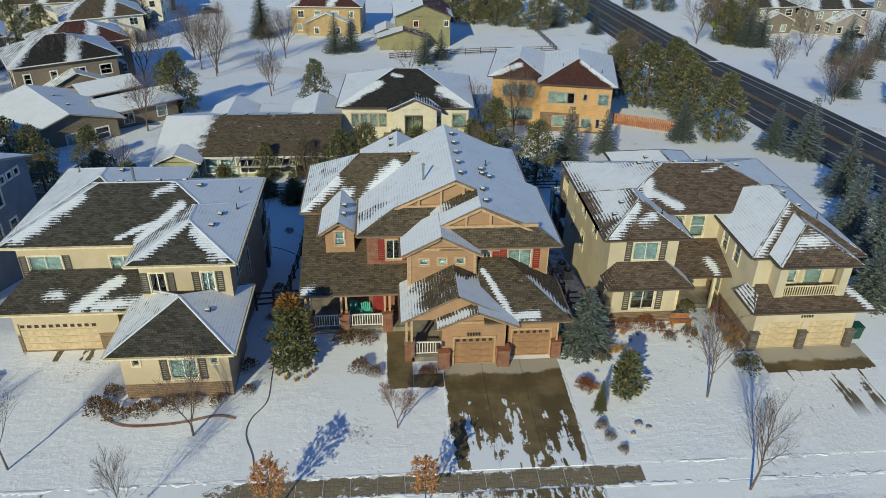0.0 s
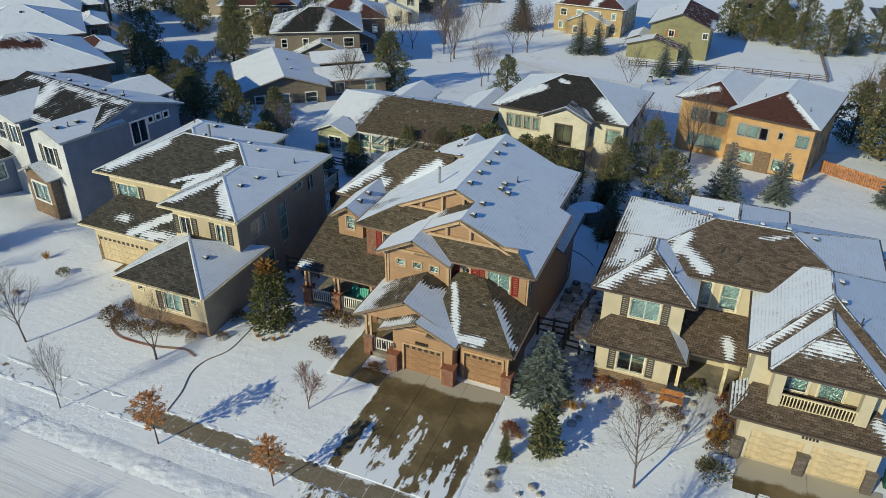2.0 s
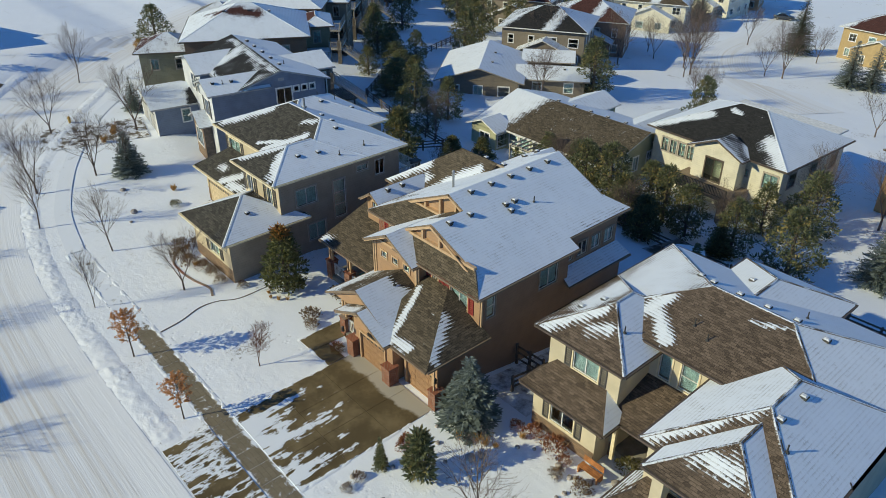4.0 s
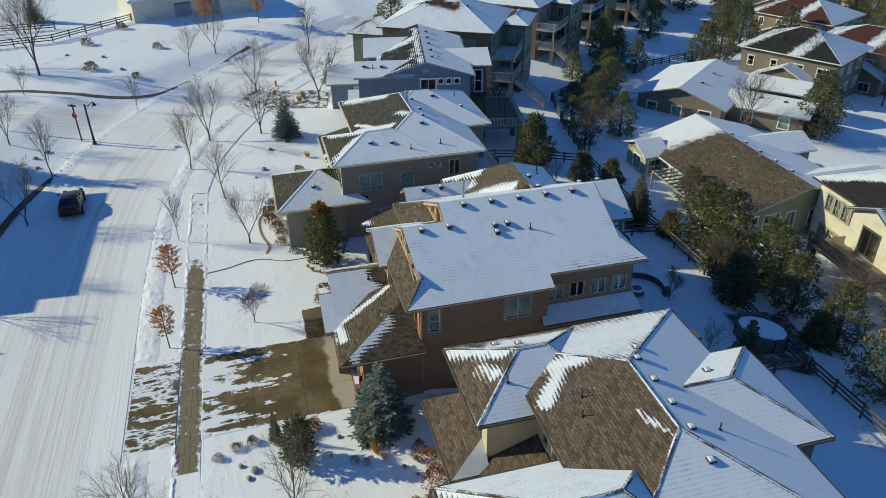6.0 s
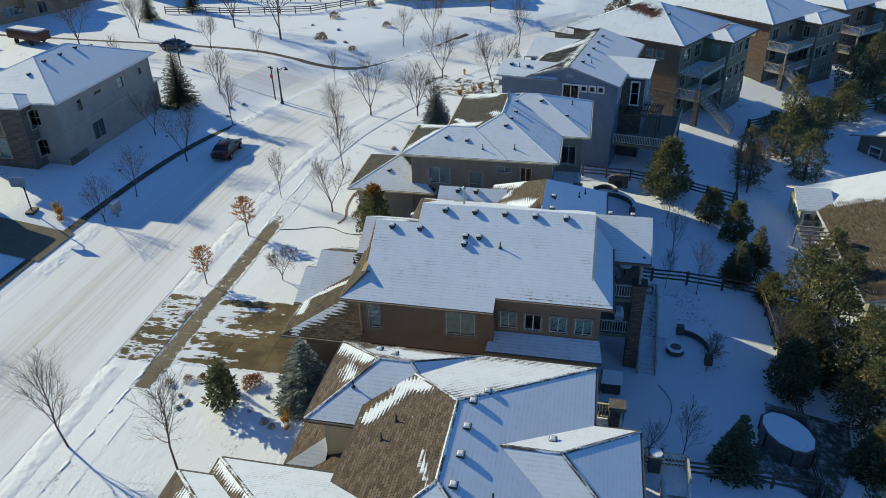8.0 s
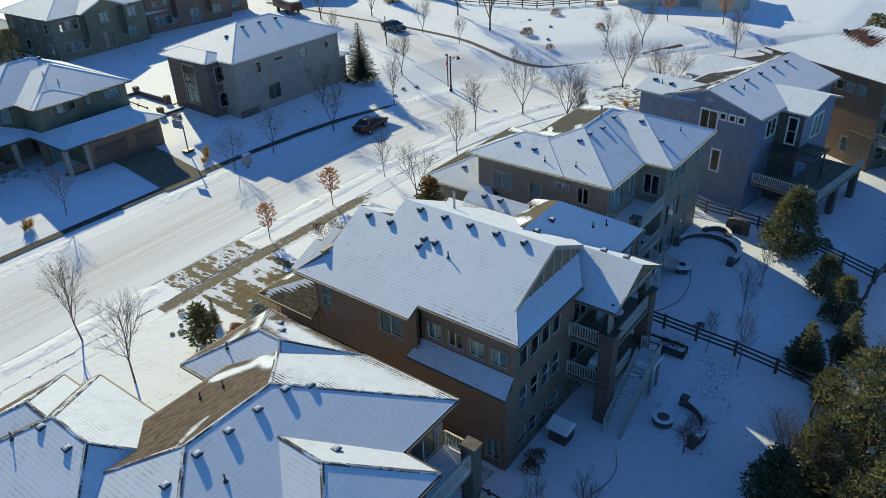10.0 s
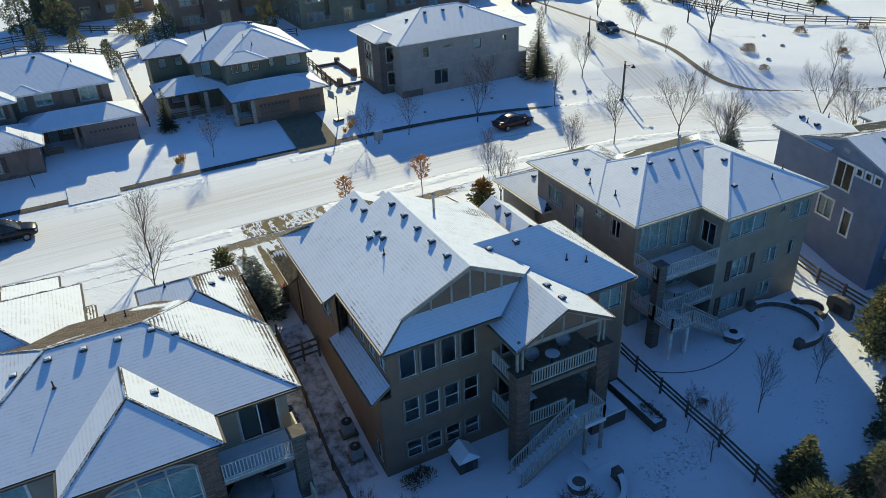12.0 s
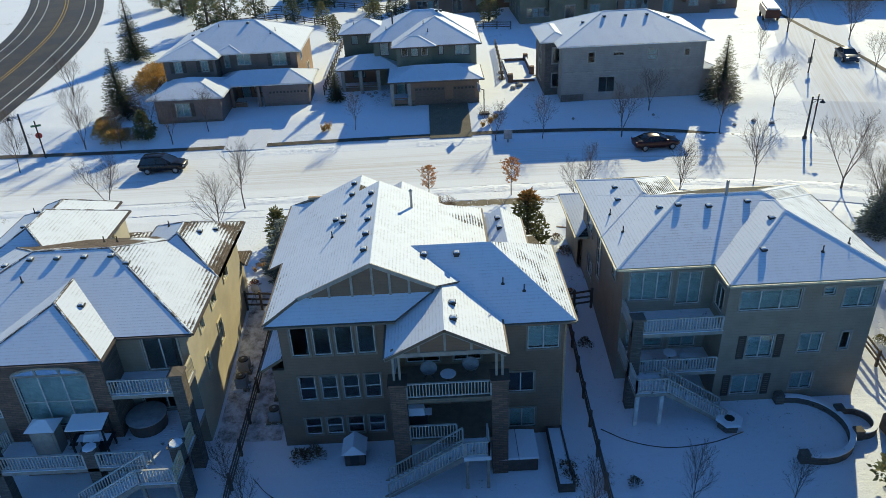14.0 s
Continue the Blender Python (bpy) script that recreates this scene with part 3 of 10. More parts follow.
def window_mesh(w, h, trim, grid, plainly=False, cache={}):
    """Frame, sash, pane and blind of a window w by h metres; it looks towards -y from the wall's face at y = 0."""
    key = (round(w, 2), round(h, 2), trim.name, grid, plainly)
    if key in cache:
        return cache[key]
    t, b = 0.09, 0.05
    X = [-w / 2, -w / 2 + b]
    for i in range(1, grid[0]):
        x = -w / 2 + w * i / grid[0]
        X += [x - 0.03, x + 0.03]
    X += [w / 2 - b, w / 2]
    Z = [0, b]
    for j in range(1, grid[1]):
        z = h * j / grid[1]
        Z += [z - 0.025, z + 0.025]
    Z += [h - b, h]
    bar = lambda i, j: 1 if i % 2 == 0 or j % 2 == 0 else None
    f = Shape()
    if plainly:
        nx, nz = len(X) + 1, len(Z) + 1
        lattice(f, [-w / 2 - t, *X, w / 2 + t], [-t, *Z, h + t + 0.03], lambda i, j: 0 if i in (0, nx - 1) or j in (0, nz - 1) else bar(i - 1, j - 1), -0.045, 0.04)
    else:
        lattice(f, [-w / 2 - t, -w / 2, w / 2, w / 2 + t], [-t, 0, h, h + t + 0.03], lambda i, j: None if i == j == 1 else 0, -0.05, 0.02)
    sash = lattice(Shape(), X, Z, lambda i, j: None if bar(i, j) is None else 0, 0.02, 0.08)
    pane = Shape().box(-w / 2 + b, w / 2 - b, 0.045, 0.055, b, h - b)
    blind = Shape()
    k = int(h / 0.09)
    blind.add([(x, 0.13 + 0.025 * (i % 2), h - 0.04 - 0.045 * i) for i in range(2 * k) for x in (-w / 2 + b, w / 2 - b)], [(2 * i, 2 * i + 1, 2 * i + 3, 2 * i + 2) for i in range(2 * k - 1)])
    cache[key] = (f.mesh("window", [trim, trim]), sash.mesh("sash", M_WTRIM), pane.mesh("pane", M_GLASS), blind.mesh("blind", M_BLIND))
    return cache[key]


def shutter_mesh(h, mat, cache={}):
    key = (round(h, 2), mat.name)
    if key not in cache:
        s = Shape()
        w = 0.42
        s.box(-w / 2, -w / 2 + 0.06, -0.06, 0, 0, h).box(w / 2 - 0.06, w / 2, -0.06, 0, 0, h)
        s.box(-w / 2 + 0.06, w / 2 - 0.06, -0.055, 0, 0, 0.07).box(-w / 2 + 0.06, w / 2 - 0.06, -0.055, 0, h - 0.07, h)
        n = int(h / 0.16)
        for i in range(n):
            z = 0.07 + (h - 0.14) * i / n
            s.add([(-w / 2 + 0.06, -0.02, z), (w / 2 - 0.06, -0.02, z), (w / 2 - 0.06, -0.045, z + 0.13), (-w / 2 + 0.06, -0.045, z + 0.13)], [(0, 1, 2, 3)])
        cache[key] = s.mesh("shutter", mat)
    return cache[key]


def kid(name, me, parent, m):
    ob = new(name, me)
    ob.parent = parent
    ob.matrix_basis = m
    return ob


def window(home, a, rz, u, z, w, h, trim, shut=None, grid=(2, 1), blind=0.5, plainly=False):
    off = ORIGIN[home]
    d = Vector((math.cos(rz), math.sin(rz)))
    p = Vector(a) + d * u
    f, sash, pane, bl = window_mesh(w, h, trim, grid, plainly)
    m = pose(p.x - off[0], p.y - off[1], z - off[2], 0, 0, math.degrees(rz))
    win = kid("window", f, home, m)
    if not plainly:
        kid("sash", sash, win, Matrix())
    kid("pane", pane, win, Matrix())
    if random.random() < blind:
        kid("blind", bl, win, Matrix())
    if shut:
        sh = shutter_mesh(h + 0.1, shut)
        for s in (-1, 1):
            kid("shutter", sh, win, pose(s * (w / 2 + 0.11 + 0.23), 0, -0.05))
    return win


def garage_door(home, a, rz, u, z, w, h, mat, lights=True):
    """A sectional door in four leaves of raised panels with small lights in the top one."""
    off = ORIGIN[home]
    d = Vector((math.cos(rz), math.sin(rz)))
    p = Vector(a) + d * u
    n = max(4, round(w / 0.42))
    leaf = Shape()
    hh = h / 4
    leaf.box(-w / 2, w / 2, 0.06, 0.10, 0.01, hh - 0.012)
    for i in range(n):
        x0, x1 = -w / 2 + w * i / n + 0.06, -w / 2 + w * (i + 1) / n - 0.06
        leaf.box(x0, x1, 0.045, 0.06, 0.09, hh - 0.09)
    me = leaf.mesh("leaf", mat)
    light = Shape().box(-w / n / 2 + 0.09, w / n / 2 - 0.09, 0.038, 0.05, 0.17, hh - 0.13).mesh("door_light", M_BLACK)
    m = pose(p.x - off[0], p.y - off[1], z - off[2], 0, 0, math.degrees(rz))
    door = kid("garage_door", Shape().box(-w / 2, w / 2, 0.10, 0.14, 0, h).mesh("garage_door", mat), home, m)
    for k in range(4):
        kid("leaf", me, door, pose(0, 0, hh * k))
    for i in range(n if lights else 0):
        kid("door_light", light, door, pose(-w / 2 + w * (i + 0.5) / n, 0, hh * 3))
    return door


def wall(home, a, b, z0, z1, mat, holes=(), trim=None, shut=None, t=0.22, low=None, low_z=0.0, name="wall", blind=0.8, plainly=False):
    """An outer wall from a to b (outside on the right), with windows (u, z, w, h[, style]) in real openings; low: the
    material of a stone foot up to low_z. style: 's' shutters, 'g' garage door, 'd' glazed door, 'n' none, or a grid."""
    a, b = Vector(a), Vector(b)
    d = b - a
    L = d.length
    d.normalize()
    rz = math.atan2(d.y, d.x)
    inn = Vector((-d.y, d.x)) * t
    rects = [(h[0] - h[2] / 2, h[0] + h[2] / 2, h[1], h[1] + h[3]) for h in holes]
    us = sorted({0.0, L, *(r[0] for r in rects), *(r[1] for r in rects)})
    zs = sorted({z0, z1, *(r[2] for r in rects), *(r[3] for r in rects), *([low_z] if low else [])})
    s = Shape()

    def P(u, z, deep):
        q = a + d * u + inn * deep
        return (q.x, q.y, z)

    for u0, u1 in zip(us, us[1:]):
        for q0, q1 in zip(zs, zs[1:]):
            um, zm = (u0 + u1) / 2, (q0 + q1) / 2
            if any(r[0] < um < r[1] and r[2] < zm < r[3] for r in rects):
                continue
            slot = 1 if low and zm < low_z else 0
            s.add([P(u0, q0, 0), P(u1, q0, 0), P(u1, q1, 0), P(u0, q1, 0)], [(0, 1, 2, 3)], slot)
            s.add([P(u0, q0, 1), P(u1, q0, 1), P(u1, q1, 1), P(u0, q1, 1)], [(3, 2, 1, 0)], slot)
    for u0, u1, q0, q1 in rects:
        for e0, e1 in (((u0, q0), (u1, q0)), ((u1, q0), (u1, q1)), ((u1, q1), (u0, q1)), ((u0, q1), (u0, q0))):
            s.add([P(*e0, 0), P(*e0, 1), P(*e1, 1), P(*e1, 0)], [(0, 1, 2, 3)])
    s.add([P(0, z1, 0), P(L, z1, 0), P(L, z1, 1), P(0, z1, 1)], [(0, 1, 2, 3)])
    part(name, s, [mat, low or mat], home)
    for h in holes:
        st = h[4] if len(h) > 4 else (2, 1)
        if st == "g":
            garage_door(home, a, rz, *h[:4], h[5], len(h) < 7)
        elif st == "s":
            window(home, a, rz, *h[:4], trim, shut, (2, 1), blind, plainly)
        elif st == "d":
            window(home, a, rz, *h[:4], trim, None, (2, 1), 0.15, plainly)
        elif st != "n":
            window(home, a, rz, *h[:4], trim, None, st, blind, plainly)


def snow_rule(nrm):
    """Melted on slopes to the sun, thin on the west, whole elsewhere."""
    h = Vector((nrm.x, nrm.y))
    if h.length < 1e-3:
        return 1.0
    h.normalize()
    if h.y < -0.8:
        return 0.06
    if h.x < -0.6:
        return 0.72
    return 1.12


def roof(home, pts, mat, trim, snow=None, drifts=(), thick=0.16, name="roof", turn=0.0, caps=False, gutter=True, cap_snow=0.40):
    """One roof slope: an outline whose first edge is the eave, given a thickness, fascia and shingles. snow: how much lies on it;
    drifts: ((x, y), (x, y), radius, amount) lines of snow in plan."""
    P = [Vector(p) for p in pts]
    SLOPES[home].append(P)
    e = (P[1] - P[0]).normalized()
    nrm = e.cross(P[-1] - P[0]).normalized()
    if nrm.z < 0:
        nrm = -nrm
    up = nrm.cross(e)
    if up.z < 0:
        up = -up
    loc = [((p - P[0]).dot(e), (p - P[0]).dot(up)) for p in P]
    vmax = max(v for _, v in loc)
    if snow is None:
        c, q = math.cos(turn), math.sin(turn)
        snow = snow_rule(Vector((nrm.x * c - nrm.y * q, nrm.x * q + nrm.y * c, nrm.z)))
    n = len(loc)

    def span(v):
        us = []
        for (u0, v0), (u1, v1) in zip(loc, loc[1:] + loc[:1]):
            if abs(v1 - v0) < 1e-6:
                if abs(v0 - v) < 1e-4:
                    us += [u0, u1]
            elif min(v0, v1) - 1e-4 <= v <= max(v0, v1) + 1e-4:
                us.append(u0 + (u1 - u0) * (v - v0) / (v1 - v0))
        return min(us), max(us)

    fine = 0.4 if not drifts else (0.32 if ORIGIN[home] == (0, 0, 0) else 0.16)
    s = Shape()
    cut = sorted({0.0, vmax, *(v for _, v in loc)})
    rows = []
    for v0, v1 in zip(cut, cut[1:]):
        k = max(1, round((v1 - v0) / fine))
        rows += [v0 + (v1 - v0) * i / k for i in range(k)]
    rows.append(vmax)
    wide = max(u for u, _ in loc) - min(u for u, _ in loc)
    m = max(2, round(wide / fine))
    for v in rows:
        a, b = span(v)
        for i in range(m + 1):
            u = a + (b - a) * i / m
            q = P[0] + e * u + up * v
            k = len(s.v)
            s.v.append(tuple(q))
            s.uvs.append((u, v))
            val = snow(u / wide, v / vmax, q) if callable(snow) else snow
            for (x0, y0), (x1, y1), r, amount in drifts:
                dx, dy = x1 - x0, y1 - y0
                w = max(0.0, min(1.0, ((q.x - x0) * dx + (q.y - y0) * dy) / (dx * dx + dy * dy + 1e-9)))
                dist = math.hypot(q.x - x0 - w * dx, q.y - y0 - w * dy)
                if amount > 0:
                    val = max(val, amount * (0.98 - 0.56 * dist / r))
                else:
                    val = min(val, 1 + amount * (1.25 - dist / r))
            s.snow[k] = val
    w = m + 1
    for j in range(len(rows) - 1):
        for i in range(m):
            s.f.append((j * w + i, j * w + i + 1, (j + 1) * w + i + 1, (j + 1) * w + i))
    s.s = [0] * len(s.f)
    low = [p - nrm * thick for p in P]
    k = len(s.v)
    rim = k
    s.v += [tuple(p - nrm * 0.014) for p in P] + [tuple(p) for p in low]
    s.uvs += [(0, 0)] * (2 * n)
    s.f.append(tuple(k + n + i for i in range(n - 1, -1, -1)))
    s.f += [(k + i, k + n + i, k + n + (i + 1) % n, k + (i + 1) % n) for i in range(n)]
    s.s += [1] * (n + 1)
    # cap shingles along hips and ridge
    if caps:
        mid = sum(P, Vector()) / n
        for i in range(1, n):
            a, b = P[i], P[(i + 1) % n]
            d = (b - a).normalized()
            inn = nrm.cross(d)
            if inn.dot(mid - a) < 0:
                inn = -inn
            m = max(2, int((b - a).length / 0.3))
            k = len(s.v)
            for j in range(m + 1):
                q = a.lerp(b, j / m) + nrm * 0.022
                for o in (0.0, 0.09):
                    s.snow[len(s.v)] = cap_snow
                    s.v.append(tuple(q + inn * o))
                    s.uvs.append((j * 0.3 + 3.3 * i, o))
                q2 = q + inn * 0.09 - nrm * 0.022
                s.snow[len(s.v)] = cap_snow
                s.v.append(tuple(q2))
                s.uvs.append((j * 0.3 + 3.3 * i, 0.15))
            for j in range(m):
                for o in (0, 1):
                    f = (k + 3 * j + o, k + 3 * j + 3 + o, k + 3 * j + 4 + o, k + 3 * j + 1 + o)
                    s.f.append(f)
                    s.s.append(0)
            s.f.append((rim + i, k, k + 2))
            s.s.append(0)
    # gutter along the eave
    out = Vector((nrm.x, nrm.y, 0))
    if gutter and out.length > 0.1 and loc[1][0] > 1.5:
        out = out.normalized() * 0.06
        s.beam(P[0] + out - Vector((0, 0, 0.09)), P[1] + out - Vector((0, 0, 0.09)), 0.11, 0.11, 1)
        s.uvs += [(0, 0)] * 8
        s.f.append((rim + n, len(s.v) - 8, len(s.v) - 7))
        s.s.append(1)
    return part(name, s, [mat, trim], home)


def gable_roof(home, a, b, wl, wr, drop_l, drop_r, mat, trim, snow=(None, None), drifts=(), turn=0.0):
    """Two slopes from the ridge a-b down by drop at the distance wl to its left and wr to its right."""
    a, b = Vector(a), Vector(b)
    d = (b - a).normalized()
    left = Vector((-d.y, d.x, 0))
    l0, l1 = a + left * wl - Vector((0, 0, drop_l)), b + left * wl - Vector((0, 0, drop_l))
    r0, r1 = a - left * wr - Vector((0, 0, drop_r)), b - left * wr - Vector((0, 0, drop_r))
    if wl:
        roof(home, [l1, l0, a, b], mat, trim, snow[0], drifts, turn=turn)
    if wr:
        roof(home, [r0, r1, b, a], mat, trim, snow[1], drifts, turn=turn)


def hip_roof(home, x0, x1, y0, y1, ze, slope, mat, trim, snow={}, drifts=(), turn=0.0, ends="snwe", cap_snow=0.40):
    """A hipped roof over a rectangle, its ridge along the longer side; ends: the sides whose slopes are built."""
    w, h = x1 - x0, y1 - y0
    if w >= h:
        k = h / 2
        A, B = (x0 + k, y0 + k), (x1 - k, y0 + k)
    else:
        k = w / 2
        A, B = (x0 + k, y0 + k), (x0 + k, y1 - k)
    zr = ze + slope * k
    A, B = (*A, zr), (*B, zr)
    c = [(x0, y0, ze), (x1, y0, ze), (x1, y1, ze), (x0, y1, ze)]
    if abs(w - h) < 1e-6:
        faces = {"s": [c[0], c[1], A], "e": [c[1], c[2], A], "n": [c[2], c[3], A], "w": [c[3], c[0], A]}
    elif w > h:
        faces = {"s": [c[0], c[1], B, A], "n": [c[2], c[3], A, B], "e": [c[1], c[2], B], "w": [c[3], c[0], A]}
    else:
        faces = {"e": [c[1], c[2], B, A], "w": [c[3], c[0], A, B], "s": [c[0], c[1], A], "n": [c[2], c[3], B]}
    for k in ends:
        roof(home, faces[k], mat, trim, snow.get(k), drifts, turn=turn, caps=True, cap_snow=cap_snow)
    return A, B


def gable_wall(home, pts, mat, t=0.2, axis=(0, 1, 0), name="gable"):
    return part(name, Shape().slab(pts, t, 0, axis), mat, home)


def roof_height(home, x, y, z):
    """The highest slope of a house over (x, y), and its normal."""
    best = None
    for P in SLOPES[home]:
        n = len(P)
        inside = False
        for i in range(n):
            a, b = P[i], P[(i + 1) % n]
            if (a.y > y) != (b.y > y) and x < a.x + (y - a.y) / (b.y - a.y) * (b.x - a.x):
                inside = not inside
        if inside:
            nrm = (P[1] - P[0]).cross(P[-1] - P[0]).normalized()
            h = P[0].z - (nrm.x * (x - P[0].x) + nrm.y * (y - P[0].y)) / nrm.z
            if best is None or h > best[0]:
                best = (h, nrm)
    return best or (z, Vector((0, 0, 1)))


def roof_vents(home, places, kind="box"):
    """Low metal vents or pipes standing through the roof."""
    for x, y, z in places:
        z, up = roof_height(home, x, y, z)
        s = Shape()
        if kind != "pipe":
            z -= 0.07 if kind == "low" else 0.0
            s.box(x - 0.14, x + 0.14, y - 0.13, y + 0.13, z - 0.12, z + 0.11)
            q = [(-0.19, -0.18), (0.19, -0.18), (0.19, 0.18), (-0.19, 0.18)]
            s.add([(x + a, y + b, z + 0.09) for a, b in q] + [(x + a * 0.85, y + b * 0.85, z + 0.18) for a, b in q], [(0, 1, 5, 4), (1, 2, 6, 5), (2, 3, 7, 6), (3, 0, 4, 7), (3, 2, 1, 0)])
            s.add([(x + a * 0.8, y + b * 0.8, z + 0.18) for a, b in q] + [(x + a * 0.45, y + b * 0.45, z + 0.23) for a, b in q], [(0, 1, 5, 4), (1, 2, 6, 5), (2, 3, 7, 6), (3, 0, 4, 7), (4, 5, 6, 7)], 1)
            s.add([(x + a * 0.85, y + b * 0.85, z + 0.18) for a, b in q], [(0, 1, 2, 3)])
            part("roof_vent", s, [M_VENT, M_ROOFSNOW], home)
        else:
            s.tube((x, y, z - 0.2), (x, y, z + 0.40), 0.036, 0.036, 8)
            s.lathe([(0.12, z - 0.02), (0.05, z + 0.08)], 8, (x, y))
            part("vent_pipe", s, M_VENT, home)


def railing(home, a, b, z, h=0.95, mat=None, step=0.16, name="railing", cache={}):
    """Two rails between end posts, with a row of balusters."""
    mat = mat or M_WTRIM
    a, b = Vector(a), Vector(b)
    za, zb = z if isinstance(z, tuple) else (z, z)
    L = (b - a).length
    near = not ORIGIN[home] == (0, 0, 0)
    s = Shape()
    s.beam((*a, za + h), (*b, zb + h), 0.10, 0.06)
    s.beam((*a, za + 0.12), (*b, zb + 0.12), 0.06, 0.06)
    n = max(2, int(L / step))
    for i in range(n + 1):
        p = a.lerp(b, i / n)
        zz = za + (zb - za) * i / n
        if i in (0, n):
            s.box(p.x - 0.05, p.x + 0.05, p.y - 0.05, p.y + 0.05, zz, zz + h - 0.02)
        elif not near:
            s.box(p.x - 0.022, p.x + 0.022, p.y - 0.022, p.y + 0.022, zz + 0.14, zz + h - 0.02)
    ob = part(name, s, mat, home)
    if near:
        key = (round(h, 2), mat.name)
        if key not in cache:
            cache[key] = Shape().box(-0.024, 0.024, -0.024, 0.024, 0.13, h - 0.02).mesh("baluster", mat)
        off = ORIGIN[home]
        for i in range(1, n):
            p = a.lerp(b, i / n)
            kid("baluster", cache[key], ob, pose(p.x - off[0], p.y - off[1], za + (zb - za) * i / n - off[2]))
    return ob


# ---- kerbs, pavement, driveways ----
for path, o in ((STREET, 5.2), (STREET, -5.35)):
    s = strip(path, o, o + 0.15, -0.008, nv=1)
    k = len(s.v)
    s.v += [(x, y, z - 0.25) for x, y, z in s.v]
    n = k // 2
    for i in range(n - 1):
        a, b, c, d = 2 * i, 2 * i + 1, 2 * i + 2, 2 * i + 3
        s.f += [(a, c, c + k, a + k), (d, b, b + k, d + k)]
    s.s = [0] * len(s.f)
    s.uvs = []
    solo("kerb", s, M_KERB, "concrete kerb of the street, partly under snow", "kerb", "structure")


def slabs(name, x0, x1, y0, y1, nx, ny, mat, parent, lift=0.015, gap=0.02):
    """Concrete slabs with open joints, each lying on the sloping ground."""
    for i in range(nx):
        for j in range(ny):
            a, b = x0 + (x1 - x0) * i / nx + gap / 2, x0 + (x1 - x0) * (i + 1) / nx - gap / 2
            c, d = y0 + (y1 - y0) * j / ny + gap / 2, y0 + (y1 - y0) * (j + 1) / ny - gap / 2
            m = max(1, int((d - c) / 1.1))
            s = Shape()
            for q in range(m + 1):
                y = c + (d - c) * q / m
                z = lerp(y, FALL) + lift
                s.v += [(a, y, z), (b, y, z)]
            s.f += [(2 * q, 2 * q + 1, 2 * q + 3, 2 * q + 2) for q in range(m)]
            k = len(s.v)
            s.v += [(x, y, z - 0.2) for x, y, z in s.v]
            s.f += [(0, k, k + 1, 1), (k - 2, k - 1, 2 * k - 1, 2 * k - 2)]
            s.f += [(2 * q + 2, 2 * q + 2 + k, 2 * q + k, 2 * q) for q in range(m)] + [(2 * q + 1, 2 * q + 1 + k, 2 * q + 3 + k, 2 * q + 3) for q in range(m)]
            s.s = [0] * len(s.f)
            part(name, s, mat, parent)


drive = thing("driveway", (6.6, 31, -0.2), "wet brown concrete driveway with melting snow streaks", "driveway", kind="structure")
slabs("slab", 3.05, 10.4, 27.3, 36.3, 3, 3, M_DRIVE, drive)
slabs("slab", 3.05, 10.6, 23.1, 25.85, 3, 1, M_DRIVE, drive)
path = thing("walkway", (0.3, 37, -0.1), "wet concrete garden path to the porch", "path", kind="structure")
slabs("slab", -0.45, 1.15, 33.95, 39.8, 1, 4, M_DRIVE, path)
slabs("slab", 1.17, 3.0, 33.95, 35.2, 1, 1, M_DRIVE, path)
pave = thing("pavement", (0, 26.6, -0.4), "concrete pavement along the street, cleared and wet in front of the tan house", "pavement", kind="structure")
slabs("slab", -22.0, 13.0, 25.9, 27.25, 25, 1, M_SLAB, pave, -0.022)
slabs("slab", 13.0, 34.0, 25.9, 27.25, 15, 1, M_SLAB, pave, -0.045)
WEST = smooth_path([(-22.0, 26.58), (-30.5, 28.2), (-41.6, 32.6), (-54, 40), (-66, 52)])
solo("pavement", strip(WEST, -0.68, 0.68, 0.02), M_SLAB, "snowy pavement curving along the street", "pavement", "structure")
SOUTH = smooth_path([(60, 9.6), (30, 10.2), (10, 9.9), (-10, 9.9), (-24, 11.2), (-34, 14.4)])
solo("pavement", strip(SOUTH, -0.35, 0.35, 0.03), M_WETKERB, "pavement on the far side of the street", "pavement", "structure")
PARKW = smooth_path([(-56, -40), (-55.5, -22), (-55.5, -8.5), (-54.5, 4.3), (-51.8, 13.5), (-52.5, 20), (-57, 24.5), (-70, 33)])
solo("pavement", strip(PARKW, -0.35, 0.35, 0.03), M_WETKERB, "path with a wet kerb round the corner of the park", "pavement", "structure")
dr2 = thing("driveway", (27, 34, -0.2), "concrete driveway of the cream house, wet by the garage and snowy below", "driveway", kind="structure")
slabs("slab", 23.4, 30.6, 34.1, 36.7, 2, 1, M_DRIVE, dr2)
solo("driveway", strip([(27.0, 27.3), (27.0, 34.05)], -3.6, 3.6, 0.03, 0.6, 2), M_STREAK, "snowy lower part of the driveway with wet tyre streaks", "driveway", "structure")
for x, y, w, d in ((-20.4, 38.3, 6.0, 1.1), (-1.2, 6.2, 4.6, 8.6), (21.2, 7.8, 4.6, 6.5)):
    solo("driveway", strip([(x, y - d / 2), (x, y + d / 2)], -w / 2, w / 2, 0.05, 0.6, 2), M_SLAB if x == -1.2 else M_STREAK, "driveway with wet concrete and snow", "driveway", "structure")

# lawn edging: a curved dark line, and a red brick border
def edging(path, w, h, mat, label):
    s = Shape()
    p = [(x, y, ground(x, y) - h / 2 + 0.015) for x, y in path]
    for a, b in zip(p, p[1:]):
        s.beam(a, b, w, h)
    solo("edging", s, mat, label, "edging", "structure")


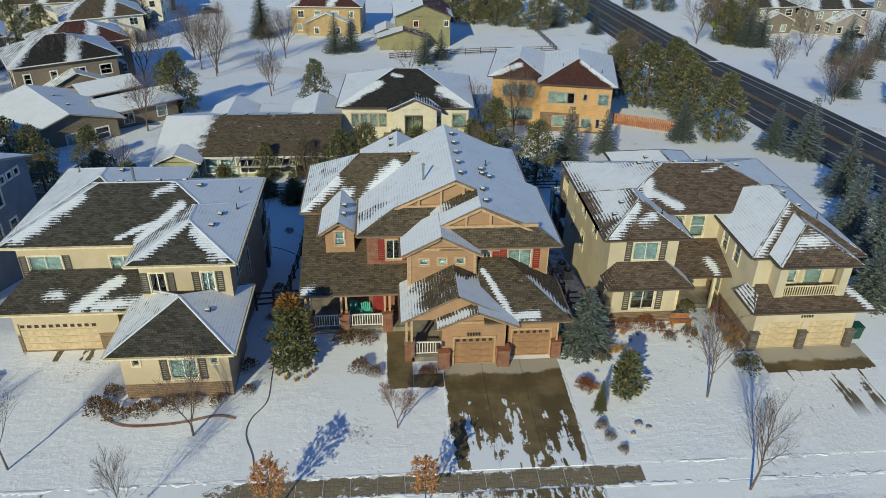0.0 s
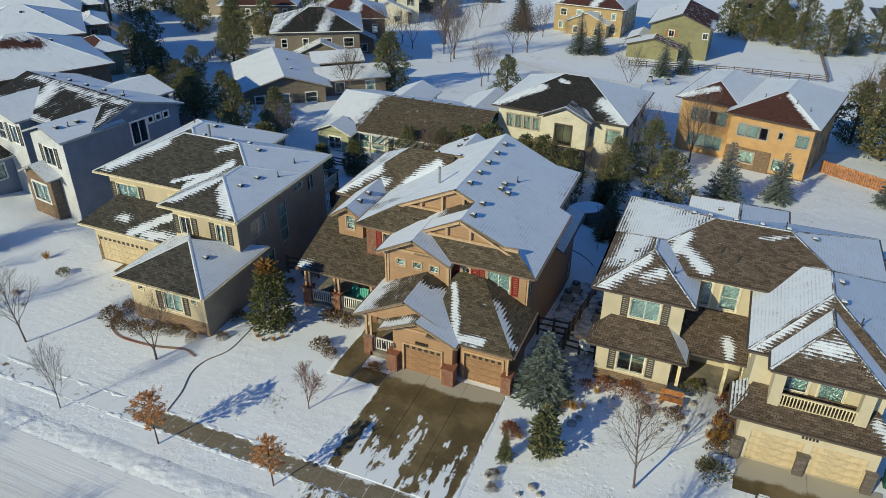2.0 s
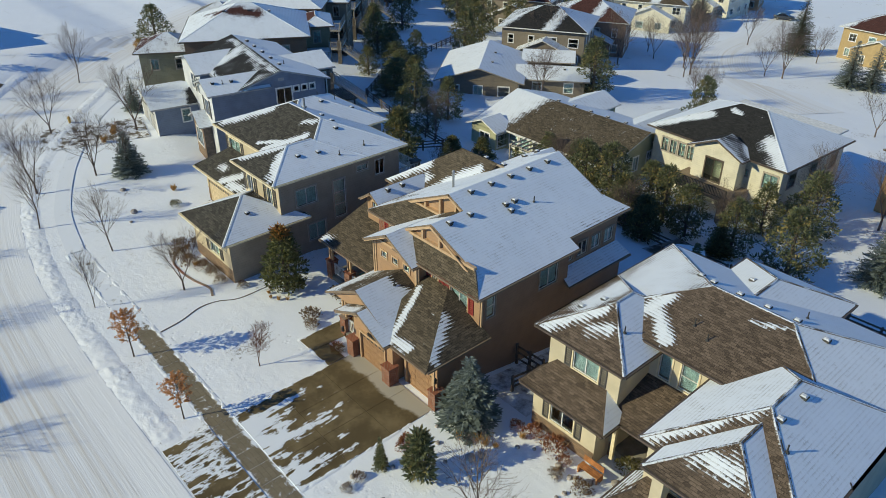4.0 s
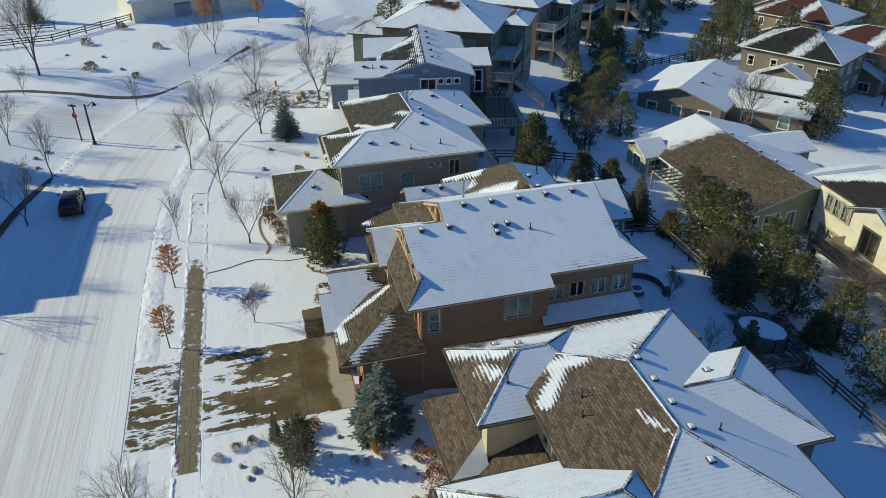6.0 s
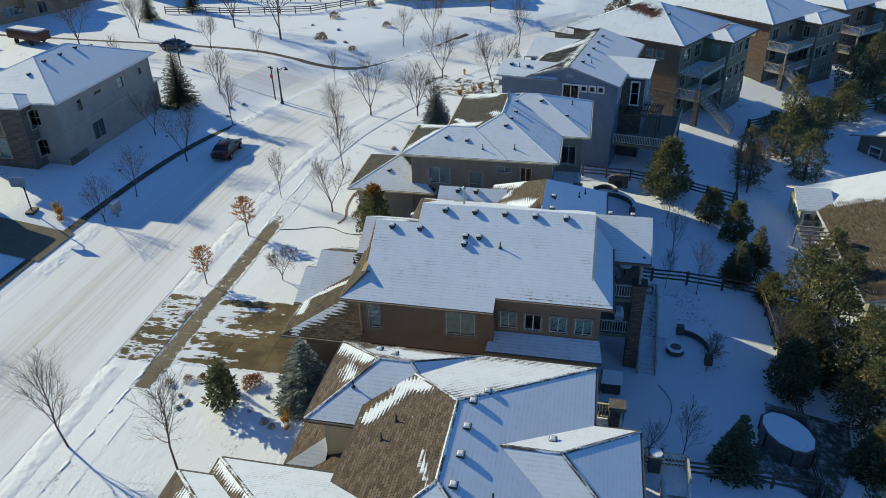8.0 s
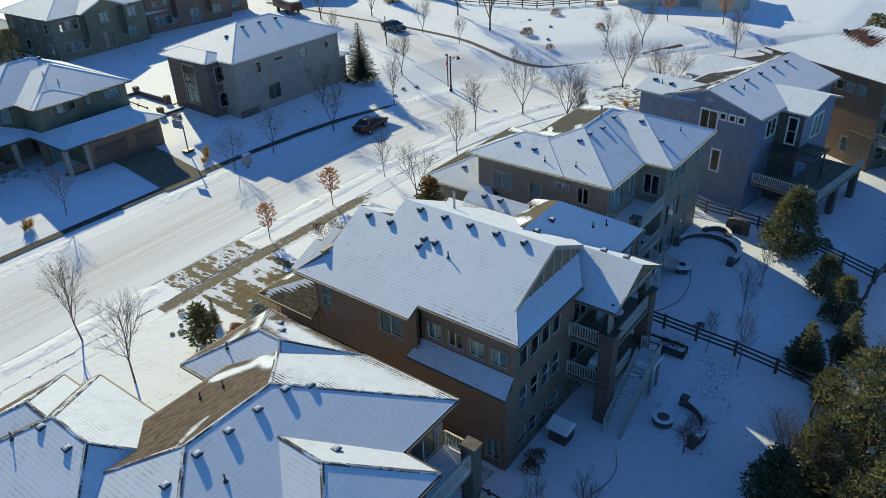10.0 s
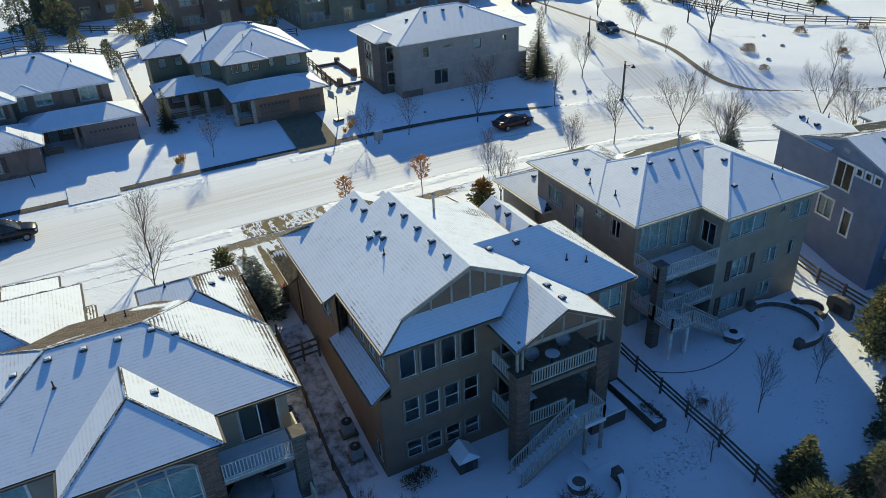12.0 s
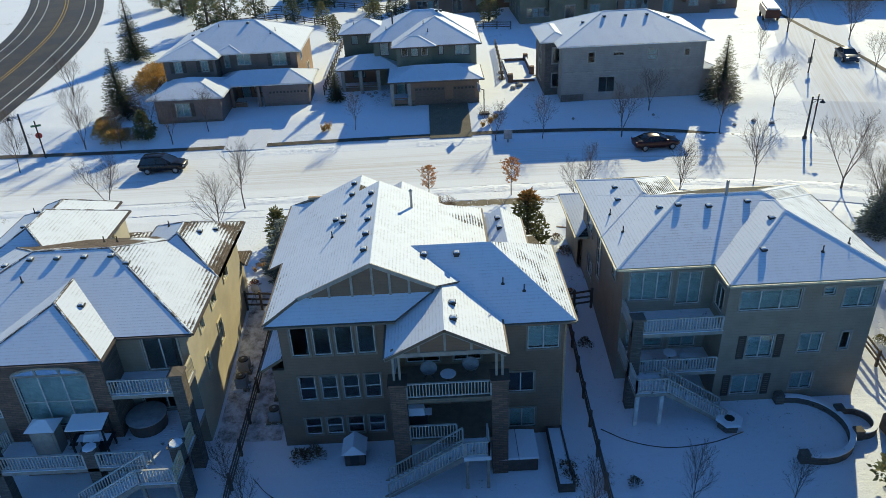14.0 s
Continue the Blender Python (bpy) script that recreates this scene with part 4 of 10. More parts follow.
edging(smooth_path([(-7.6, 38.5), (-7.5, 35.5), (-7.5, 33.3), (-8.2, 31.9), (-8.3, 30.6), (-7.7, 29.0), (-7.4, 27.4)]), 0.05, 0.09, M_FENCE, "black lawn edging curving between two gardens")
edging(smooth_path([(-17.1, 33.9), (-16.7, 32.7), (-15.3, 31.8), (-13.4, 31.7), (-11.8, 31.9), (-10.2, 32.3), (-9.1, 32.0)]), 0.17, 0.13, M_BRICK, "red brick border of a planting bed")
edging(smooth_path([(-8.1, 53.9), (-9.6, 55.0), (-11.6, 55.6), (-14.0, 55.4), (-16.1, 54.7)]), 0.035, 0.06, M_FENCE, "dark edging curving across the snowy yard")
edging(smooth_path([(11.6, 56.3), (10.4, 57.6), (8.6, 58.6), (6.6, 58.9), (5.0, 58.2)]), 0.025, 0.05, M_FENCE, "dark edging in the snowy yard")


# ---- snow thrown up along the kerbs ----
def snow_bank(path, a, b, high, seed, label):
    """A rough low ridge of ploughed snow between the offsets a and b of a plan path."""
    pts = [Vector(p) for p in path]
    way = []
    for p, q in zip(pts, pts[1:]):
        n = max(1, int((q - p).length / 0.16))
        way += [p.lerp(q, i / n) for i in range(n)]
    s = Shape()
    m = 14
    for i, p in enumerate(way):
        d = (way[min(i + 3, len(way) - 1)] - way[max(i - 3, 0)]).normalized()
        left = Vector((-d.y, d.x))
        for j in range(m + 1):
            f = j / m
            q = p + left * (a + (b - a) * f)
            hump = math.sin(math.pi * f)
            low = 0.55 + 0.45 * noise.noise((q.x * 0.5, q.y * 0.5, seed))
            h = hump * low * high * (0.75 + 0.55 * noise.noise((q.x * 1.7, q.y * 3.1, seed + 4)) + 0.75 * noise.noise((q.x * 4.6, q.y * 5.3, seed)) + 0.4 * noise.noise((q.x * 10, q.y * 10, seed)))
            if 2.4 < q.x < 11.4 or 23.0 < q.x < 31.2:
                h *= 0.15
            s.v.append((q.x, q.y, ground(q.x, q.y) + 0.05 * hump - 0.055 + h))
    w = m + 1
    s.f = [(i * w + j, (i + 1) * w + j, (i + 1) * w + j + 1, i * w + j + 1) for i in range(len(way) - 1) for j in range(m)]
    s.s = [0] * len(s.f)
    solo("snow_bank", s, M_SNOW, label, "snow bank", "structure", smooth=True)


NEAR = [p for p in STREET if -70 < p[0] < 62]
snow_bank(NEAR, -6.9, -4.9, 0.15, 1.0, "rough ridge of ploughed snow along the kerb")
snow_bank(NEAR, 4.85, 7.0, 0.14, 7.0, "rough ridge of ploughed snow beside the front gardens")

def snow_lip(path, w, seed, label):
    """The ragged edge of lying snow along paving: a low rounded ribbon of uneven width."""
    pts = [Vector(p) for p in path]
    way = []
    for p, q in zip(pts, pts[1:]):
        n = max(1, int((q - p).length / 0.12))
        way += [p.lerp(q, i / n) for i in range(n)]
    way.append(pts[-1])
    s = Shape()
    for i, p in enumerate(way):
        d = (way[min(i + 1, len(way) - 1)] - way[max(i - 1, 0)]).normalized()
        left = Vector((-d.y, d.x))
        k = 0.12 + 1.2 * noise.noise((p.x * 1.3, p.y * 1.3, seed)) + 1.0 * noise.noise((p.x * 4.3, p.y * 4.3, seed + 3))
        o = w * max(0.02, k)
        low = -0.10 if k < 0.05 else 0.0
        for f, h in ((-1.0, -0.08), (-0.45, -0.02), (0.3, 0.008 + low), (0.75, 0.002 + low), (1.0, -0.03)):
            q = p + left * (o * f if f > 0 else 0.22 * f)
            s.v.append((q.x, q.y, ground(q.x, q.y) + h + 0.012))
    s.f = [(i * 5 + j, (i + 1) * 5 + j, (i + 1) * 5 + j + 1, i * 5 + j + 1) for i in range(len(way) - 1) for j in range(4)]
    s.s = [0] * len(s.f)
    solo("snow_bank", s, M_SNOW, label, "snow bank", "structure", smooth=True)


LIP = "ragged edge of melting snow along the paving"
snow_lip([(3.05, 34.0), (3.05, 27.3)], 0.38, 1.0, LIP)
snow_lip([(10.42, 27.3), (10.42, 36.2)], 0.16, 2.0, LIP)
snow_lip([(3.0, 27.27), (-22.0, 27.27)], 0.22, 3.0, LIP)
snow_lip([(34.0, 27.27), (10.5, 27.27)], 0.24, 4.0, LIP)
snow_lip([(-22.0, 25.88), (3.0, 25.88)], 0.22, 5.0, LIP)
snow_lip([(10.7, 25.88), (34.0, 25.88)], 0.24, 6.0, LIP)
snow_lip([(3.05, 25.85), (3.05, 23.2)], 0.4, 7.0, LIP)
snow_lip([(10.6, 23.2), (10.6, 25.85)], 0.4, 8.0, LIP)
snow_lip([(-0.45, 38.6), (-0.45, 33.95), (3.0, 33.95)], 0.2, 9.0, LIP)
snow_lip([(23.4, 36.6), (23.4, 34.1), (30.6, 34.1)], 0.3, 10.0, LIP)

solo("ground_strip", strip([(12.4, 40.0), (12.4, 53.5)], -2.0, 1.9, 0.02, 0.8, 4), M_THINSNOW, "gravel strip between two houses under thin snow", "gravel", "structure")
solo("driveway", strip([(-48.6, 31.2), (-47.0, 34.6), (-46.0, 38.2), (-45.2, 41.6)], -3.3, 3.3, 0.03, 0.8, 3), M_MELT, "half melted driveway of the blue house", "driveway", "structure")
solo("ground_strip", strip([(5.6, 67.4), (8.2, 67.0), (10.4, 66.0), (12.0, 65.0)], -2.7, 2.2, 0.03, 0.8, 6), M_LEAFSOIL, "dark bare earth with patchy snow under the trees", "bare earth", "structure")

# ---- the tan house in the middle ----
def tan_house():
    H = thing("house", (2.2, 47, -2.5), "tan two-storey house with red shutters, brick pillars and snowy brown roof", "house")
    S, T = S_BROWN, M_EAVE
    RZ = lambda x: 9.1 - 0.469 * abs(x - 4.3)
    # walls, counter-clockwise from the front of the west wing
    kw = dict(trim=M_TRIM, shut=M_RED)
    shade_kw = dict(trim=M_TRIM_SHADE, shut=M_RED)
    wall(H, (-5.7, 46.6), (-1.6, 46.6), -2.8, 5.6, M_TAN, **kw)
    wall(H, (-1.6, 46.6), (-1.6, 41.7), -1.5, 6.0, M_TAN, **kw)
    wall(H, (-1.6, 41.7), (1.1, 41.7), -1.0, 6.0, M_BRICK, [(1.75, 4.0, 0.95, 1.45, "s"), (0.77, -0.18, 0.96, 2.1, "n")], **kw)
    wall(H, (1.1, 41.7), (1.1, 39.4), 2.0, 5.9, M_TAN, **kw)
    wall(H, (1.1, 39.4), (5.3, 39.4), 2.0, 6.1, M_TAN, [(0.95, 4.85, 0.55, 0.45, (1, 1)), (2.1, 4.85, 0.55, 0.45, (1, 1)), (3.25, 4.85, 0.55, 0.45, (1, 1))], **kw)
    wall(H, (5.3, 39.4), (5.3, 40.2), 2.0, 6.1, M_TAN, **kw)
    wall(H, (5.3, 40.2), (10.1, 40.2), 2.0, 6.05, M_TAN, [(0.85, 4.1, 0.5, 1.1, "s"), (3.0, 4.0, 1.5, 1.35, "s")], **kw)
    # side and rear walls: the tan siding browned, their shade put into the colour
    wall(H, (10.1, 40.2), (10.1, 48.1), -3.2, 6.2, M_BRN, [(0.9, 3.7, 0.7, 1.6, (1, 2)), (6.0, 3.75, 1.7, 1.75)], **shade_kw)
    wall(H, (10.1, 48.1), (10.1, 53.9), -3.2, 3.4, M_BRN, [(5.0, -1.9, 0.9, 1.5)], **shade_kw)
    wall(H, (9.45, 47.9), (9.45, 53.9), 3.2, 6.3, M_BRN, [(0.95, 4.15, 0.95, 1.05), (2.35, 4.15, 0.95, 1.05), (3.75, 4.15, 0.95, 1.05), (5.15, 4.15, 0.95, 1.05)], **shade_kw)
    wall(H, (9.45, 53.9), (3.4, 53.9), 3.0, 6.2, M_BRN, [(1.05 + 1.18 * i, 3.9, 0.92, 1.85, (1, 1)) for i in range(4)], blind=0.0, **shade_kw)
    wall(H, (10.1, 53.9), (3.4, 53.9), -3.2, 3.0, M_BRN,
         [(1.75 + 1.2 * i, 0.85, 0.88, 1.6, (1, 2)) for i in range(4)] + [(1.75 + 1.2 * i, -1.7, 0.9, 1.2, (1, 2)) for i in range(4)], blind=0.3, **shade_kw)
    wall(H, (3.4, 53.9), (-2.3, 53.9), -3.2, 5.7, M_DKBRN, [(1.5, 3.1, 1.8, 2.2), (3.9, 3.1, 1.5, 2.2), (1.6, 0.2, 2.4, 2.1), (4.2, 0.2, 1.2, 2.1), (2.5, -2.4, 2.0, 2.0)], blind=0.1, **shade_kw)
    wall(H, (-2.3, 53.9), (-5.7, 53.9), -3.2, 5.5, M_BRN, [(2.3, 3.6, 1.7, 1.6), (1.1, 0.7, 1.5, 1.35), (1.2, -1.9, 1.5, 1.4)], **shade_kw)
    wall(H, (-5.7, 53.9), (-5.7, 46.6), -3.2, 5.5, M_BRN, [(2, 3.6, 1.2, 1.5), (5, 0.6, 1.2, 1.5)], **shade_kw)
    # unseen box added to stop sun crossing the hollow house
    part("inner_wall", Shape().box(-1.0, 8.2, 43.4, 52.4, -2.5, 5.4), M_TTRIM, H)
    # main roof: one long east slope, the ridge, the west slope
    P = lambda x, y, dz=0: (x, y, RZ(x) + dz)
    roof(H, [P(10.8, 39.4), P(10.8, 48.15), P(5.66, 48.15), P(5.66, 40.3), P(9.3, 40.5)], S, T, 1.2)
    roof(H, [P(9.95, 48.15), P(9.95, 54.5), P(8.3, 53.35), P(5.66, 53.35), P(5.66, 48.15)], S, T,
         lambda u, v, q: 1.2 - (0.55 * max(0, 1 - v * 4) if q.y > 49 else 0))
    roof(H, [P(5.66, 42.9), P(5.66, 53.35), P(4.3, 53.35), P(4.3, 42.9)], S, T, 1.2, gutter=False)
    roof(H, [P(-2.2, 50.0), P(-2.2, 41.3), P(0.2, 42.9), P(4.3, 42.9), P(4.3, 53.35), P(1.0, 53.35)], S, T,
         lambda u, v, q: 0.86 + 0.25 * v - (0.30 if q.y < 44.5 and v < 0.45 else 0), drifts=[((-2.0, 42.0), (0.3, 43.6), 0.9, 1.1)])
    # skirt below the upper gable, and the second gable with its skirt
    roof(H, [(-2.2, 41.3, 6.05), (1.9, 41.3, 6.05), (4.4, 42.95, 7.14), (0.2, 42.95, 7.14)], S, T, 0.02)
    roof(H, [(2.6, 44.0, 6.9), (2.6, 40.3, 6.9), (5.66, 40.3, 8.46), (5.66, 44.0, 8.46)], S, T,
         lambda u, v, q: 1.15 if q.y < 41.9 else 0.3 - 0.2 * (q.y - 42), drifts=[((2.8, 40.6), (3.0, 42.6), 0.8, 1.2)])
    roof(H, [(3.0, 39.4, 6.05), (10.8, 39.4, 6.05), (9.3, 40.5, 6.95), (3.0, 40.5, 6.95)], S, T, 0.02)
    gable_wall(H, [(0.55, 43.2, 7.1), (6.2, 43.2, 7.1), (6.2, 43.2, RZ(6.2) - 0.15), (4.3, 43.2, 8.95), (0.55, 43.2, RZ(0.55) - 0.15)], M_TAN)
    gable_wall(H, [(3.3, 40.55, 6.9), (9.2, 40.55, 6.9), (9.0, 40.55, RZ(9.0) - 0.15), (5.66, 40.55, 8.3), (3.3, 40.55, 7.1)], M_TAN)
    # timber bands on the gables
    for x0, x1, xr, zr, y, zb, sl in ((0.4, 6.3, 4.3, 9.02, 43.0, 7.16, 0.469), (3.2, 9.4, 5.66, 8.38, 40.36, 6.98, 0.48)):
        s = Shape()
        s.box(x0, x1, y - 0.03, y + 0.2, zb - 0.06, zb + 0.12)
        for k in range(1, 4):
            x = x0 + (x1 - x0) * k / 4
            s.box(x - 0.08, x + 0.08, y - 0.02, y + 0.2, zb + 0.12, zr - sl * abs(x - xr) - 0.25)
        part("gable_trim", s, M_TRIM, H)
        s = Shape()
        for e in (x0 - 0.2, x1 + 0.2):
            s.beam((xr, y - 0.12, zr - 0.12), (e, y - 0.12, zr - 0.12 - sl * abs(e - xr)), 0.06, 0.15)
        part("bargeboard", s, M_TRIM, H)
    # bay with three small windows under its own gable
    gable_roof(H, (3.1, 38.8, 7.2), (3.1, 42.2, 7.2), 2.5, 2.5, 1.3, 1.3, S, T, (1.1, 1.0), [((0.9, 39), (2.6, 41.0), 0.8, 1.2), ((5.6, 39.1), (4.2, 41.2), 0.7, 1.2)])
    gable_wall(H, [(1.1, 39.4, 5.85), (5.3, 39.4, 5.85), (5.3, 39.4, 5.92), (3.2, 39.4, 7.0), (1.1, 39.4, 5.92)], M_TAN)
    s = Shape().box(1.2, 5.2, 39.32, 39.4, 5.9, 6.08)
    s.beam((3.1, 38.86, 7.06), (0.62, 38.86, 5.77), 0.07, 0.2).beam((3.1, 38.86, 7.06), (5.58, 38.86, 5.77), 0.07, 0.2)
    s.box(1.04, 1.22, 39.34, 39.5, 2.8, 5.9).box(5.18, 5.36, 39.34, 39.5, 2.8, 5.9)
    part("gable_trim", s, M_TRIM, H)
    # west wing
    z0, sl = 5.5, 0.655
    roof(H, [(-6.25, 45.9, z0), (1.5, 45.9, z0), (1.5, 50.0, 8.18), (-2.15, 50.0, 8.18)], S, T, 0.05, [((-6.0, 46.1), (-3.9, 48.2), 0.55, 1.0), ((-1.9, 46.4), (0.4, 49.0), 0.5, 1.1), ((-3.4, 46.0), (-3.0, 47.2), 0.5, 0.9)])
    roof(H, [(3.0, 54.15, z0), (-6.25, 54.15, z0), (-2.15, 50.0, 8.18), (3.0, 50.0, 8.18)], S, T, 1.15)
    roof(H, [(-6.25, 54.15, z0), (-6.25, 45.9, z0), (-2.15, 50.0, 8.18)], S, T, 0.70)
    # porch roof with the dormer
    roof(H, [(-5.95, 39.45, 2.8), (1.05, 39.45, 2.8), (1.05, 46.6, 5.45), (-5.95, 46.6, 5.45)], S, T, 0.0, [((-5.7, 39.7), (-5.2, 39.8), 0.4, 0.8)])
    roof(H, [(-5.95, 46.6, 5.25), (-5.95, 39.45, 2.6), (-5.85, 39.45, 2.55), (-5.85, 46.6, 5.2)], S, T, 0.0)
    gable_roof(H, (-3.4, 42.3, 6.55), (-3.4, 47.2, 6.55), 1.35, 1.35, 0.9, 0.9, S, T, (0.9, 1.2))
    wall(H, (-4.35, 42.75), (-2.45, 42.75), 3.7, 5.75, M_TAN, [(0.95, 4.55, 0.6, 1.05, (1, 2))], **kw)
    wall(H, (-2.45, 42.75), (-2.45, 46.6), 3.7, 5.75, M_TAN, **kw)
    wall(H, (-4.35, 46.6), (-4.35, 42.75), 3.7, 5.75, M_TAN, **kw)
    gable_wall(H, [(-4.35, 42.75, 5.7), (-2.45, 42.75, 5.7), (-2.45, 42.75, 5.8), (-3.4, 42.75, 6.4), (-4.35, 42.75, 5.8)], M_TAN)
    s = Shape()
    for e in (-4.7, -2.1):
        s.beam((-3.4, 42.34, 6.42), (e, 42.34, 5.56), 0.07, 0.18)
    part("bargeboard", s, M_TRIM, H)
    # porch: floor, pillars, railing
    part("porch_floor", Shape().box(-5.7, 1.15, 39.8, 46.5, -1.4, -0.18), M_CONC, H)
    for x in (-5.5, -3.2, -0.35):
        part("pillar", Shape().box(x - 0.32, x + 0.32, 39.75, 40.35, -1.0, 0.9).box(x - 0.38, x + 0.38, 39.7, 40.4, 0.9, 1.0), M_BRICK, H, "red brick pillar")
        for o in (-0.16, 0.16):
            part("post", Shape().box(x + o - 0.07, x + o + 0.07, 39.98, 40.12, 1.0, 2.75), M_TRIM, H)
    railing(H, (-2.85, 40.05), (-0.7, 40.05), -0.18)
    railing(H, (-5.2, 40.05), (-3.55, 40.05), -0.18)
    part("porch_beam", Shape().box(-5.85, 1.0, 39.9, 40.2, 2.5, 2.72), M_TRIM, H)
    part("front_door", Shape().box(-1.3, -0.35, 41.58, 41.68, -0.18, 1.9), M_RED, H)
    # garage wing
    wall(H, (3.0, 36.1), (6.95, 36.1), -1.0, 3.1, M_TAN, [(2.0, -0.46, 2.45, 1.98, "g", M_GDOOR)], trim=M_TRIM)
    wall(H, (7.2, 36.75), (10.3, 36.75), -1.0, 3.1, M_TAN, [(1.5, -0.46, 2.4, 1.98, "g", M_GDOOR)], trim=M_TRIM)
    # garage side in the same brown that carries painted shade
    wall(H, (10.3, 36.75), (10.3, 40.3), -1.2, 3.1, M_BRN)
    wall(H, (6.95, 36.1), (6.95, 37.0), -1.0, 3.1, M_TAN)
    wall(H, (3.0, 41.0), (3.0, 36.1), -1.0, 3.1, M_TAN, [(1.6, 0.2, 1.0, 2.1, "n")])
    zg = 3.05
    roof(H, [(5.5, 35.5, zg), (10.85, 35.5, zg), (7.2, 40.4, 4.95), (5.5, 40.4, 4.95)], S, T, 0.03, [((7.3, 35.8), (8.8, 35.95), 0.32, 1.1), ((7.2, 36.0), (5.8, 39.2), 0.22, 1.1)])
    roof(H, [(10.85, 35.5, zg), (10.85, 40.4, zg), (7.2, 40.4, 4.95)], S, T, 0.05, [((10.3, 36.3), (8.9, 38.6), 0.5, 0.85)])
    gable_roof(H, (3.92, 35.75, 4.85), (3.92, 40.2, 4.85), 3.45, 3.5, 1.8, 1.8, S, T, (lambda u, v, q: 0.25 + 0.75 * max(0, 1 - v * 1.8), 1.05), [((5.2, 40), (7.2, 36.3), 0.6, 1.2), ((4.2, 38.9), (4.9, 39.4), 0.9, -1.0)])
    gable_roof(H, (5.06, 35.0, 4.15), (5.06, 37.8, 4.15), 2.45, 2.5, 1.1, 1.1, S, T, (0.35, 1.15), [((2.8, 35.3), (4.2, 35.4), 0.45, 1.0)])
    gable_wall(H, [(0.95, 36.1, 2.95), (6.9, 36.1, 2.95), (6.9, 36.1, 3.15), (3.92, 36.1, 4.7), (0.95, 36.1, 3.15)], M_TAN)
    gable_wall(H, [(3.0, 35.95, 2.9), (7.0, 35.95, 2.9), (7.0, 35.95, 3.15), (5.06, 35.95, 4.0), (3.0, 35.95, 3.1)], M_TAN)
    s = Shape().box(3.0, 7.0, 35.86, 35.95, 2.72, 2.88).box(3.66, 3.77, 36.0, 36.1, -0.5, 1.52).box(6.23, 6.34, 36.0, 36.1, -0.5, 1.52).box(3.66, 6.34, 36.0, 36.1, 1.52, 1.66)
    s.box(7.38, 7.5, 36.66, 36.75, -0.5, 1.52).box(9.9, 10.02, 36.66, 36.75, -0.5, 1.52).box(7.38, 10.02, 36.66, 36.75, 1.52, 1.66)
    part("door_trim", s, M_TRIM, H)
    s = Shape()
    for xr, w, y, zr, dr in ((3.92, 3.45, 35.8, 4.7, 1.76), (5.06, 2.45, 35.05, 4.0, 1.08)):
        for e in (-1, 1):
            s.beam((xr, y, zr), (xr + e * w, y, zr - dr), 0.06, 0.14)
    part("bargeboard", s, M_TRIM, H)
    for x0, x1, y0 in ((2.75, 3.45, 35.6), (6.45, 7.2, 35.6), (10.0, 10.6, 36.3)):
        part("pillar", Shape().box(x0, x1, y0, y0 + 0.7, -1.0, 0.72).box(x0 - 0.05, x1 + 0.05, y0 - 0.05, y0 + 0.75, 0.72, 0.8), M_BRICK, H, "red brick pillar")
    part("pillar", Shape().box(0.7, 1.3, 36.5, 37.1, -1.0, 0.82).box(0.65, 1.35, 36.45, 37.15, 0.82, 0.9), M_BRICK, H, "red brick pillar")
    for o in (0.82, 1.14):
        part("post", Shape().box(o - 0.07, o + 0.07, 36.7, 36.86, 0.9, 3.0), M_TRIM, H)
    railing(H, (1.3, 36.8), (3.0, 36.8), -0.2)
    part("porch_floor", Shape().box(1.15, 3.0, 36.5, 41.6, -1.0, -0.2), M_CONC, H)
    bars = Shape()
    for i in range(5):
        bars.box(4.55 + i * 0.17, 4.65 + i * 0.17, 35.99, 36.09, 1.72, 1.9)
    part("house_number", bars, M_BLACK, H, "dark bars where the house number hangs")
    for x, y in ((2.75, 35.7), (10.35, 36.85)):
        s = Shape().lathe([(0.05, 1.3), (0.11, 1.35), (0.09, 1.65), (0.02, 1.72)], 8, (x, y - 0.3))
        part("wall_lantern", s, M_METAL, H)
    # side lean-to on the east
    roof(H, [(10.65, 47.7, 3.25), (10.65, 54.2, 3.25), (9.5, 54.0, 3.88), (9.5, 47.9, 3.88)], S, T, 1.0)
    # rear: skirt below the gable, gable, covered decks
    roof(H, [(9.95, 54.5, 6.3), (3.2, 54.5, 6.3), (1.2, 53.15, 7.15), (8.3, 53.15, 7.15)], S, T, 1.2)
    gable_wall(H, [(8.2, 53.0, 7.0), (1.2, 53.0, 7.0), (1.2, 53.0, RZ(1.2) - 0.15), (4.3, 53.0, 8.95), (8.2, 53.0, RZ(8.2) - 0.15)], M_DKBRN)
    s = Shape()
    for x in (2.4, 3.4, 4.3, 5.4, 6.6, 7.6):
        s.box(x - 0.06, x + 0.06, 53.2, 53.26, 6.95, RZ(x) - 0.2)
    for e in (1.0, 8.4):
        s.beam((4.3, 53.32, 8.98), (e, 53.32, RZ(e) - 0.12), 0.07, 0.22)
    part("gable_trim", s, M_TTRIM, H)
    gable_roof(H, (0.7, 52.0, 7.28), (0.7, 56.9, 7.28), 3.05, 3.0, 1.6, 1.6, S, T, (0.95, 1.2))
    gable_wall(H, [(3.4, 56.35, 5.75), (-2.0, 56.35, 5.75), (-2.0, 56.35, 5.85), (0.7, 56.35, 7.1), (3.4, 56.35, 5.85)], M_DKBRN)
    s = Shape().box(-2.2, 3.5, 56.5, 56.62, 5.5, 5.75)
    for x in (-0.6, 0.7, 2.0):
        s.box(x - 0.06, x + 0.06, 56.5, 56.6, 5.75, 7.0 - 0.5 * abs(x - 0.7))
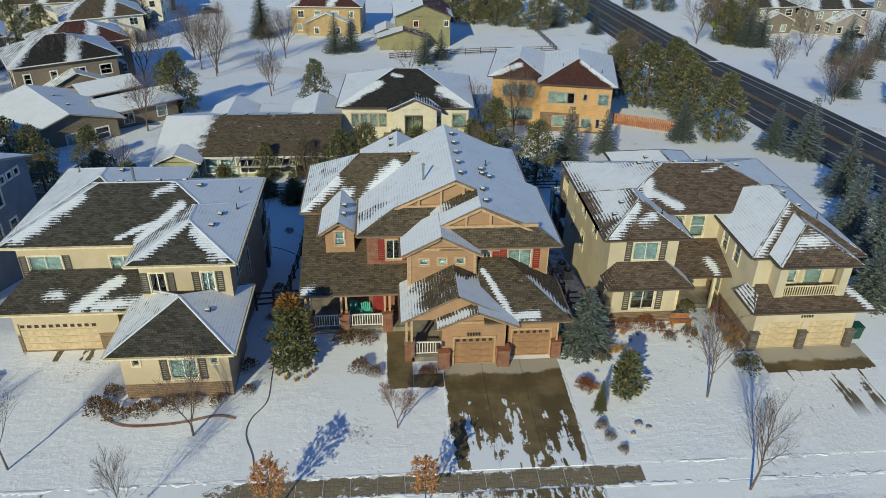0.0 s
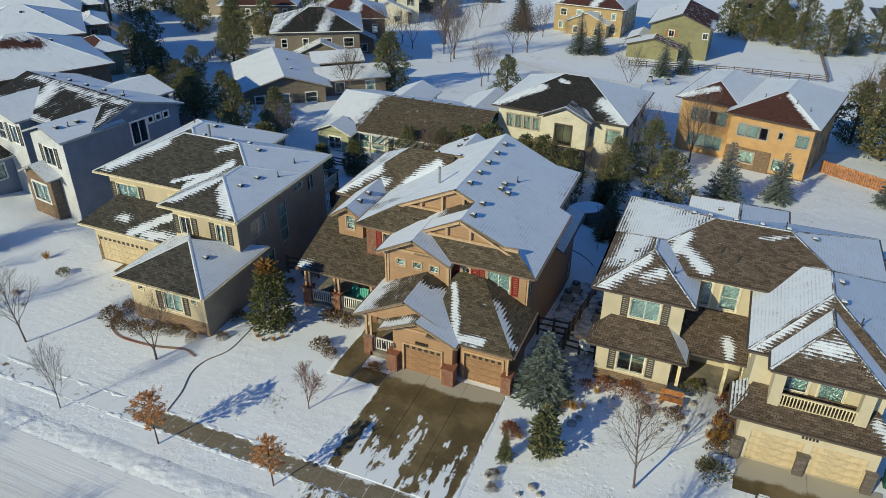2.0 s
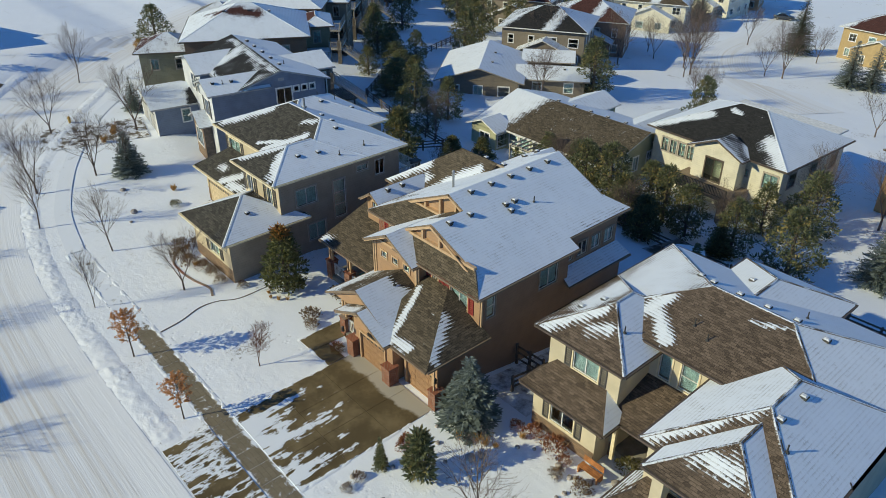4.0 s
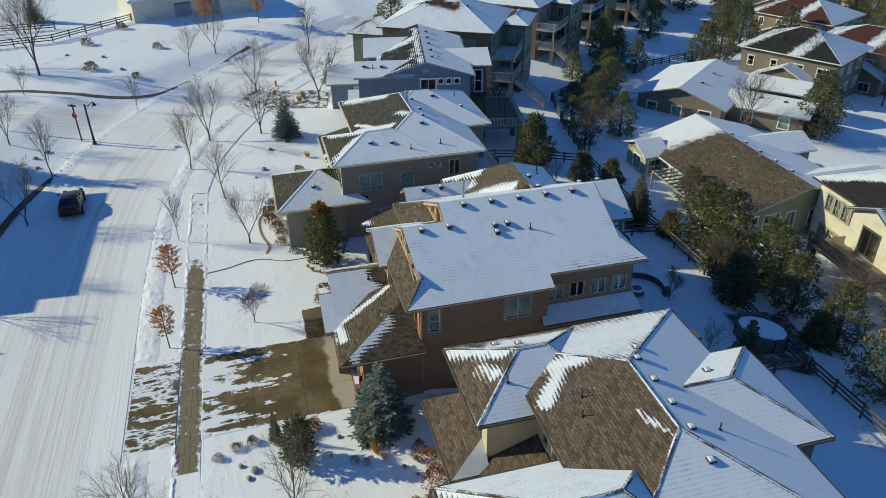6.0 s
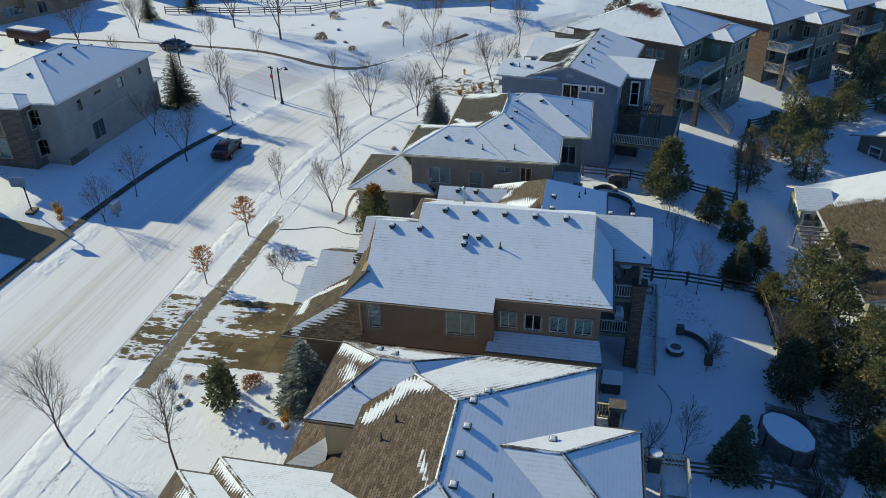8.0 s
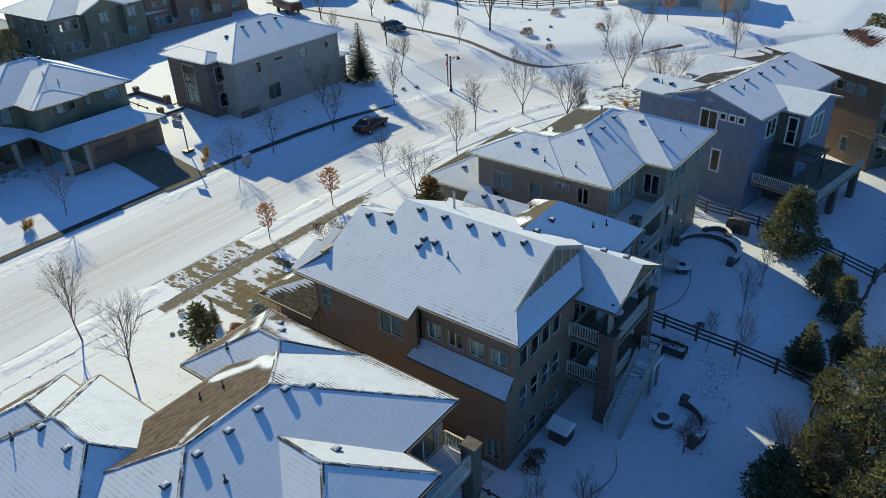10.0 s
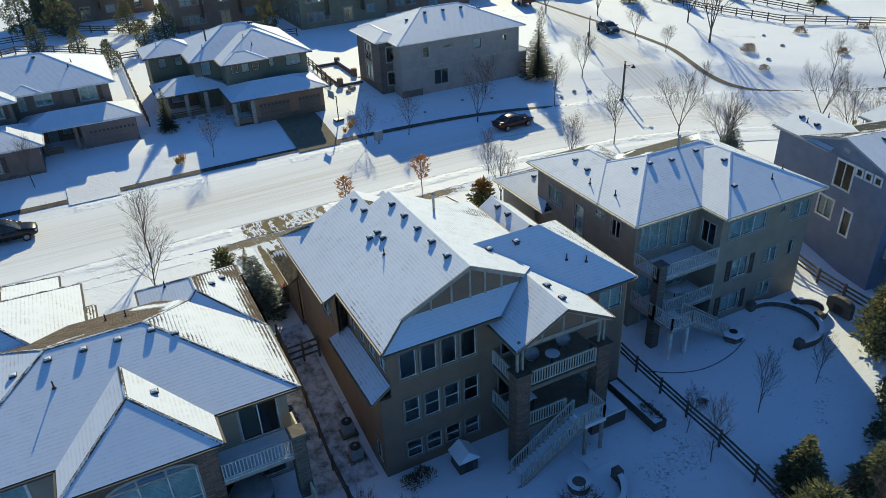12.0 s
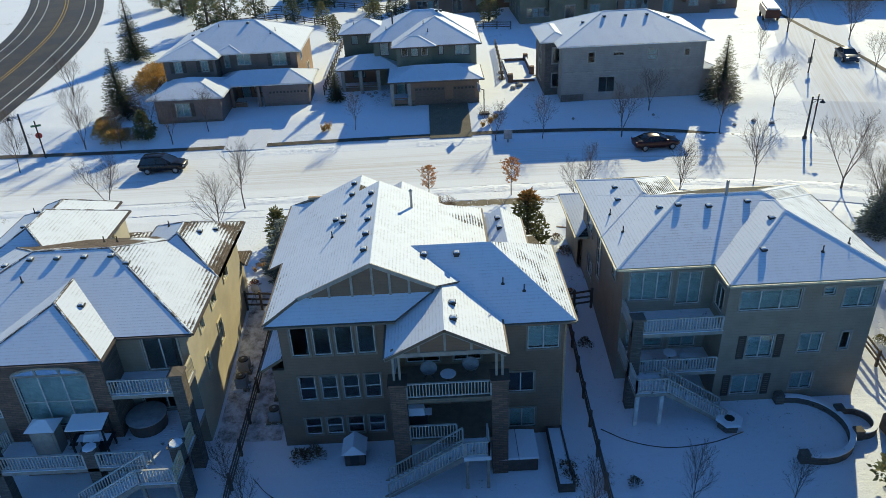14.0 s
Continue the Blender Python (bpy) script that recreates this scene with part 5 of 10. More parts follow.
    for e in (-2.3, 3.72):
        s.beam((0.7, 56.85, 7.15), (e, 56.85, 7.15 - 0.525 * abs(e - 0.7)), 0.07, 0.2)
    part("gable_trim", s, M_TTRIM, H)
    for z, y1 in ((2.85, 56.7), (0.05, 56.7)):
        part("deck_floor", Shape().box(-2.3, 3.5, 53.9, y1, z - 0.25, z), M_DECK, H)
    for x in (-2.0, 3.2):
        part("column", Shape().box(x - 0.42, x + 0.42, 56.0, 56.8, -3.0, 3.85).box(x - 0.5, x + 0.5, 55.92, 56.88, 3.85, 3.97), M_BSTONE, H, "ledge stone column")
        for o in (-0.15, 0.15):
            part("post", Shape().box(x + o - 0.06, x + o + 0.06, 56.3, 56.45, 3.97, 5.55), M_TTRIM, H)
    railing(H, (2.75, 56.6), (-1.55, 56.6), 2.85, mat=M_LTRIM)
    railing(H, (3.4, 54.0), (3.4, 56.0), 2.85, mat=M_LTRIM)
    railing(H, (3.4, 54.0), (3.4, 56.0), 0.05, mat=M_LTRIM)
    railing(H, (2.75, 56.6), (0.3, 56.6), 0.05, mat=M_LTRIM)
    railing(H, (-1.3, 56.7), (-1.3, 58.0), 0.05, mat=M_LTRIM)
    railing(H, (-1.3, 58.0), (-0.1, 58.0), 0.05, mat=M_LTRIM)
    part("deck_floor", Shape().box(-1.4, 0.0, 56.7, 58.1, -0.2, 0.05), M_SNOWDECK, H)
    for x in (-1.25, -0.15):
        part("post", Shape().box(x - 0.08, x + 0.08, 57.85, 58.02, -2.6, -0.2), M_TTRIM, H)
    # stairs from the lower deck to the yard
    n, x0, x1, za, zb = 15, 0.0, 4.0, 0.05, -2.55
    for i in range(n):
        x, z = x0 + (x1 - x0) * (i + 0.5) / n, za + (zb - za) * (i + 1) / (n + 1)
        part("stair_tread", Shape().box(x - 0.16, x + 0.16, 56.95, 58.0, z - 0.05, z), M_SNOWDECK, H)
    for y in (56.92, 58.03):
        part("stringer", Shape().beam((x0, y, za - 0.15), (x1 + 0.2, y, zb - 0.05), 0.05, 0.28), M_TTRIM, H)
        railing(H, (x0, y), (x1, y), (za, zb), mat=M_LTRIM)
    part("stair_pad", Shape().box(-1.7, 0.2, 57.4, 58.9, -2.9, -2.3), M_SNOWDECK, H)
    # vents, pipes, flue
    roof_vents(H, [(4.75, y, RZ(4.75)) for y in (44.4, 46.2, 48.0, 49.8, 51.6)] + [(6.1, y, RZ(6.1)) for y in (41.4, 43.1)] +
               [(6.4, 45.9, RZ(6.4)), (6.4, 46.7, RZ(6.4)), (6.9, 45.9, RZ(6.9)), (0.2, 54.3, 6.98), (0.2, 55.7, 6.98), (-0.2, 50.6, 7.79), (1.6, 50.6, 7.79),
                (-3.1, 43.7, 6.35), (-3.1, 45.0, 6.35)])
    roof_vents(H, [(6.9, 48.0, RZ(6.9)), (-2.6, 52.2, 6.75), (-3.7, 52.6, 6.5), (4.6, 38.2, 4.45)], "pipe")
    s = Shape().tube((2.3, 45.1, 7.9), (2.3, 45.1, 9.25), 0.075, 0.075, 10).lathe([(0.12, 9.25), (0.12, 9.3), (0.03, 9.4)], 10, (2.3, 45.1))
    part("flue", s, M_GALV, H)
    # downpipes
    for x, y, z0, z1 in ((1.02, 39.33, 2.9, 5.7), (5.38, 39.5, 3.8, 5.9), (10.16, 40.3, -0.2, 5.8), (10.3, 36.5, -0.2, 2.9), (-5.78, 53.8, -2.5, 5.2)):
        part("downpipe", Shape().box(x - 0.05, x + 0.05, y - 0.05, y + 0.05, z0, z1), M_TRIM, H)
    return H


tan_house()

# ---- the cream house to the west ----
def deck_floor(home, x0, x1, y0, y1, z):
    """Deck boards with a rim joist and the snow that lies on them."""
    s = Shape().box(x0, x1, y0, y1, z - 0.25, z - 0.03)
    k = max(2, int((y1 - y0) / 0.15))
    rows = []
    for i in range(k):
        a, b = y0 + (y1 - y0) * i / k, y0 + (y1 - y0) * (i + 1) / k
        rows += [(a, z - 0.028), (a + 0.006, z), (b - 0.006, z)]
    rows.append((y1, z - 0.028))
    s.add([(x, y, q) for y, q in rows for x in (x0 + 0.01, x1 - 0.01)], [(2 * i, 2 * i + 1, 2 * i + 3, 2 * i + 2) for i in range(len(rows) - 1)], 1)
    part("deck_floor", s, [M_TTRIM, M_SNOWDECK], home)


def arch_light(home, x, y, z, half, rise):
    """A shallow arched light over a rear window, with its trim."""
    n = 14
    arc = [(half * math.cos(math.pi * i / n), rise * math.sin(math.pi * i / n)) for i in range(n + 1)]
    win = part("arch_window", Shape().slab([(x + a, y, z + b) for a, b in arc], 0.03), M_GLASS, home)
    part("blind", Shape().slab([(x + a * 0.98, y - 0.03, z + b * 0.96) for a, b in arc], 0.02), M_BLIND, win)
    s = Shape()
    for (a, b), (c, d) in zip(arc, arc[1:]):
        s.beam((x + a, y + 0.05, z + b + 0.06), (x + c, y + 0.05, z + d + 0.06), 0.12, 0.14)
    for o in (-half / 3, half / 3):
        s.box(x + o - 0.05, x + o + 0.05, y + 0.02, y + 0.07, z, z + rise * 0.93)
    part("arch_trim", s, M_TTRIM, win)


def cream_house_west():
    H = thing("house", (-16.5, 45, -2.5), "cream stucco house with grey shutters and patchy snowy roof", "house")
    S, T = S_GREY, M_CTRIM
    kw = dict(trim=M_CTRIM, shut=M_SHUT)
    side = dict(trim=M_TTRIM)
    wall(H, (-23.4, 41.2), (-15.2, 41.2), -1.1, 6.1, M_CREAM, [(1.6, 3.75, 2.0, 1.4, "s"), (6.4, 3.75, 1.6, 1.3, (2, 1))], **kw)
    wall(H, (-15.2, 41.2), (-15.2, 38.6), 2.0, 6.1, M_STONE)
    wall(H, (-15.2, 38.6), (-9.8, 38.6), 0.0, 6.1, M_CREAM, [(1.0, 3.9, 0.9, 1.35, "s"), (4.0, 3.9, 0.75, 1.35, "s")], low=M_CREAM_L, low_z=3.5, **kw)
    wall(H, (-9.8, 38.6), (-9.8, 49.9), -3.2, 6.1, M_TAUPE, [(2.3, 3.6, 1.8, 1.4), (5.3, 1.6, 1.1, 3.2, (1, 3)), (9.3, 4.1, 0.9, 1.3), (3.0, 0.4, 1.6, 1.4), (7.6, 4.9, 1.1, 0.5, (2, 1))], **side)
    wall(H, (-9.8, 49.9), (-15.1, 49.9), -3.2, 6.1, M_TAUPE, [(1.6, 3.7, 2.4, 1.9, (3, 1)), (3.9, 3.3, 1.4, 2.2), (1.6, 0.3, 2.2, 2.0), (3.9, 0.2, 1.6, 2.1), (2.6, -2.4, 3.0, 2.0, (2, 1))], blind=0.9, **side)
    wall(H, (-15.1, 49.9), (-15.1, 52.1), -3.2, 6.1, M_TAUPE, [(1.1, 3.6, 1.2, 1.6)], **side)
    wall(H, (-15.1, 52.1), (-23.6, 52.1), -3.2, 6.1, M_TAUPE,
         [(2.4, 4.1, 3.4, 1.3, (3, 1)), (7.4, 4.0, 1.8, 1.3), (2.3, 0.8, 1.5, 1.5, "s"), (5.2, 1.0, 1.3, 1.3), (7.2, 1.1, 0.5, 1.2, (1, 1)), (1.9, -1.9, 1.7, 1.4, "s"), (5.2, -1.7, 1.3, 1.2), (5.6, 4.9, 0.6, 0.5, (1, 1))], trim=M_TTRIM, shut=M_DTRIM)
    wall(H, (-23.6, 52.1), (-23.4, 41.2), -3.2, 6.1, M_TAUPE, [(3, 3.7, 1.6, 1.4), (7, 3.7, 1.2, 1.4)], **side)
    # added core, not a seen room: keeps sun out of the rear windows
    part("inner_wall", Shape().box(-22.0, -11.2, 42.6, 48.6, -2.5, 5.6), M_TTRIM, H)
    ze, sl = 6.22, 0.413
    hip_roof(H, -24.1, -9.25, 40.5, 50.4, ze, sl, S, T, {"w": 0.62, "e": 1.15, "n": 1.15, "s": 0.03},
             [((-23.0, 41.4), (-20.3, 44.2), 0.7, 1.0), ((-15.6, 40.9), (-13.6, 43.4), 0.38, 1.15), ((-17.0, 41.0), (-14.2, 42.6), 0.22, 1.0), ((-15.3, 44.5), (-14.4, 44.9), 0.36, 1.0)], cap_snow=0.8)
    hip_roof(H, -15.75, -9.235, 37.9, 46.5, ze + 0.015, sl, S, T, {"s": 0.04, "w": 0.55, "e": 1.15}, [((-11.8, 40.4), (-10.3, 38.6), 0.6, 1.0), ((-15.0, 38.7), (-12.9, 41.0), 0.5, 1.2)], ends="swen", cap_snow=0.8)
    hip_roof(H, -24.1, -14.8, 42.0, 52.65, ze, sl + 0.02, S, T, {"n": 1.2, "e": 1.2, "w": 0.8, "s": 0.3}, ends="nwes", cap_snow=0.8)
    # low front room
    wall(H, (-15.6, 34.0), (-9.5, 34.0), -1.1, 3.0, M_CREAM, [(3.5, 0.85, 1.5, 1.4, "s"), (0.9, 1.9, 0.4, 0.45, (1, 1)), (5.3, 1.9, 0.4, 0.45, (1, 1))], low=M_STONE, low_z=0.55, **kw)
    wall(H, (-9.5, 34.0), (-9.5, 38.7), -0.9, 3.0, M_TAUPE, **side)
    wall(H, (-15.6, 38.7), (-15.6, 34.0), -1.1, 3.0, M_CREAM, low=M_STONE, low_z=0.55, **kw)
    A, B = hip_roof(H, -16.15, -8.95, 33.3, 40.6, 3.05, 0.46, S, T, {"s": 0.0, "e": 1.1, "w": 0.75, "n": 0.2}, [((-15.8, 33.6), (-14.0, 35.4), 0.30, -1.0)], cap_snow=0.8)
    # garage
    wall(H, (-23.6, 38.9), (-17.2, 38.9), -1.1, 3.0, M_CREAM, [(2.6, -0.45, 4.8, 2.1, "g", M_GDOOR_C)], low=M_STONE, low_z=0.8, **kw)
    wall(H, (-17.2, 38.9), (-17.2, 41.2), -1.1, 3.0, M_CREAM, **kw)
    wall(H, (-23.6, 41.2), (-23.6, 38.9), -1.1, 3.0, M_CREAM, **kw)
    roof(H, [(-24.3, 38.2, 2.85), (-14.5, 38.2, 2.85), (-14.5, 41.2, 4.2), (-22.8, 41.2, 4.2)], S, T, 0.03, [((-19.4, 38.4), (-17.2, 40.3), 0.38, 1.2), ((-18.2, 38.6), (-15.2, 38.8), 0.45, 0.95), ((-21.3, 39.4), (-20.4, 39.4), 0.4, 0.8)])
    part("porch_floor", Shape().box(-17.2, -15.6, 38.5, 41.2, -1.0, -0.35), M_CONC, H)
    # decks at the back
    for z in (2.9, 0.05):
        deck_floor(H, -15.1, -9.9, 49.9, 52.2, z)
        railing(H, (-9.9, 52.15), (-15.0, 52.15), z, mat=M_LTRIM)
        railing(H, (-9.9, 49.9), (-9.9, 52.15), z, mat=M_LTRIM)
    part("column", Shape().box(-10.5, -9.9, 51.7, 52.3, -3, 3.9).box(-10.58, -9.82, 51.62, 52.38, 3.9, 4.02), M_GSTONE, H, "ledge stone column")
    for x in (-10.1, -11.5):
        part("post", Shape().box(x - 0.1, x + 0.1, 53.6, 53.8, -2.9, 0.0), M_WTRIM, H)
    deck_floor(H, -11.7, -9.9, 52.2, 53.9, 0.05)
    railing(H, (-9.95, 52.2), (-9.95, 53.85), 0.05, mat=M_LTRIM)
    railing(H, (-9.95, 53.85), (-11.7, 53.85), 0.05, mat=M_LTRIM)
    n = 14
    for i in range(n):
        x, z = -11.7 - 3.6 * (i + 0.5) / n, 0.05 - 2.5 * (i + 1) / (n + 1)
        part("stair_tread", Shape().box(x - 0.15, x + 0.15, 52.8, 53.9, z - 0.05, z), M_SNOWDECK, H)
    for y in (52.8, 53.9):
        part("stringer", Shape().beam((-11.7, y, -0.1), (-15.4, y, -2.55), 0.05, 0.26), M_TTRIM, H)
        railing(H, (-11.7, y), (-15.3, y), (0.05, -2.5), mat=M_LTRIM)
    roof_vents(H, [(-11.0, 43.0, 6.95), (-11.2, 41.3, 7.03), (-12.8, 45.9, 7.7), (-13.8, 46.2, 7.9), (-15.6, 46.4, 7.9), (-18.0, 46.2, 8.1), (-18.6, 48.3, 8.0), (-17.3, 50.6, 7.1), (-10.9, 36.4, 3.95)], "low")
    roof_vents(H, [(-10.2, 44.4, 6.6), (-10.4, 46.9, 6.7), (-20.5, 50.9, 6.95), (-22.3, 50.2, 7.0)], "pipe")
    s = Shape().tube((-16.9, 45.6, 8.0), (-16.9, 45.6, 9.2), 0.09, 0.09, 10)
    part("flue", s, M_GALV, H)
    return H


cream_house_west()


# ---- the cream house to the east ----
def cream_house_east():
    H = thing("house", (22, 46, -2.5), "pale cream house with balcony over the garage and half-snowy roof", "house")
    S, T = S_RED, M_DTRIM
    kw = dict(trim=M_CTRIM, shut=M_SHUT)
    C = M_CREAM_L
    wall(H, (14.6, 41.3), (19.3, 41.3), -1.1, 5.6, C, [(2.5, 3.65, 1.7, 1.35, "s"), (2.2, 0.55, 1.7, 1.5, "s")], low=M_STONE, low_z=0.35, **kw)
    wall(H, (19.3, 41.3), (19.3, 43.9), -1.1, 5.6, C, **kw)
    wall(H, (19.3, 43.9), (23.2, 43.9), -1.1, 6.1, C, [(0.9, 3.9, 0.7, 1.7, (1, 1)), (2.3, 3.9, 1.0, 1.7, (1, 2)), (2.0, 0.1, 1.2, 2.1, (1, 2))], **kw)
    wall(H, (23.2, 43.9), (23.2, 38.0), -1.1, 5.6, C, [(1.3, 3.6, 0.8, 1.4, (1, 2)), (3.2, 3.6, 0.8, 1.4, (1, 2)), (1.5, 0.3, 0.9, 2.0, (1, 1))], low=M_STONE, low_z=0.5, **kw)
    wall(H, (23.2, 38.0), (29.6, 38.0), 2.4, 5.7, C, [(2.0, 3.6, 1.6, 1.6, (2, 1)), (3.9, 3.4, 1.2, 1.9, (1, 1))], **kw)
    wall(H, (29.6, 38.0), (29.6, 53.2), -3.2, 5.6, C, [(3, 3.7, 1.2, 1.4), (8, 3.7, 1.2, 1.4)], **kw)
    wall(H, (29.6, 53.2), (24.4, 53.2), -3.2, 5.6, M_TAUPE, [(2.5, 3.2, 2.0, 2.0), (2.5, 0.2, 2.2, 2.0)], trim=M_WTRIM)
    wall(H, (24.4, 55.2), (18.4, 55.2), -3.2, 5.6, M_BSTONE, [(3.15, 1.0, 3.7, 3.4, (3, 2)), (3, -2.3, 3.0, 2.0, (3, 1))], trim=M_TTRIM, blind=1.0)
    arch_light(H, 21.25, 55.2, 4.42, 1.85, 0.5)
    wall(H, (24.4, 53.2), (24.4, 55.2), -3.2, 5.6, M_GSTONE)
    wall(H, (18.4, 55.2), (18.4, 53.2), -3.2, 5.6, M_GSTONE)
    wall(H, (18.4, 53.2), (14.6, 53.2), -3.2, 5.6, M_TAUPE, [(2.35, 2.95, 1.9, 2.3, (2, 1)), (1.9, 0.2, 2.6, 2.1)], trim=M_TTRIM, blind=0.6)
    wall(H, (14.6, 53.2), (14.6, 41.3), -3.2, 5.6, C, [(2.6, 3.7, 0.7, 1.5, (1, 2)), (5.2, 3.7, 1.0, 1.6, (1, 2)), (2.3, 0.9, 0.6, 1.3, (1, 2)), (5.4, 0.9, 0.8, 1.5, (1, 2)), (8.3, 3.7, 1.0, 1.5, (1, 2))], **kw)
    # unseen block added inside so that no sunlight passes through
    part("inner_wall", Shape().box(16.0, 28.0, 45.2, 51.8, -2.5, 5.2), M_TTRIM, H)
    ze, sl = 5.63, 0.388
    A, B = hip_roof(H, 14.0, 30.2, 42.0, 53.75, ze, sl, S, T, {"w": 0.6, "n": 1.2, "e": 1.1},
                    [((16.2, 45.0), (15.6, 52.0), 1.5, 1.3), ((17.6, 46.6), (15.8, 51.4), 1.3, 1.3), ((18.1, 44.9), (18.5, 46.2), 0.5, 1.1)], ends="nwe")
    ey = 43.35                                         # the eave over the entrance is set back
    ez = ze + sl * (ey - 42.0)
    roof(H, [(14.0 + ey - 42.0, ey, ez), (30.2 - ey + 42.0, ey, ez), B, A], S, T, 0.02,
         [((18.1, 44.9), (18.5, 46.2), 0.5, 1.1), ((19.9, 43.9), (18.6, 45.0), 0.42, 1.1), ((22.6, 46.9), (24.8, 47.6), 0.18, 0.75)], caps=True)
    hip_roof(H, 14.0, 19.85, 40.65, 48, ze, 0.55, S, T, {"s": 0.05, "w": 0.2, "e": 1.15}, [((15.4, 43.4), (15.6, 47), 1.0, 1.2), ((14.6, 41.0), (16.6, 43.0), 0.5, 0.95), ((16.9, 41.9), (17.6, 42.2), 0.5, 0.8)], ends="swen")
    hip_roof(H, 22.75, 30.2, 37.9, 48.0, ze, 0.56, S, T, {"s": 0.05, "w": 1.05, "e": 1.15}, [((23.1, 38.2), (25.8, 41.2), 0.5, 1.0)], ends="swen")
    hip_roof(H, 23.85, 29.2, 36.5, 44.0, 5.75, 0.58, S, T, {"s": 0.05, "w": 1.1, "e": 1.15}, [((25.4, 38.0), (27.3, 38.2), 0.55, 0.85), ((28.4, 37.4), (27.6, 38.6), 0.35, 0.8)], ends="swen")
    hip_roof(H, 18.05, 24.7, 46.6, 55.75, ze, 0.45, S, T, {"n": 1.1, "w": 1.15, "e": 1.2, "s": 1.2}, ends="nwe")
    # balcony over the garage
    for x0, x1, y0, y1 in ((24.2, 24.75, 36.95, 37.5), (28.3, 28.85, 36.95, 37.5), (24.2, 24.6, 37.5, 38.0), (28.5, 28.85, 37.5, 38.0)):
        part("balcony_pier", Shape().box(x0, x1, y0, y1, 2.5, 5.6), C, H)
    part("balcony_parapet", Shape().box(24.2, 28.85, 36.95, 37.15, 2.4, 3.15), C, H)
    part("balcony_floor", Shape().box(24.2, 28.85, 36.95, 38.0, 2.9, 3.1), M_DECK, H)
    railing(H, (24.75, 37.05), (28.3, 37.05), 3.1, 0.85, M_CTRIM)
    part("balcony_beam", Shape().box(24.2, 28.85, 36.95, 37.45, 5.25, 5.65), C, H)
    # garage
    wall(H, (23.2, 36.6), (29.9, 36.6), -1.1, 2.9, C, [(1.95, -0.46, 2.6, 2.0, "g", M_GDOOR_C, "plain"), (4.95, -0.46, 2.6, 2.0, "g", M_GDOOR_C, "plain")], **kw)
    wall(H, (29.9, 36.6), (29.9, 38.0), -1.1, 2.9, C)
    wall(H, (23.2, 38.0), (23.2, 36.6), -1.1, 2.9, C, low=M_STONE, low_z=0.5)
    for x in (23.3, 26.5, 29.75):
        part("pillar", Shape().box(x - 0.25, x + 0.25, 36.3, 36.6, -1.0, 0.8).box(x - 0.3, x + 0.3, 36.25, 36.6, 0.8, 0.88), M_GSTONE, H)
    roof(H, [(22.5, 35.9, 2.8), (30.6, 35.9, 2.8), (29.4, 38.0, 3.6), (23.4, 38.0, 3.6)], S, T, 0.03, [((30.2, 36.1), (29.4, 37.4), 0.35, 0.9)])
    roof(H, [(22.5, 38.6, 2.8), (22.5, 35.9, 2.8), (23.3, 37.2, 3.4), (23.3, 38.6, 3.4)], S, T, 0.5)
    bars = Shape()
    for i in range(5):
        bars.box(26.2 + i * 0.17, 26.3 + i * 0.17, 36.54, 36.6, 1.85, 2.0)
    part("house_number", bars, M_BLACK, H, "dark bars where the house number hangs")
    # low porch roofs
    roof(H, [(14.3, 39.35, 2.6), (20.0, 39.35, 2.6), (18.6, 41.3, 3.55), (15.2, 41.3, 3.55)], S, T, 0.04)
    roof(H, [(20.0, 39.35, 2.6), (20.0, 41.3, 2.6), (18.6, 41.3, 3.55)], S, T, 1.1)
    roof(H, [(14.3, 41.3, 2.6), (14.3, 39.35, 2.6), (15.2, 41.3, 3.55)], S, T, 0.3)
    roof(H, [(19.3, 40.7, 2.6), (23.2, 40.7, 2.6), (23.2, 43.9, 3.75), (19.3, 43.9, 3.75)], S, T, 0.03, [((22.2, 41.0), (22.0, 42.0), 0.35, 1.0)])
    wall(H, (14.8, 40.0), (19.2, 40.0), -1.1, 2.6, C, [(2.1, 0.55, 1.6, 1.45, "s")], low=M_STONE, low_z=0.3, **kw)
    wall(H, (19.2, 40.0), (19.2, 41.3), -1.1, 2.6, C)
    wall(H, (14.8, 41.3), (14.8, 40.0), -1.1, 2.6, C)
    for x in (19.7, 22.2):
        part("post", Shape().box(x - 0.1, x + 0.1, 40.85, 41.05, -0.3, 2.5), M_CTRIM, H)
    part("porch_floor", Shape().box(19.3, 23.2, 41.6, 43.9, -1.0, -0.35), M_CONC, H)
    # rear decks
    deck_floor(H, 14.5, 18.4, 53.2, 55.2, 2.9)
    railing(H, (18.4, 55.15), (15.1, 55.15), 2.9, mat=M_LTRIM)
    railing(H, (14.55, 53.3), (14.55, 54.6), 2.9, mat=M_CTRIM)
    part("column", Shape().box(14.45, 15.1, 54.6, 55.3, -3, 4.0).box(14.38, 15.17, 54.53, 55.37, 4.0, 4.12), M_GSTONE, H, "ledge stone column")
    deck_floor(H, 14.5, 24.6, 55.2, 57.45, 0.05)
    deck_floor(H, 14.5, 18.4, 53.25, 55.2, 0.05)
    railing(H, (24.5, 57.4), (19.6, 57.4), 0.05, mat=M_LTRIM)
    railing(H, (18.9, 57.4), (16.1, 57.4), 0.05, mat=M_LTRIM)
    railing(H, (14.6, 55.4), (14.6, 56.7), 0.05, mat=M_CTRIM)
    railing(H, (24.55, 55.3), (24.55, 57.3), 0.05, mat=M_LTRIM)
    for x in (14.8, 19.25, 24.3):
        part("column", Shape().box(x - 0.3, x + 0.3, 56.85, 57.45, -3, 1.1).box(x - 0.38, x + 0.38, 56.77, 57.53, 1.1, 1.2), M_GSTONE, H)
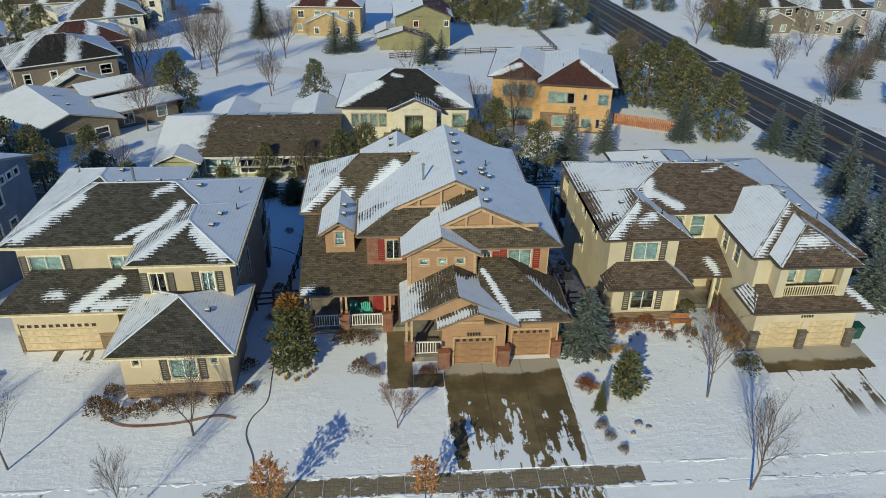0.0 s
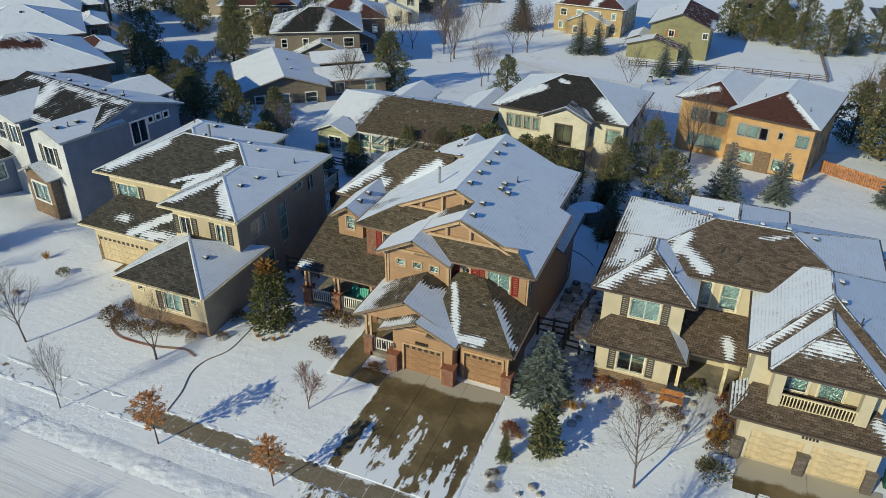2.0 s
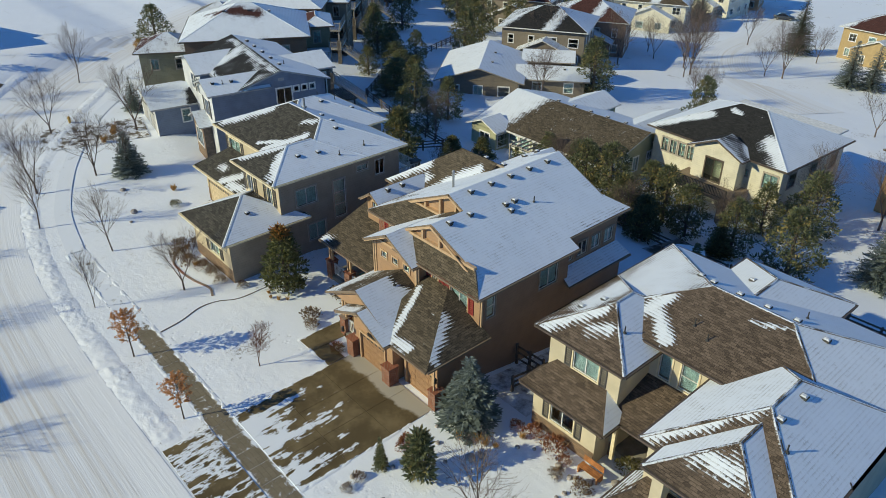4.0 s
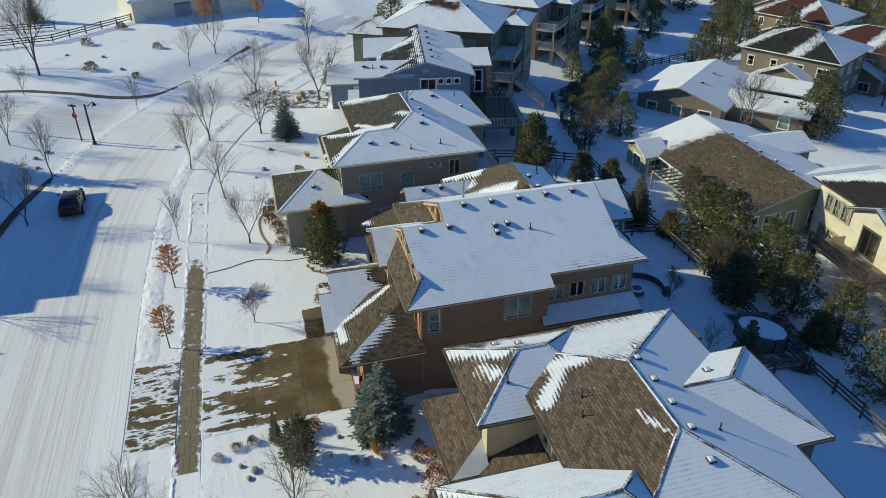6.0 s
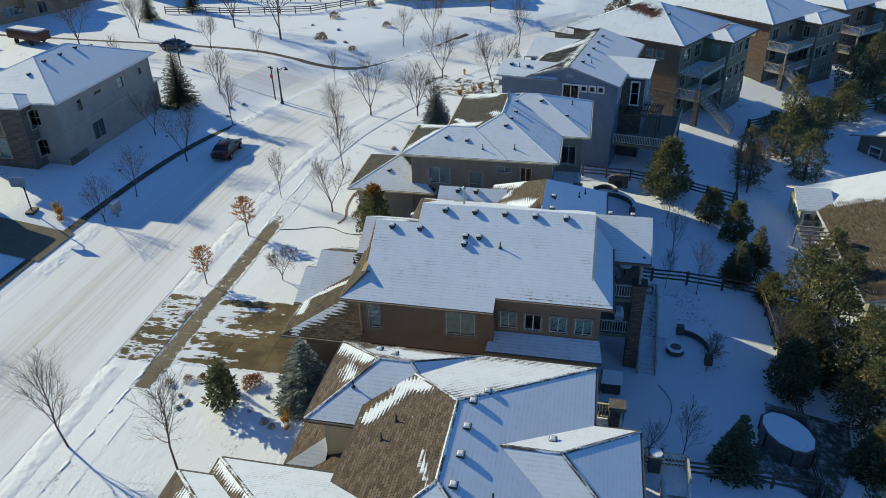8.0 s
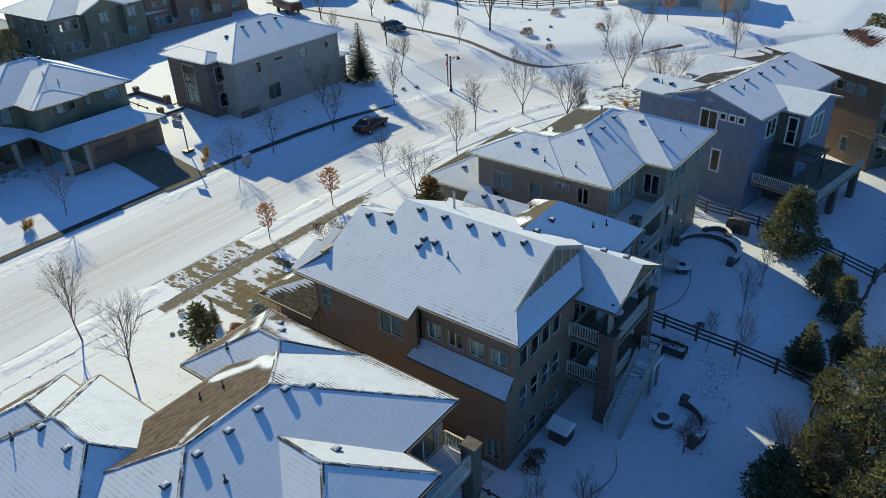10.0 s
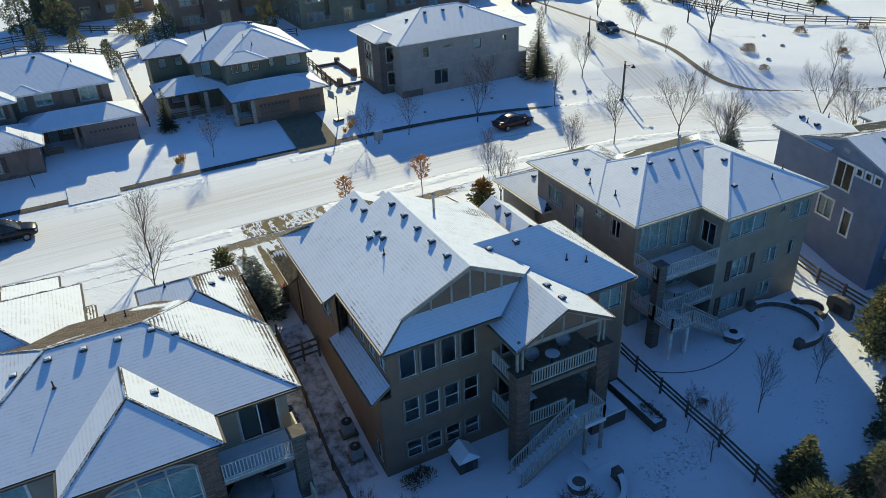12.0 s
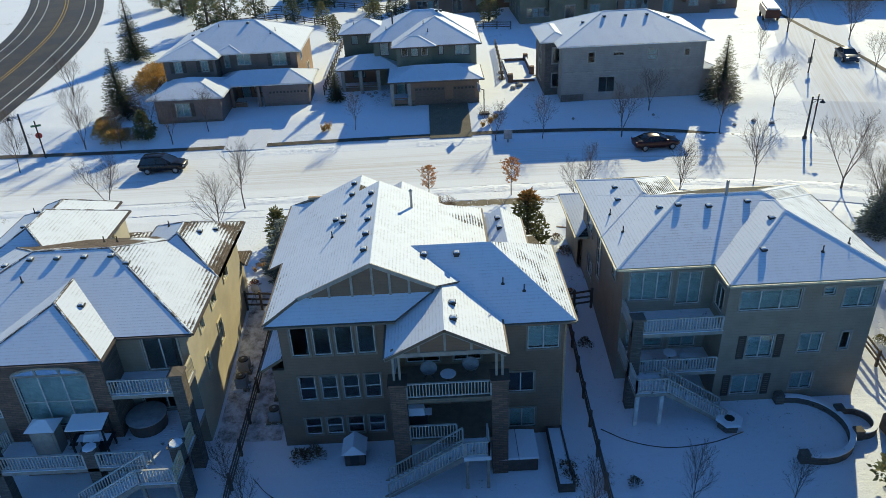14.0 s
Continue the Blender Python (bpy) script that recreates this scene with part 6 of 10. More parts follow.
        part("snow_cap", Shape().lathe([(0.36, 1.2), (0.34, 1.26), (0.1, 1.29)], 8, (x, 57.15)), M_SNOW, H)
    for i in range(14):
        x, z = 16.4 + 4.0 * (i + 0.5) / 14, 0.05 - 2.5 * (i + 1) / 15
        part("stair_tread", Shape().box(x - 0.15, x + 0.15, 57.6, 58.7, z - 0.05, z), M_SNOWDECK, H)
    for y in (57.6, 58.7):
        part("stringer", Shape().beam((16.4, y, -0.1), (20.5, y, -2.6), 0.05, 0.26), M_TTRIM, H)
        railing(H, (16.4, y), (20.4, y), (0.05, -2.5), mat=M_WTRIM)
    deck_floor(H, 14.5, 16.4, 57.45, 58.8, 0.05)
    railing(H, (14.6, 58.75), (16.4, 58.75), 0.05, mat=M_LTRIM)
    railing(H, (14.55, 57.5), (14.55, 58.7), 0.05, mat=M_CTRIM)
    for x in (14.65, 16.3):
        part("post", Shape().box(x - 0.08, x + 0.08, 58.6, 58.76, -2.8, -0.2), M_TTRIM, H)
    roof_vents(H, [(19.6 + 1.55 * i, 48.5, 7.8) for i in range(5)] + [(27.0, 43.6, 7.3), (27.0, 41.5, 7.3), (20.2, 52.0, 6.7), (18.6, 49.0, 7.5), (15.9, 44.0, 6.4), (15.2, 43.0, 6.2)], "low")
    roof_vents(H, [(18.3, 42.6, 6.5), (20.6, 45.3, 6.9), (21.6, 44.9, 6.8), (27.9, 40.5, 6.9), (24.2, 50.0, 7.0)], "pipe")
    return H


cream_house_east()

# ---- the other houses: hipped and gabled blocks with storeys of windows ----
def block(H, x0, x1, y0, y1, zb, ze, mat, S, T, roofing="h", slope=0.42, over=0.55, rows=((0.9, 1.4),), per=3.4, shut=None, trim=None, turn=0.0, snow={}, drifts=(), low=None, low_z=0.0, skip="", doors=(), drop=0.0):
    """One block of a house in the house's own metres, standing from zb to its eave ze. rows: (sill, height) of each storey's windows."""
    trim = trim or M_WTRIM
    foot = [(x0, y0), (x1, y0), (x1, y1), (x0, y1)]
    for i, side in enumerate("senw"):
        if side in skip:
            continue
        p, q = foot[i], foot[(i + 1) % 4]
        L = math.dist(p, q)
        holes = [d[1:] for d in doors if d[0] == side]
        n = max(1, int(L / per))
        for sill, hh in rows:
            for k in range(n):
                u = L * (k + 0.5) / n + random.uniform(-0.25, 0.25)
                w = random.choice((0.9, 1.3, 1.6))
                r = (u - w / 2, u + w / 2, zb + sill, zb + sill + hh)
                if all(r[1] < o[0] - o[2] / 2 - 0.2 or r[0] > o[0] + o[2] / 2 + 0.2 or r[2] > o[1] + o[3] + 0.2 or r[3] < o[1] - 0.2 for o in holes):
                    holes.append((u, zb + sill, w, hh, "s" if shut and side in "sn" else random.choice(((2, 1), (2, 2), (1, 2)))))
        wall(H, p, q, zb - 1.2 - drop, ze, mat, holes, trim=trim, shut=shut, low=low, low_z=low_z, blind=0.25, plainly=True)
    X0, X1, Y0, Y1 = x0 - over, x1 + over, y0 - over, y1 + over
    if roofing == "h":
        hip_roof(H, X0, X1, Y0, Y1, ze, slope, S, T, snow, drifts, turn, cap_snow=0.75)
    elif roofing == "x":
        ym = (Y0 + Y1) / 2
        zr = ze + slope * (Y1 - Y0) / 2
        gable_roof(H, (X0, ym, zr), (X1, ym, zr), (Y1 - Y0) / 2, (Y1 - Y0) / 2, zr - ze, zr - ze, S, T, (snow.get("n"), snow.get("s")), drifts, turn)
        for x, t in ((x0, 0.2), (x1 - 0.2, 0.2)):
            gable_wall(H, [(x, y0, ze - 0.05), (x, y1, ze - 0.05), (x, ym, zr - 0.25)], mat, t, (1, 0, 0))
    elif roofing == "y":
        xm = (X0 + X1) / 2
        zr = ze + slope * (X1 - X0) / 2
        gable_roof(H, (xm, Y0, zr), (xm, Y1, zr), (X1 - X0) / 2, (X1 - X0) / 2, zr - ze, zr - ze, S, T, (snow.get("w"), snow.get("e")), drifts, turn)
        for y in (y0, y1 - 0.2):
            gable_wall(H, [(x0, y, ze - 0.05), (x1, y, ze - 0.05), (xm, y, zr - 0.25)], mat, 0.2)
    return H


def home(at, rz, label):
    H = thing("house", at, label, "house", rz=rz if rz else 0.0001)
    return H, radians(rz)


TWO = ((0.9, 1.4), (3.7, 1.4))

# blue house further west, turned with the bend: a long low gable with two front wings, a rear wing and a garage
def blue_house():
    H, t = home((-29.2, 50.3, -2.4), -10.2, "blue sided house with pale gable fronts and snowy roofs")
    foot = [(0.2, -7.0), (0.2, 4.6), (-15.0, 4.6), (-15.0, -6.1), (-7.5, -6.1), (-7.5, -4.6), (-4.3, -4.6), (-4.3, -7.0)]
    wins = {0: [(7.2, 6.4, 1.6, 2.05, (2, 1)), (8.5, 7.9, 0.55, 0.55, (1, 1)), (9.35, 7.9, 0.55, 0.55, (1, 1)), (10.2, 7.9, 0.55, 0.55, (1, 1)), (6.2, 3.6, 1.5, 1.6, (2, 1)), (8.4, 3.0, 0.8, 2.0, (1, 1))],
            1: [(3.0, 6.3, 1.8, 1.6), (12.5, 6.3, 1.6, 1.5)], 2: [(3.0, 6.3, 1.2, 1.5), (7.5, 6.3, 1.2, 1.5)],
            3: [(4.2, 6.4, 1.1, 1.7, (1, 2)), (6.2, 6.4, 1.1, 1.7, "s")], 7: [(2.2, 6.2, 1.4, 1.7, "s")]}
    for i, (p, q) in enumerate(zip(foot, foot[1:] + foot[:1])):
        wall(H, p, q, -1.8, 8.75, M_PALE if i in (3, 7) else M_BLUE, wins.get(i, ()), trim=M_WTRIM, shut=M_SHUT, plainly=True, blind=0.5)
    gable_wall(H, [(-4.3, -7.0, 8.7), (0.2, -7.0, 8.7), (-2.05, -7.0, 9.62)], M_PALE)
    gable_wall(H, [(-15.0, -6.1, 8.7), (-7.5, -6.1, 8.7), (-11.3, -6.1, 9.7)], M_PALE)
    for x in (0.0, -15.0):
        gable_wall(H, [(x, -4.6, 8.7), (x, 4.6, 8.7), (x, 0.0, 10.1)], M_BLUE, 0.2, (1, 0, 0))
    part("attic_vent", Shape().box(0.19, 0.24, -0.3, 0.3, 9.2, 9.5), M_GTRIM, H)
    gable_roof(H, (-15.5, 0, 10.35), (0.55, 0, 10.35), 5.05, 5.05, 1.55, 1.55, S_BLACK, M_GTRIM, (1.2, 0.16),
               [((-14.0, -0.5), (0.4, -0.5), 0.45, 0.75), ((-9.8, -1.2), (-9.0, -3.4), 1.1, 1.0), ((-0.3, -1.4), (0.2, -4.4), 0.5, 0.7), ((-8.2, -4.8), (-4.6, -4.9), 0.35, 0.9), ((-6.0, -0.9), (-2.4, -1.3), 0.6, 0.55)], t)
    gable_roof(H, (-2.05, -7.45, 9.9), (-2.05, -1.2, 9.9), 2.65, 2.65, 0.97, 0.97, S_BLACK, M_GTRIM, (1.1, 1.2), turn=t)
    gable_roof(H, (-11.3, -6.6, 9.93), (-11.3, -1.2, 9.93), 4.2, 4.1, 1.15, 1.13, S_BLACK, M_GTRIM, (0.35, 1.15), [((-14.5, -6.2), (-12.0, -5.8), 0.6, 0.9)], t)
    # rear wing with a stone face
    for p, q, m in (((-3.9, 4.6), (-3.9, 6.9), M_GSTONE), ((-3.9, 6.9), (-10.1, 6.9), M_BLUE), ((-10.1, 6.9), (-10.1, 4.6), M_BLUE)):
        wall(H, p, q, -1.8, 8.6, m, [(1.4, 5.6, 0.8, 2.4, (1, 2))] if m is M_GSTONE else [(3.0, 5.8, 2.0, 2.0)] if p[0] == -3.9 else (), trim=M_WTRIM, plainly=True)
    gable_wall(H, [(-3.9, 6.9, 8.55), (-10.1, 6.9, 8.55), (-7.0, 6.9, 9.4)], M_BLUE)
    gable_roof(H, (-7.0, 1.6, 9.62), (-7.0, 7.4, 9.62), 3.5, 3.5, 1.0, 1.0, S_BLACK, M_GTRIM, (1.2, 1.2), turn=t)
    # stone bay at the front
    wall(H, (-5.1, -7.9), (-1.6, -7.9), -1.0, 5.4, M_STONE, [(1.75, 2.9, 2.2, 1.7, (3, 1))], trim=M_WTRIM, plainly=True)
    wall(H, (-1.6, -7.9), (-1.6, -7.0), -1.0, 5.4, M_GSTONE)
    wall(H, (-5.1, -7.0), (-5.1, -7.9), -1.0, 5.4, M_GSTONE)
    gable_wall(H, [(-5.1, -7.9, 5.35), (-1.6, -7.9, 5.35), (-3.35, -7.9, 6.2)], M_STONE)
    gable_roof(H, (-3.35, -8.35, 6.45), (-3.35, -6.9, 6.45), 2.2, 2.2, 1.05, 1.05, S_BLACK, M_GTRIM, (0.5, 0.85), turn=t)
    # garage
    wall(H, (-18.4, -10.7), (-10.4, -10.7), -0.5, 5.0, M_PALE, [(2.0, 1.9, 2.6, 2.2, "g", M_LTRIM), (5.7, 1.9, 2.9, 2.2, "g", M_LTRIM)], trim=M_WTRIM)
    wall(H, (-10.4, -10.7), (-10.4, -6.0), -0.5, 5.0, M_BLUE, [(3.2, 3.0, 0.9, 1.4, (1, 2))], trim=M_WTRIM, plainly=True)
    wall(H, (-18.4, -6.0), (-18.4, -10.7), -0.5, 5.0, M_BLUE)
    wall(H, (-15.0, -6.0), (-18.4, -6.0), -0.5, 5.0, M_BLUE)
    gable_wall(H, [(-18.4, -10.7, 4.95), (-10.4, -10.7, 4.95), (-14.4, -10.7, 5.85)], M_PALE)
    gable_roof(H, (-14.4, -11.2, 6.1), (-14.4, -5.9, 6.1), 4.45, 4.45, 1.12, 1.12, S_BLACK, M_GTRIM, (1.0, 1.15), [((-10.4, -6.6), (-12.6, -6.2), 0.9, -0.9)], t)
    # pergola and deck behind
    for i in range(14):
        part("pergola_slat", Shape().box(-5.7, -1.6, 5.2 + i * 0.28, 5.3 + i * 0.28, 5.3, 5.42), M_DTRIM, H)
    for x in (-5.4, -3.6, -1.9):
        part("pergola_beam", Shape().box(x, x + 0.1, 5.1, 9.0, 5.16, 5.3), M_DTRIM, H)
    for x, y in ((-5.35, 8.7), (-1.85, 8.7), (-1.85, 5.4)):
        part("pergola_post", Shape().box(x - 0.07, x + 0.07, y - 0.07, y + 0.07, 2.5, 5.16), M_DTRIM, H)
    part("deck_floor", Shape().box(-10.0, -0.4, 6.95, 10.6, 2.4, 2.62), M_DECK, H)
    part("deck_floor", Shape().box(-3.85, -0.4, 4.65, 6.95, 2.4, 2.62), M_DECK, H)
    railing(H, (-0.45, 10.55), (-10.0, 10.55), 2.62, mat=M_LTRIM)
    railing(H, (-0.45, 4.8), (-0.45, 10.5), 2.62, mat=M_LTRIM)
    for x in (-0.8, -5.0, -9.6):
        part("column", Shape().box(x - 0.3, x + 0.3, 10.0, 10.55, -1.5, 2.4), M_GSTONE, H)
    roof_vents(H, [(-12.5 + 2.6 * i, 0.8, 10.1) for i in range(5)] + [(-1.0, -4.6, 9.5), (-1.1, -6.4, 9.5)])
    roof_vents(H, [(-2.9, 1.5, 9.9), (-0.9, -5.5, 9.4), (-3.0, -5.6, 9.5)], "pipe")


blue_house()

# more houses up the street, turned with its bend; shade of their backs is put into dark wall colours
def row_house(at, rz, rear, side, S, label, w=12.5, d=14.3, ze=8.8, bald=()):
    H, t = home(at, rz, label)
    x, y = w / 2, d / 2
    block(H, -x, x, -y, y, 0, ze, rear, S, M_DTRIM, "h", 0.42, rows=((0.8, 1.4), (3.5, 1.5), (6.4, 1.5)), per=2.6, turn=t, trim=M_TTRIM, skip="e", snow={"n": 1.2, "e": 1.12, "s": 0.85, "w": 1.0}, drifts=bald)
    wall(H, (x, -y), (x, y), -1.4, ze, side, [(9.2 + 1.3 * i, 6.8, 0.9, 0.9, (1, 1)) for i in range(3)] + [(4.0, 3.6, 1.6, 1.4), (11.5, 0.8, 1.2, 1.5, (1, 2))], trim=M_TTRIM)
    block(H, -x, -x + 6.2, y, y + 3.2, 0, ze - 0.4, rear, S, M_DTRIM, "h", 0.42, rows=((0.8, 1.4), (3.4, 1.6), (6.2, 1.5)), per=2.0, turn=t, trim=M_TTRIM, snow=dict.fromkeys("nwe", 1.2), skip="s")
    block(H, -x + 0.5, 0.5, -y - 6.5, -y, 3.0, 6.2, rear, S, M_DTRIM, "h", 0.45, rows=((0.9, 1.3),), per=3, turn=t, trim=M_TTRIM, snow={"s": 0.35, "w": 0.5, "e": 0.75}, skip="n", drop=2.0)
    part("corner_stone", Shape().box(x - 0.02, x + 0.12, y - 2.6, y + 0.1, -1.5, 3.2), M_GSTONE, H)
    for z in (5.6, 2.8):
        deck_floor(H, -x + 6.4, x, y, y + 3.0, z)
        railing(H, (x, y + 2.95), (-x + 6.4, y + 2.95), z, mat=M_TTRIM)
        railing(H, (x - 0.05, y + 0.1), (x - 0.05, y + 2.9), z, mat=M_TTRIM)
    for xx in (x - 0.3, -x + 6.7):
        part("column", Shape().box(xx - 0.3, xx + 0.3, y + 2.4, y + 2.95, -1.5, 3.9), M_GSTONE, H)
        part("post", Shape().box(xx - 0.1, xx + 0.1, y + 2.6, y + 2.8, 3.9, 5.4), M_TTRIM, H)
    for k in range(12):
        yy, z = y + 3.2 + 3.8 * (k + 0.5) / 12, 2.8 - 2.9 * (k + 1) / 13
        part("stair_tread", Shape().box(x - 1.3, x - 0.2, yy - 0.16, yy + 0.16, z - 0.05, z), M_SNOWDECK, H)
    for xx in (x - 1.3, x - 0.2):
        part("stringer", Shape().beam((xx, y + 3.0, 2.7), (xx, y + 7.1, -0.3), 0.05, 0.26), M_TTRIM, H)
        railing(H, (xx, y + 3.1), (xx, y + 7.0), (2.8, -0.2), mat=M_TTRIM)
    roof_vents(H, [(1.6, -2.5, 10.8), (1.6, 0.5, 10.8), (1.6, 3.0, 10.8)])


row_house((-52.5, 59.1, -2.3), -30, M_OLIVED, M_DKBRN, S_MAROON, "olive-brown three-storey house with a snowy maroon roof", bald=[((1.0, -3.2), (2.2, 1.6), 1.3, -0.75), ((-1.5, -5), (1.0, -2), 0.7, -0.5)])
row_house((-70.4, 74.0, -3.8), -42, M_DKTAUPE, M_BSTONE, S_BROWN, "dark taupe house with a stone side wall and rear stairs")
# golden and tan side walls: the sun on them is put into the siding colour
row_house((-84.6, 87.2, -4.8), -45, M_DKBRN, M_YELLOW, S_BROWN, "dark brown house with stacked decks, side wall coloured sunlit gold")
row_house((-100.0, 102.5, -6.0), -45, M_OLIVED, M_YELLOW, S_GREY, "olive house at the end of the row, side wall coloured sunlit gold")
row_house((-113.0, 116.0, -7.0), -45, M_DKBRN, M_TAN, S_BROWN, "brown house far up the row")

# behind: sage ranch house, grey-brown ranch house, white house, orange house
H, t = home((-14.8, 80, -4.3), 0, "sage ranch house, its brown roof half under snow")
block(H, -9.3, 9.0, -6.4, 6.6, 0, 2.9, M_SAGE, S_BROWN, M_WTRIM, "x", 0.30, 0.6, rows=((0.8, 1.6),), per=2.0, drop=0.6,
      snow={"s": lambda u, v, q: 1.25 - 1.1 * max(0, min(1, (q.x + 7.2 - 0.15 * (q.y + 7)) / 2.4)), "n": 1.2})
block(H, -9.2, -5.2, -8.2, -6.0, 0, 2.9, M_SAGE, S_BROWN, M_WTRIM, "y", 0.42, 0.45, rows=((0.8, 1.5),), per=3, snow={"w": 1.1, "e": 1.1})
block(H, -6.0, -1.5, 2.0, 9.0, 0, 3.2, M_SAGE, S_BROWN, M_WTRIM, "y", 0.42, 0.45, per=4, snow={"w": 1.1, "e": 1.1})
block(H, 3.5, 9.2, 2.0, 9.5, 0, 3.2, M_SAGE, S_BROWN, M_WTRIM, "y", 0.42, 0.45, per=4, snow={"w": 1.1, "e": 1.1})
roof_vents(H, [(-3.5 + 2.4 * i, 0.4, 4.85) for i in range(5)])
for i in range(9):
    part("pergola_slat", Shape().box(-1.6 + i * 0.75, -1.5 + i * 0.75, -9.4, -6.5, 2.75, 2.9), M_TTRIM, H)
part("pergola_beam", Shape().box(-2, 5.2, -9.3, -9.15, 2.6, 2.75), M_TTRIM, H)
for x in (-2, 5.0):
    part("pergola_post", Shape().box(x, x + 0.15, -9.3, -9.15, -1, 2.6), M_TTRIM, H)

H, t = home((-38.2, 86.6, -6.0), 40, "grey-brown ranch house under a broad snowy roof")
ALL = dict.fromkeys("snwe", 1.15)
block(H, -5.6, 5.6, 0, 14, 0, 3.1, M_DKTAUPE, S_GREY, M_TTRIM, "y", 0.31, 0.8, rows=((0.9, 1.4),), per=3.0, turn=t, snow=ALL, drop=1)
block(H, 5.6, 15, 3.0, 9, 0, 2.9, M_DKTAUPE, S_GREY, M_TTRIM, "x", 0.30, 0.7, rows=((0.9, 1.4),), per=3.4, turn=t, snow=ALL, drop=1)
block(H, 6, 13, 11, 16, 0, 3.2, M_DKTAUPE, S_GREY, M_TTRIM, "x", 0.35, 0.6, turn=t, snow=ALL)
roof_vents(H, [(1.5, 4, 4.4), (1.5, 9, 4.4), (9, 5, 3.7), (12, 5, 3.7)])

H, t = home((2.4, 86, -4.9), -3, "cream-white house with black roof, window bands and rear balcony")
block(H, -7.3, 7.2, -5.6, 6.0, 0, 6.4, M_WHITE, S_BLACK, M_DTRIM, "h", 0.42, 0.6, rows=((0.9, 1.5), (3.9, 1.5)), per=3.0, turn=t, trim=M_TTRIM, snow={"s": 0.04, "w": 1.1, "e": 1.2, "n": 1.2},
      drifts=[((-7.4, -5.9), (-3.2, -2.4), 0.55, 1.15), ((7.2, -5.6), (4.4, -3.6), 1.0, 1.1), ((-1.6, -0.9), (-0.6, -1.2), 0.3, 1.0)], drop=1, skip="s")
four = [(1.45 + 1.05 * i, z, 0.82, 1.5, (2, 2)) for i in range(4) for z in (3.9, 0.9)]
wall(H, (-7.3, -5.6), (7.2, -5.6), -2.2, 6.4, M_WHITE, four + [(10.9, 4.4, 0.4, 0.6, (1, 1)), (13.4, 3.8, 1.5, 1.6, (2, 1)), (13.2, 0.9, 1.3, 1.4, (2, 1))], trim=M_TTRIM, plainly=True, blind=1.0)
block(H, -1.5, 3.5, -7.0, -5.4, 3.2, 6.4, M_WHITE, S_BLACK, M_DTRIM, "y", 0.46, 0.5, rows=(), turn=t, trim=M_DTRIM, snow={"w": 0.15, "e": 0.35}, drifts=[((-2.1, -7.5), (1.0, -7.4), 0.35, 1.2), ((4.1, -7.5), (1.0, -7.4), 0.35, 1.2), ((3.6, -6), (2.5, -4.5), 0.6, 0.9)],
      doors=[("s", 2.4, 3.3, 1.9, 2.3, (2, 1))])
part("deck_floor", Shape().box(-2.6, 4.2, -9.6, -5.4, 2.9, 3.15), M_DECK, H)
railing(H, (-2.6, -9.55), (4.2, -9.55), 3.15, mat=M_METAL)
for x in (-2.3, 3.9):
    part("column", Shape().box(x - 0.3, x + 0.3, -9.6, -9.0, -1.5, 3.3), M_GSTONE, H)
part("roof", Shape().box(-6, 6, 2, 9, 6.2, 6.4), M_WTRIM, H)

H, t = home((22.4, 94.6, -5.4), -13, "orange house with a stone base and maroon roof")
block(H, -8.0, -1.5, -3.2, 9, 0, 6.6, M_ORANGE, S_MAROON, M_DTRIM, "h", 0.42, 0.6, rows=((0.9, 1.5), (3.9, 1.5)), per=3.4, turn=t, trim=M_TTRIM, snow={"s": 0.08, "w": 0.85, "e": 1.0, "n": 1.2}, drifts=[((-8.2, -3.6), (-4.8, -1.4), 0.5, 1.15)], drop=1, skip="s")
wall(H, (-8.0, -3.2), (-1.5, -3.2), -2.2, 6.6, M_ORANGE, [(1.9 + 1.05 * i, z, 0.95, 1.6, (1, 1)) for i in range(4) for z in (3.9, 0.8)], trim=M_TTRIM, plainly=True, blind=0.9)
block(H, -1.5, 7.4, -5.2, 9, 0, 6.6, M_ORANGE, S_MAROON, M_DTRIM, "h", 0.42, 0.6, rows=((0.9, 1.5), (3.9, 1.5)), per=3.4, turn=t, trim=M_TTRIM, snow={"s": 0.05, "w": 0.98, "e": 1.1, "n": 1.2}, drifts=[((7.6, -5.6), (3.4, -1.4), 0.4, 1.15)], drop=1, skip="s")
wall(H, (-1.5, -5.2), (7.4, -5.2), -2.2, 6.6, M_ORANGE, [(1.4, 4.0, 0.9, 1.4, (1, 1)), (2.6, 4.0, 1.3, 1.4, (1, 1)), (3.8, 4.0, 0.9, 1.4, (1, 1)), (7.9, 4.0, 1.3, 1.4, (2, 1)), (5.6, 4.5, 0.5, 0.8, (1, 1)), (2.5, 0.9, 1.6, 1.4, "s"), (6.0, 0.8, 1.2, 1.3, (2, 1)), (7.5, 0.9, 0.5, 1.2, (1, 1))], trim=M_TTRIM, shut=M_SHUT, low=M_STONE, low_z=0.4, plainly=True, blind=0.7)
part("stone_face", Shape().box(-1.45, 3.6, -5.32, -5.22, -2.0, 0.75).box(-1.45, 0.05, -5.32, -5.22, 0.75, 2.7).box(1.98, 3.6, -5.32, -5.22, 0.75, 2.7).box(0.05, 1.98, -5.32, -5.22, 2.4, 2.7), M_STONE, H)
roof_vents(H, [(1, -2, 8.0), (4.5, -2.5, 7.8), (6, -2.5, 7.8)], "pipe")

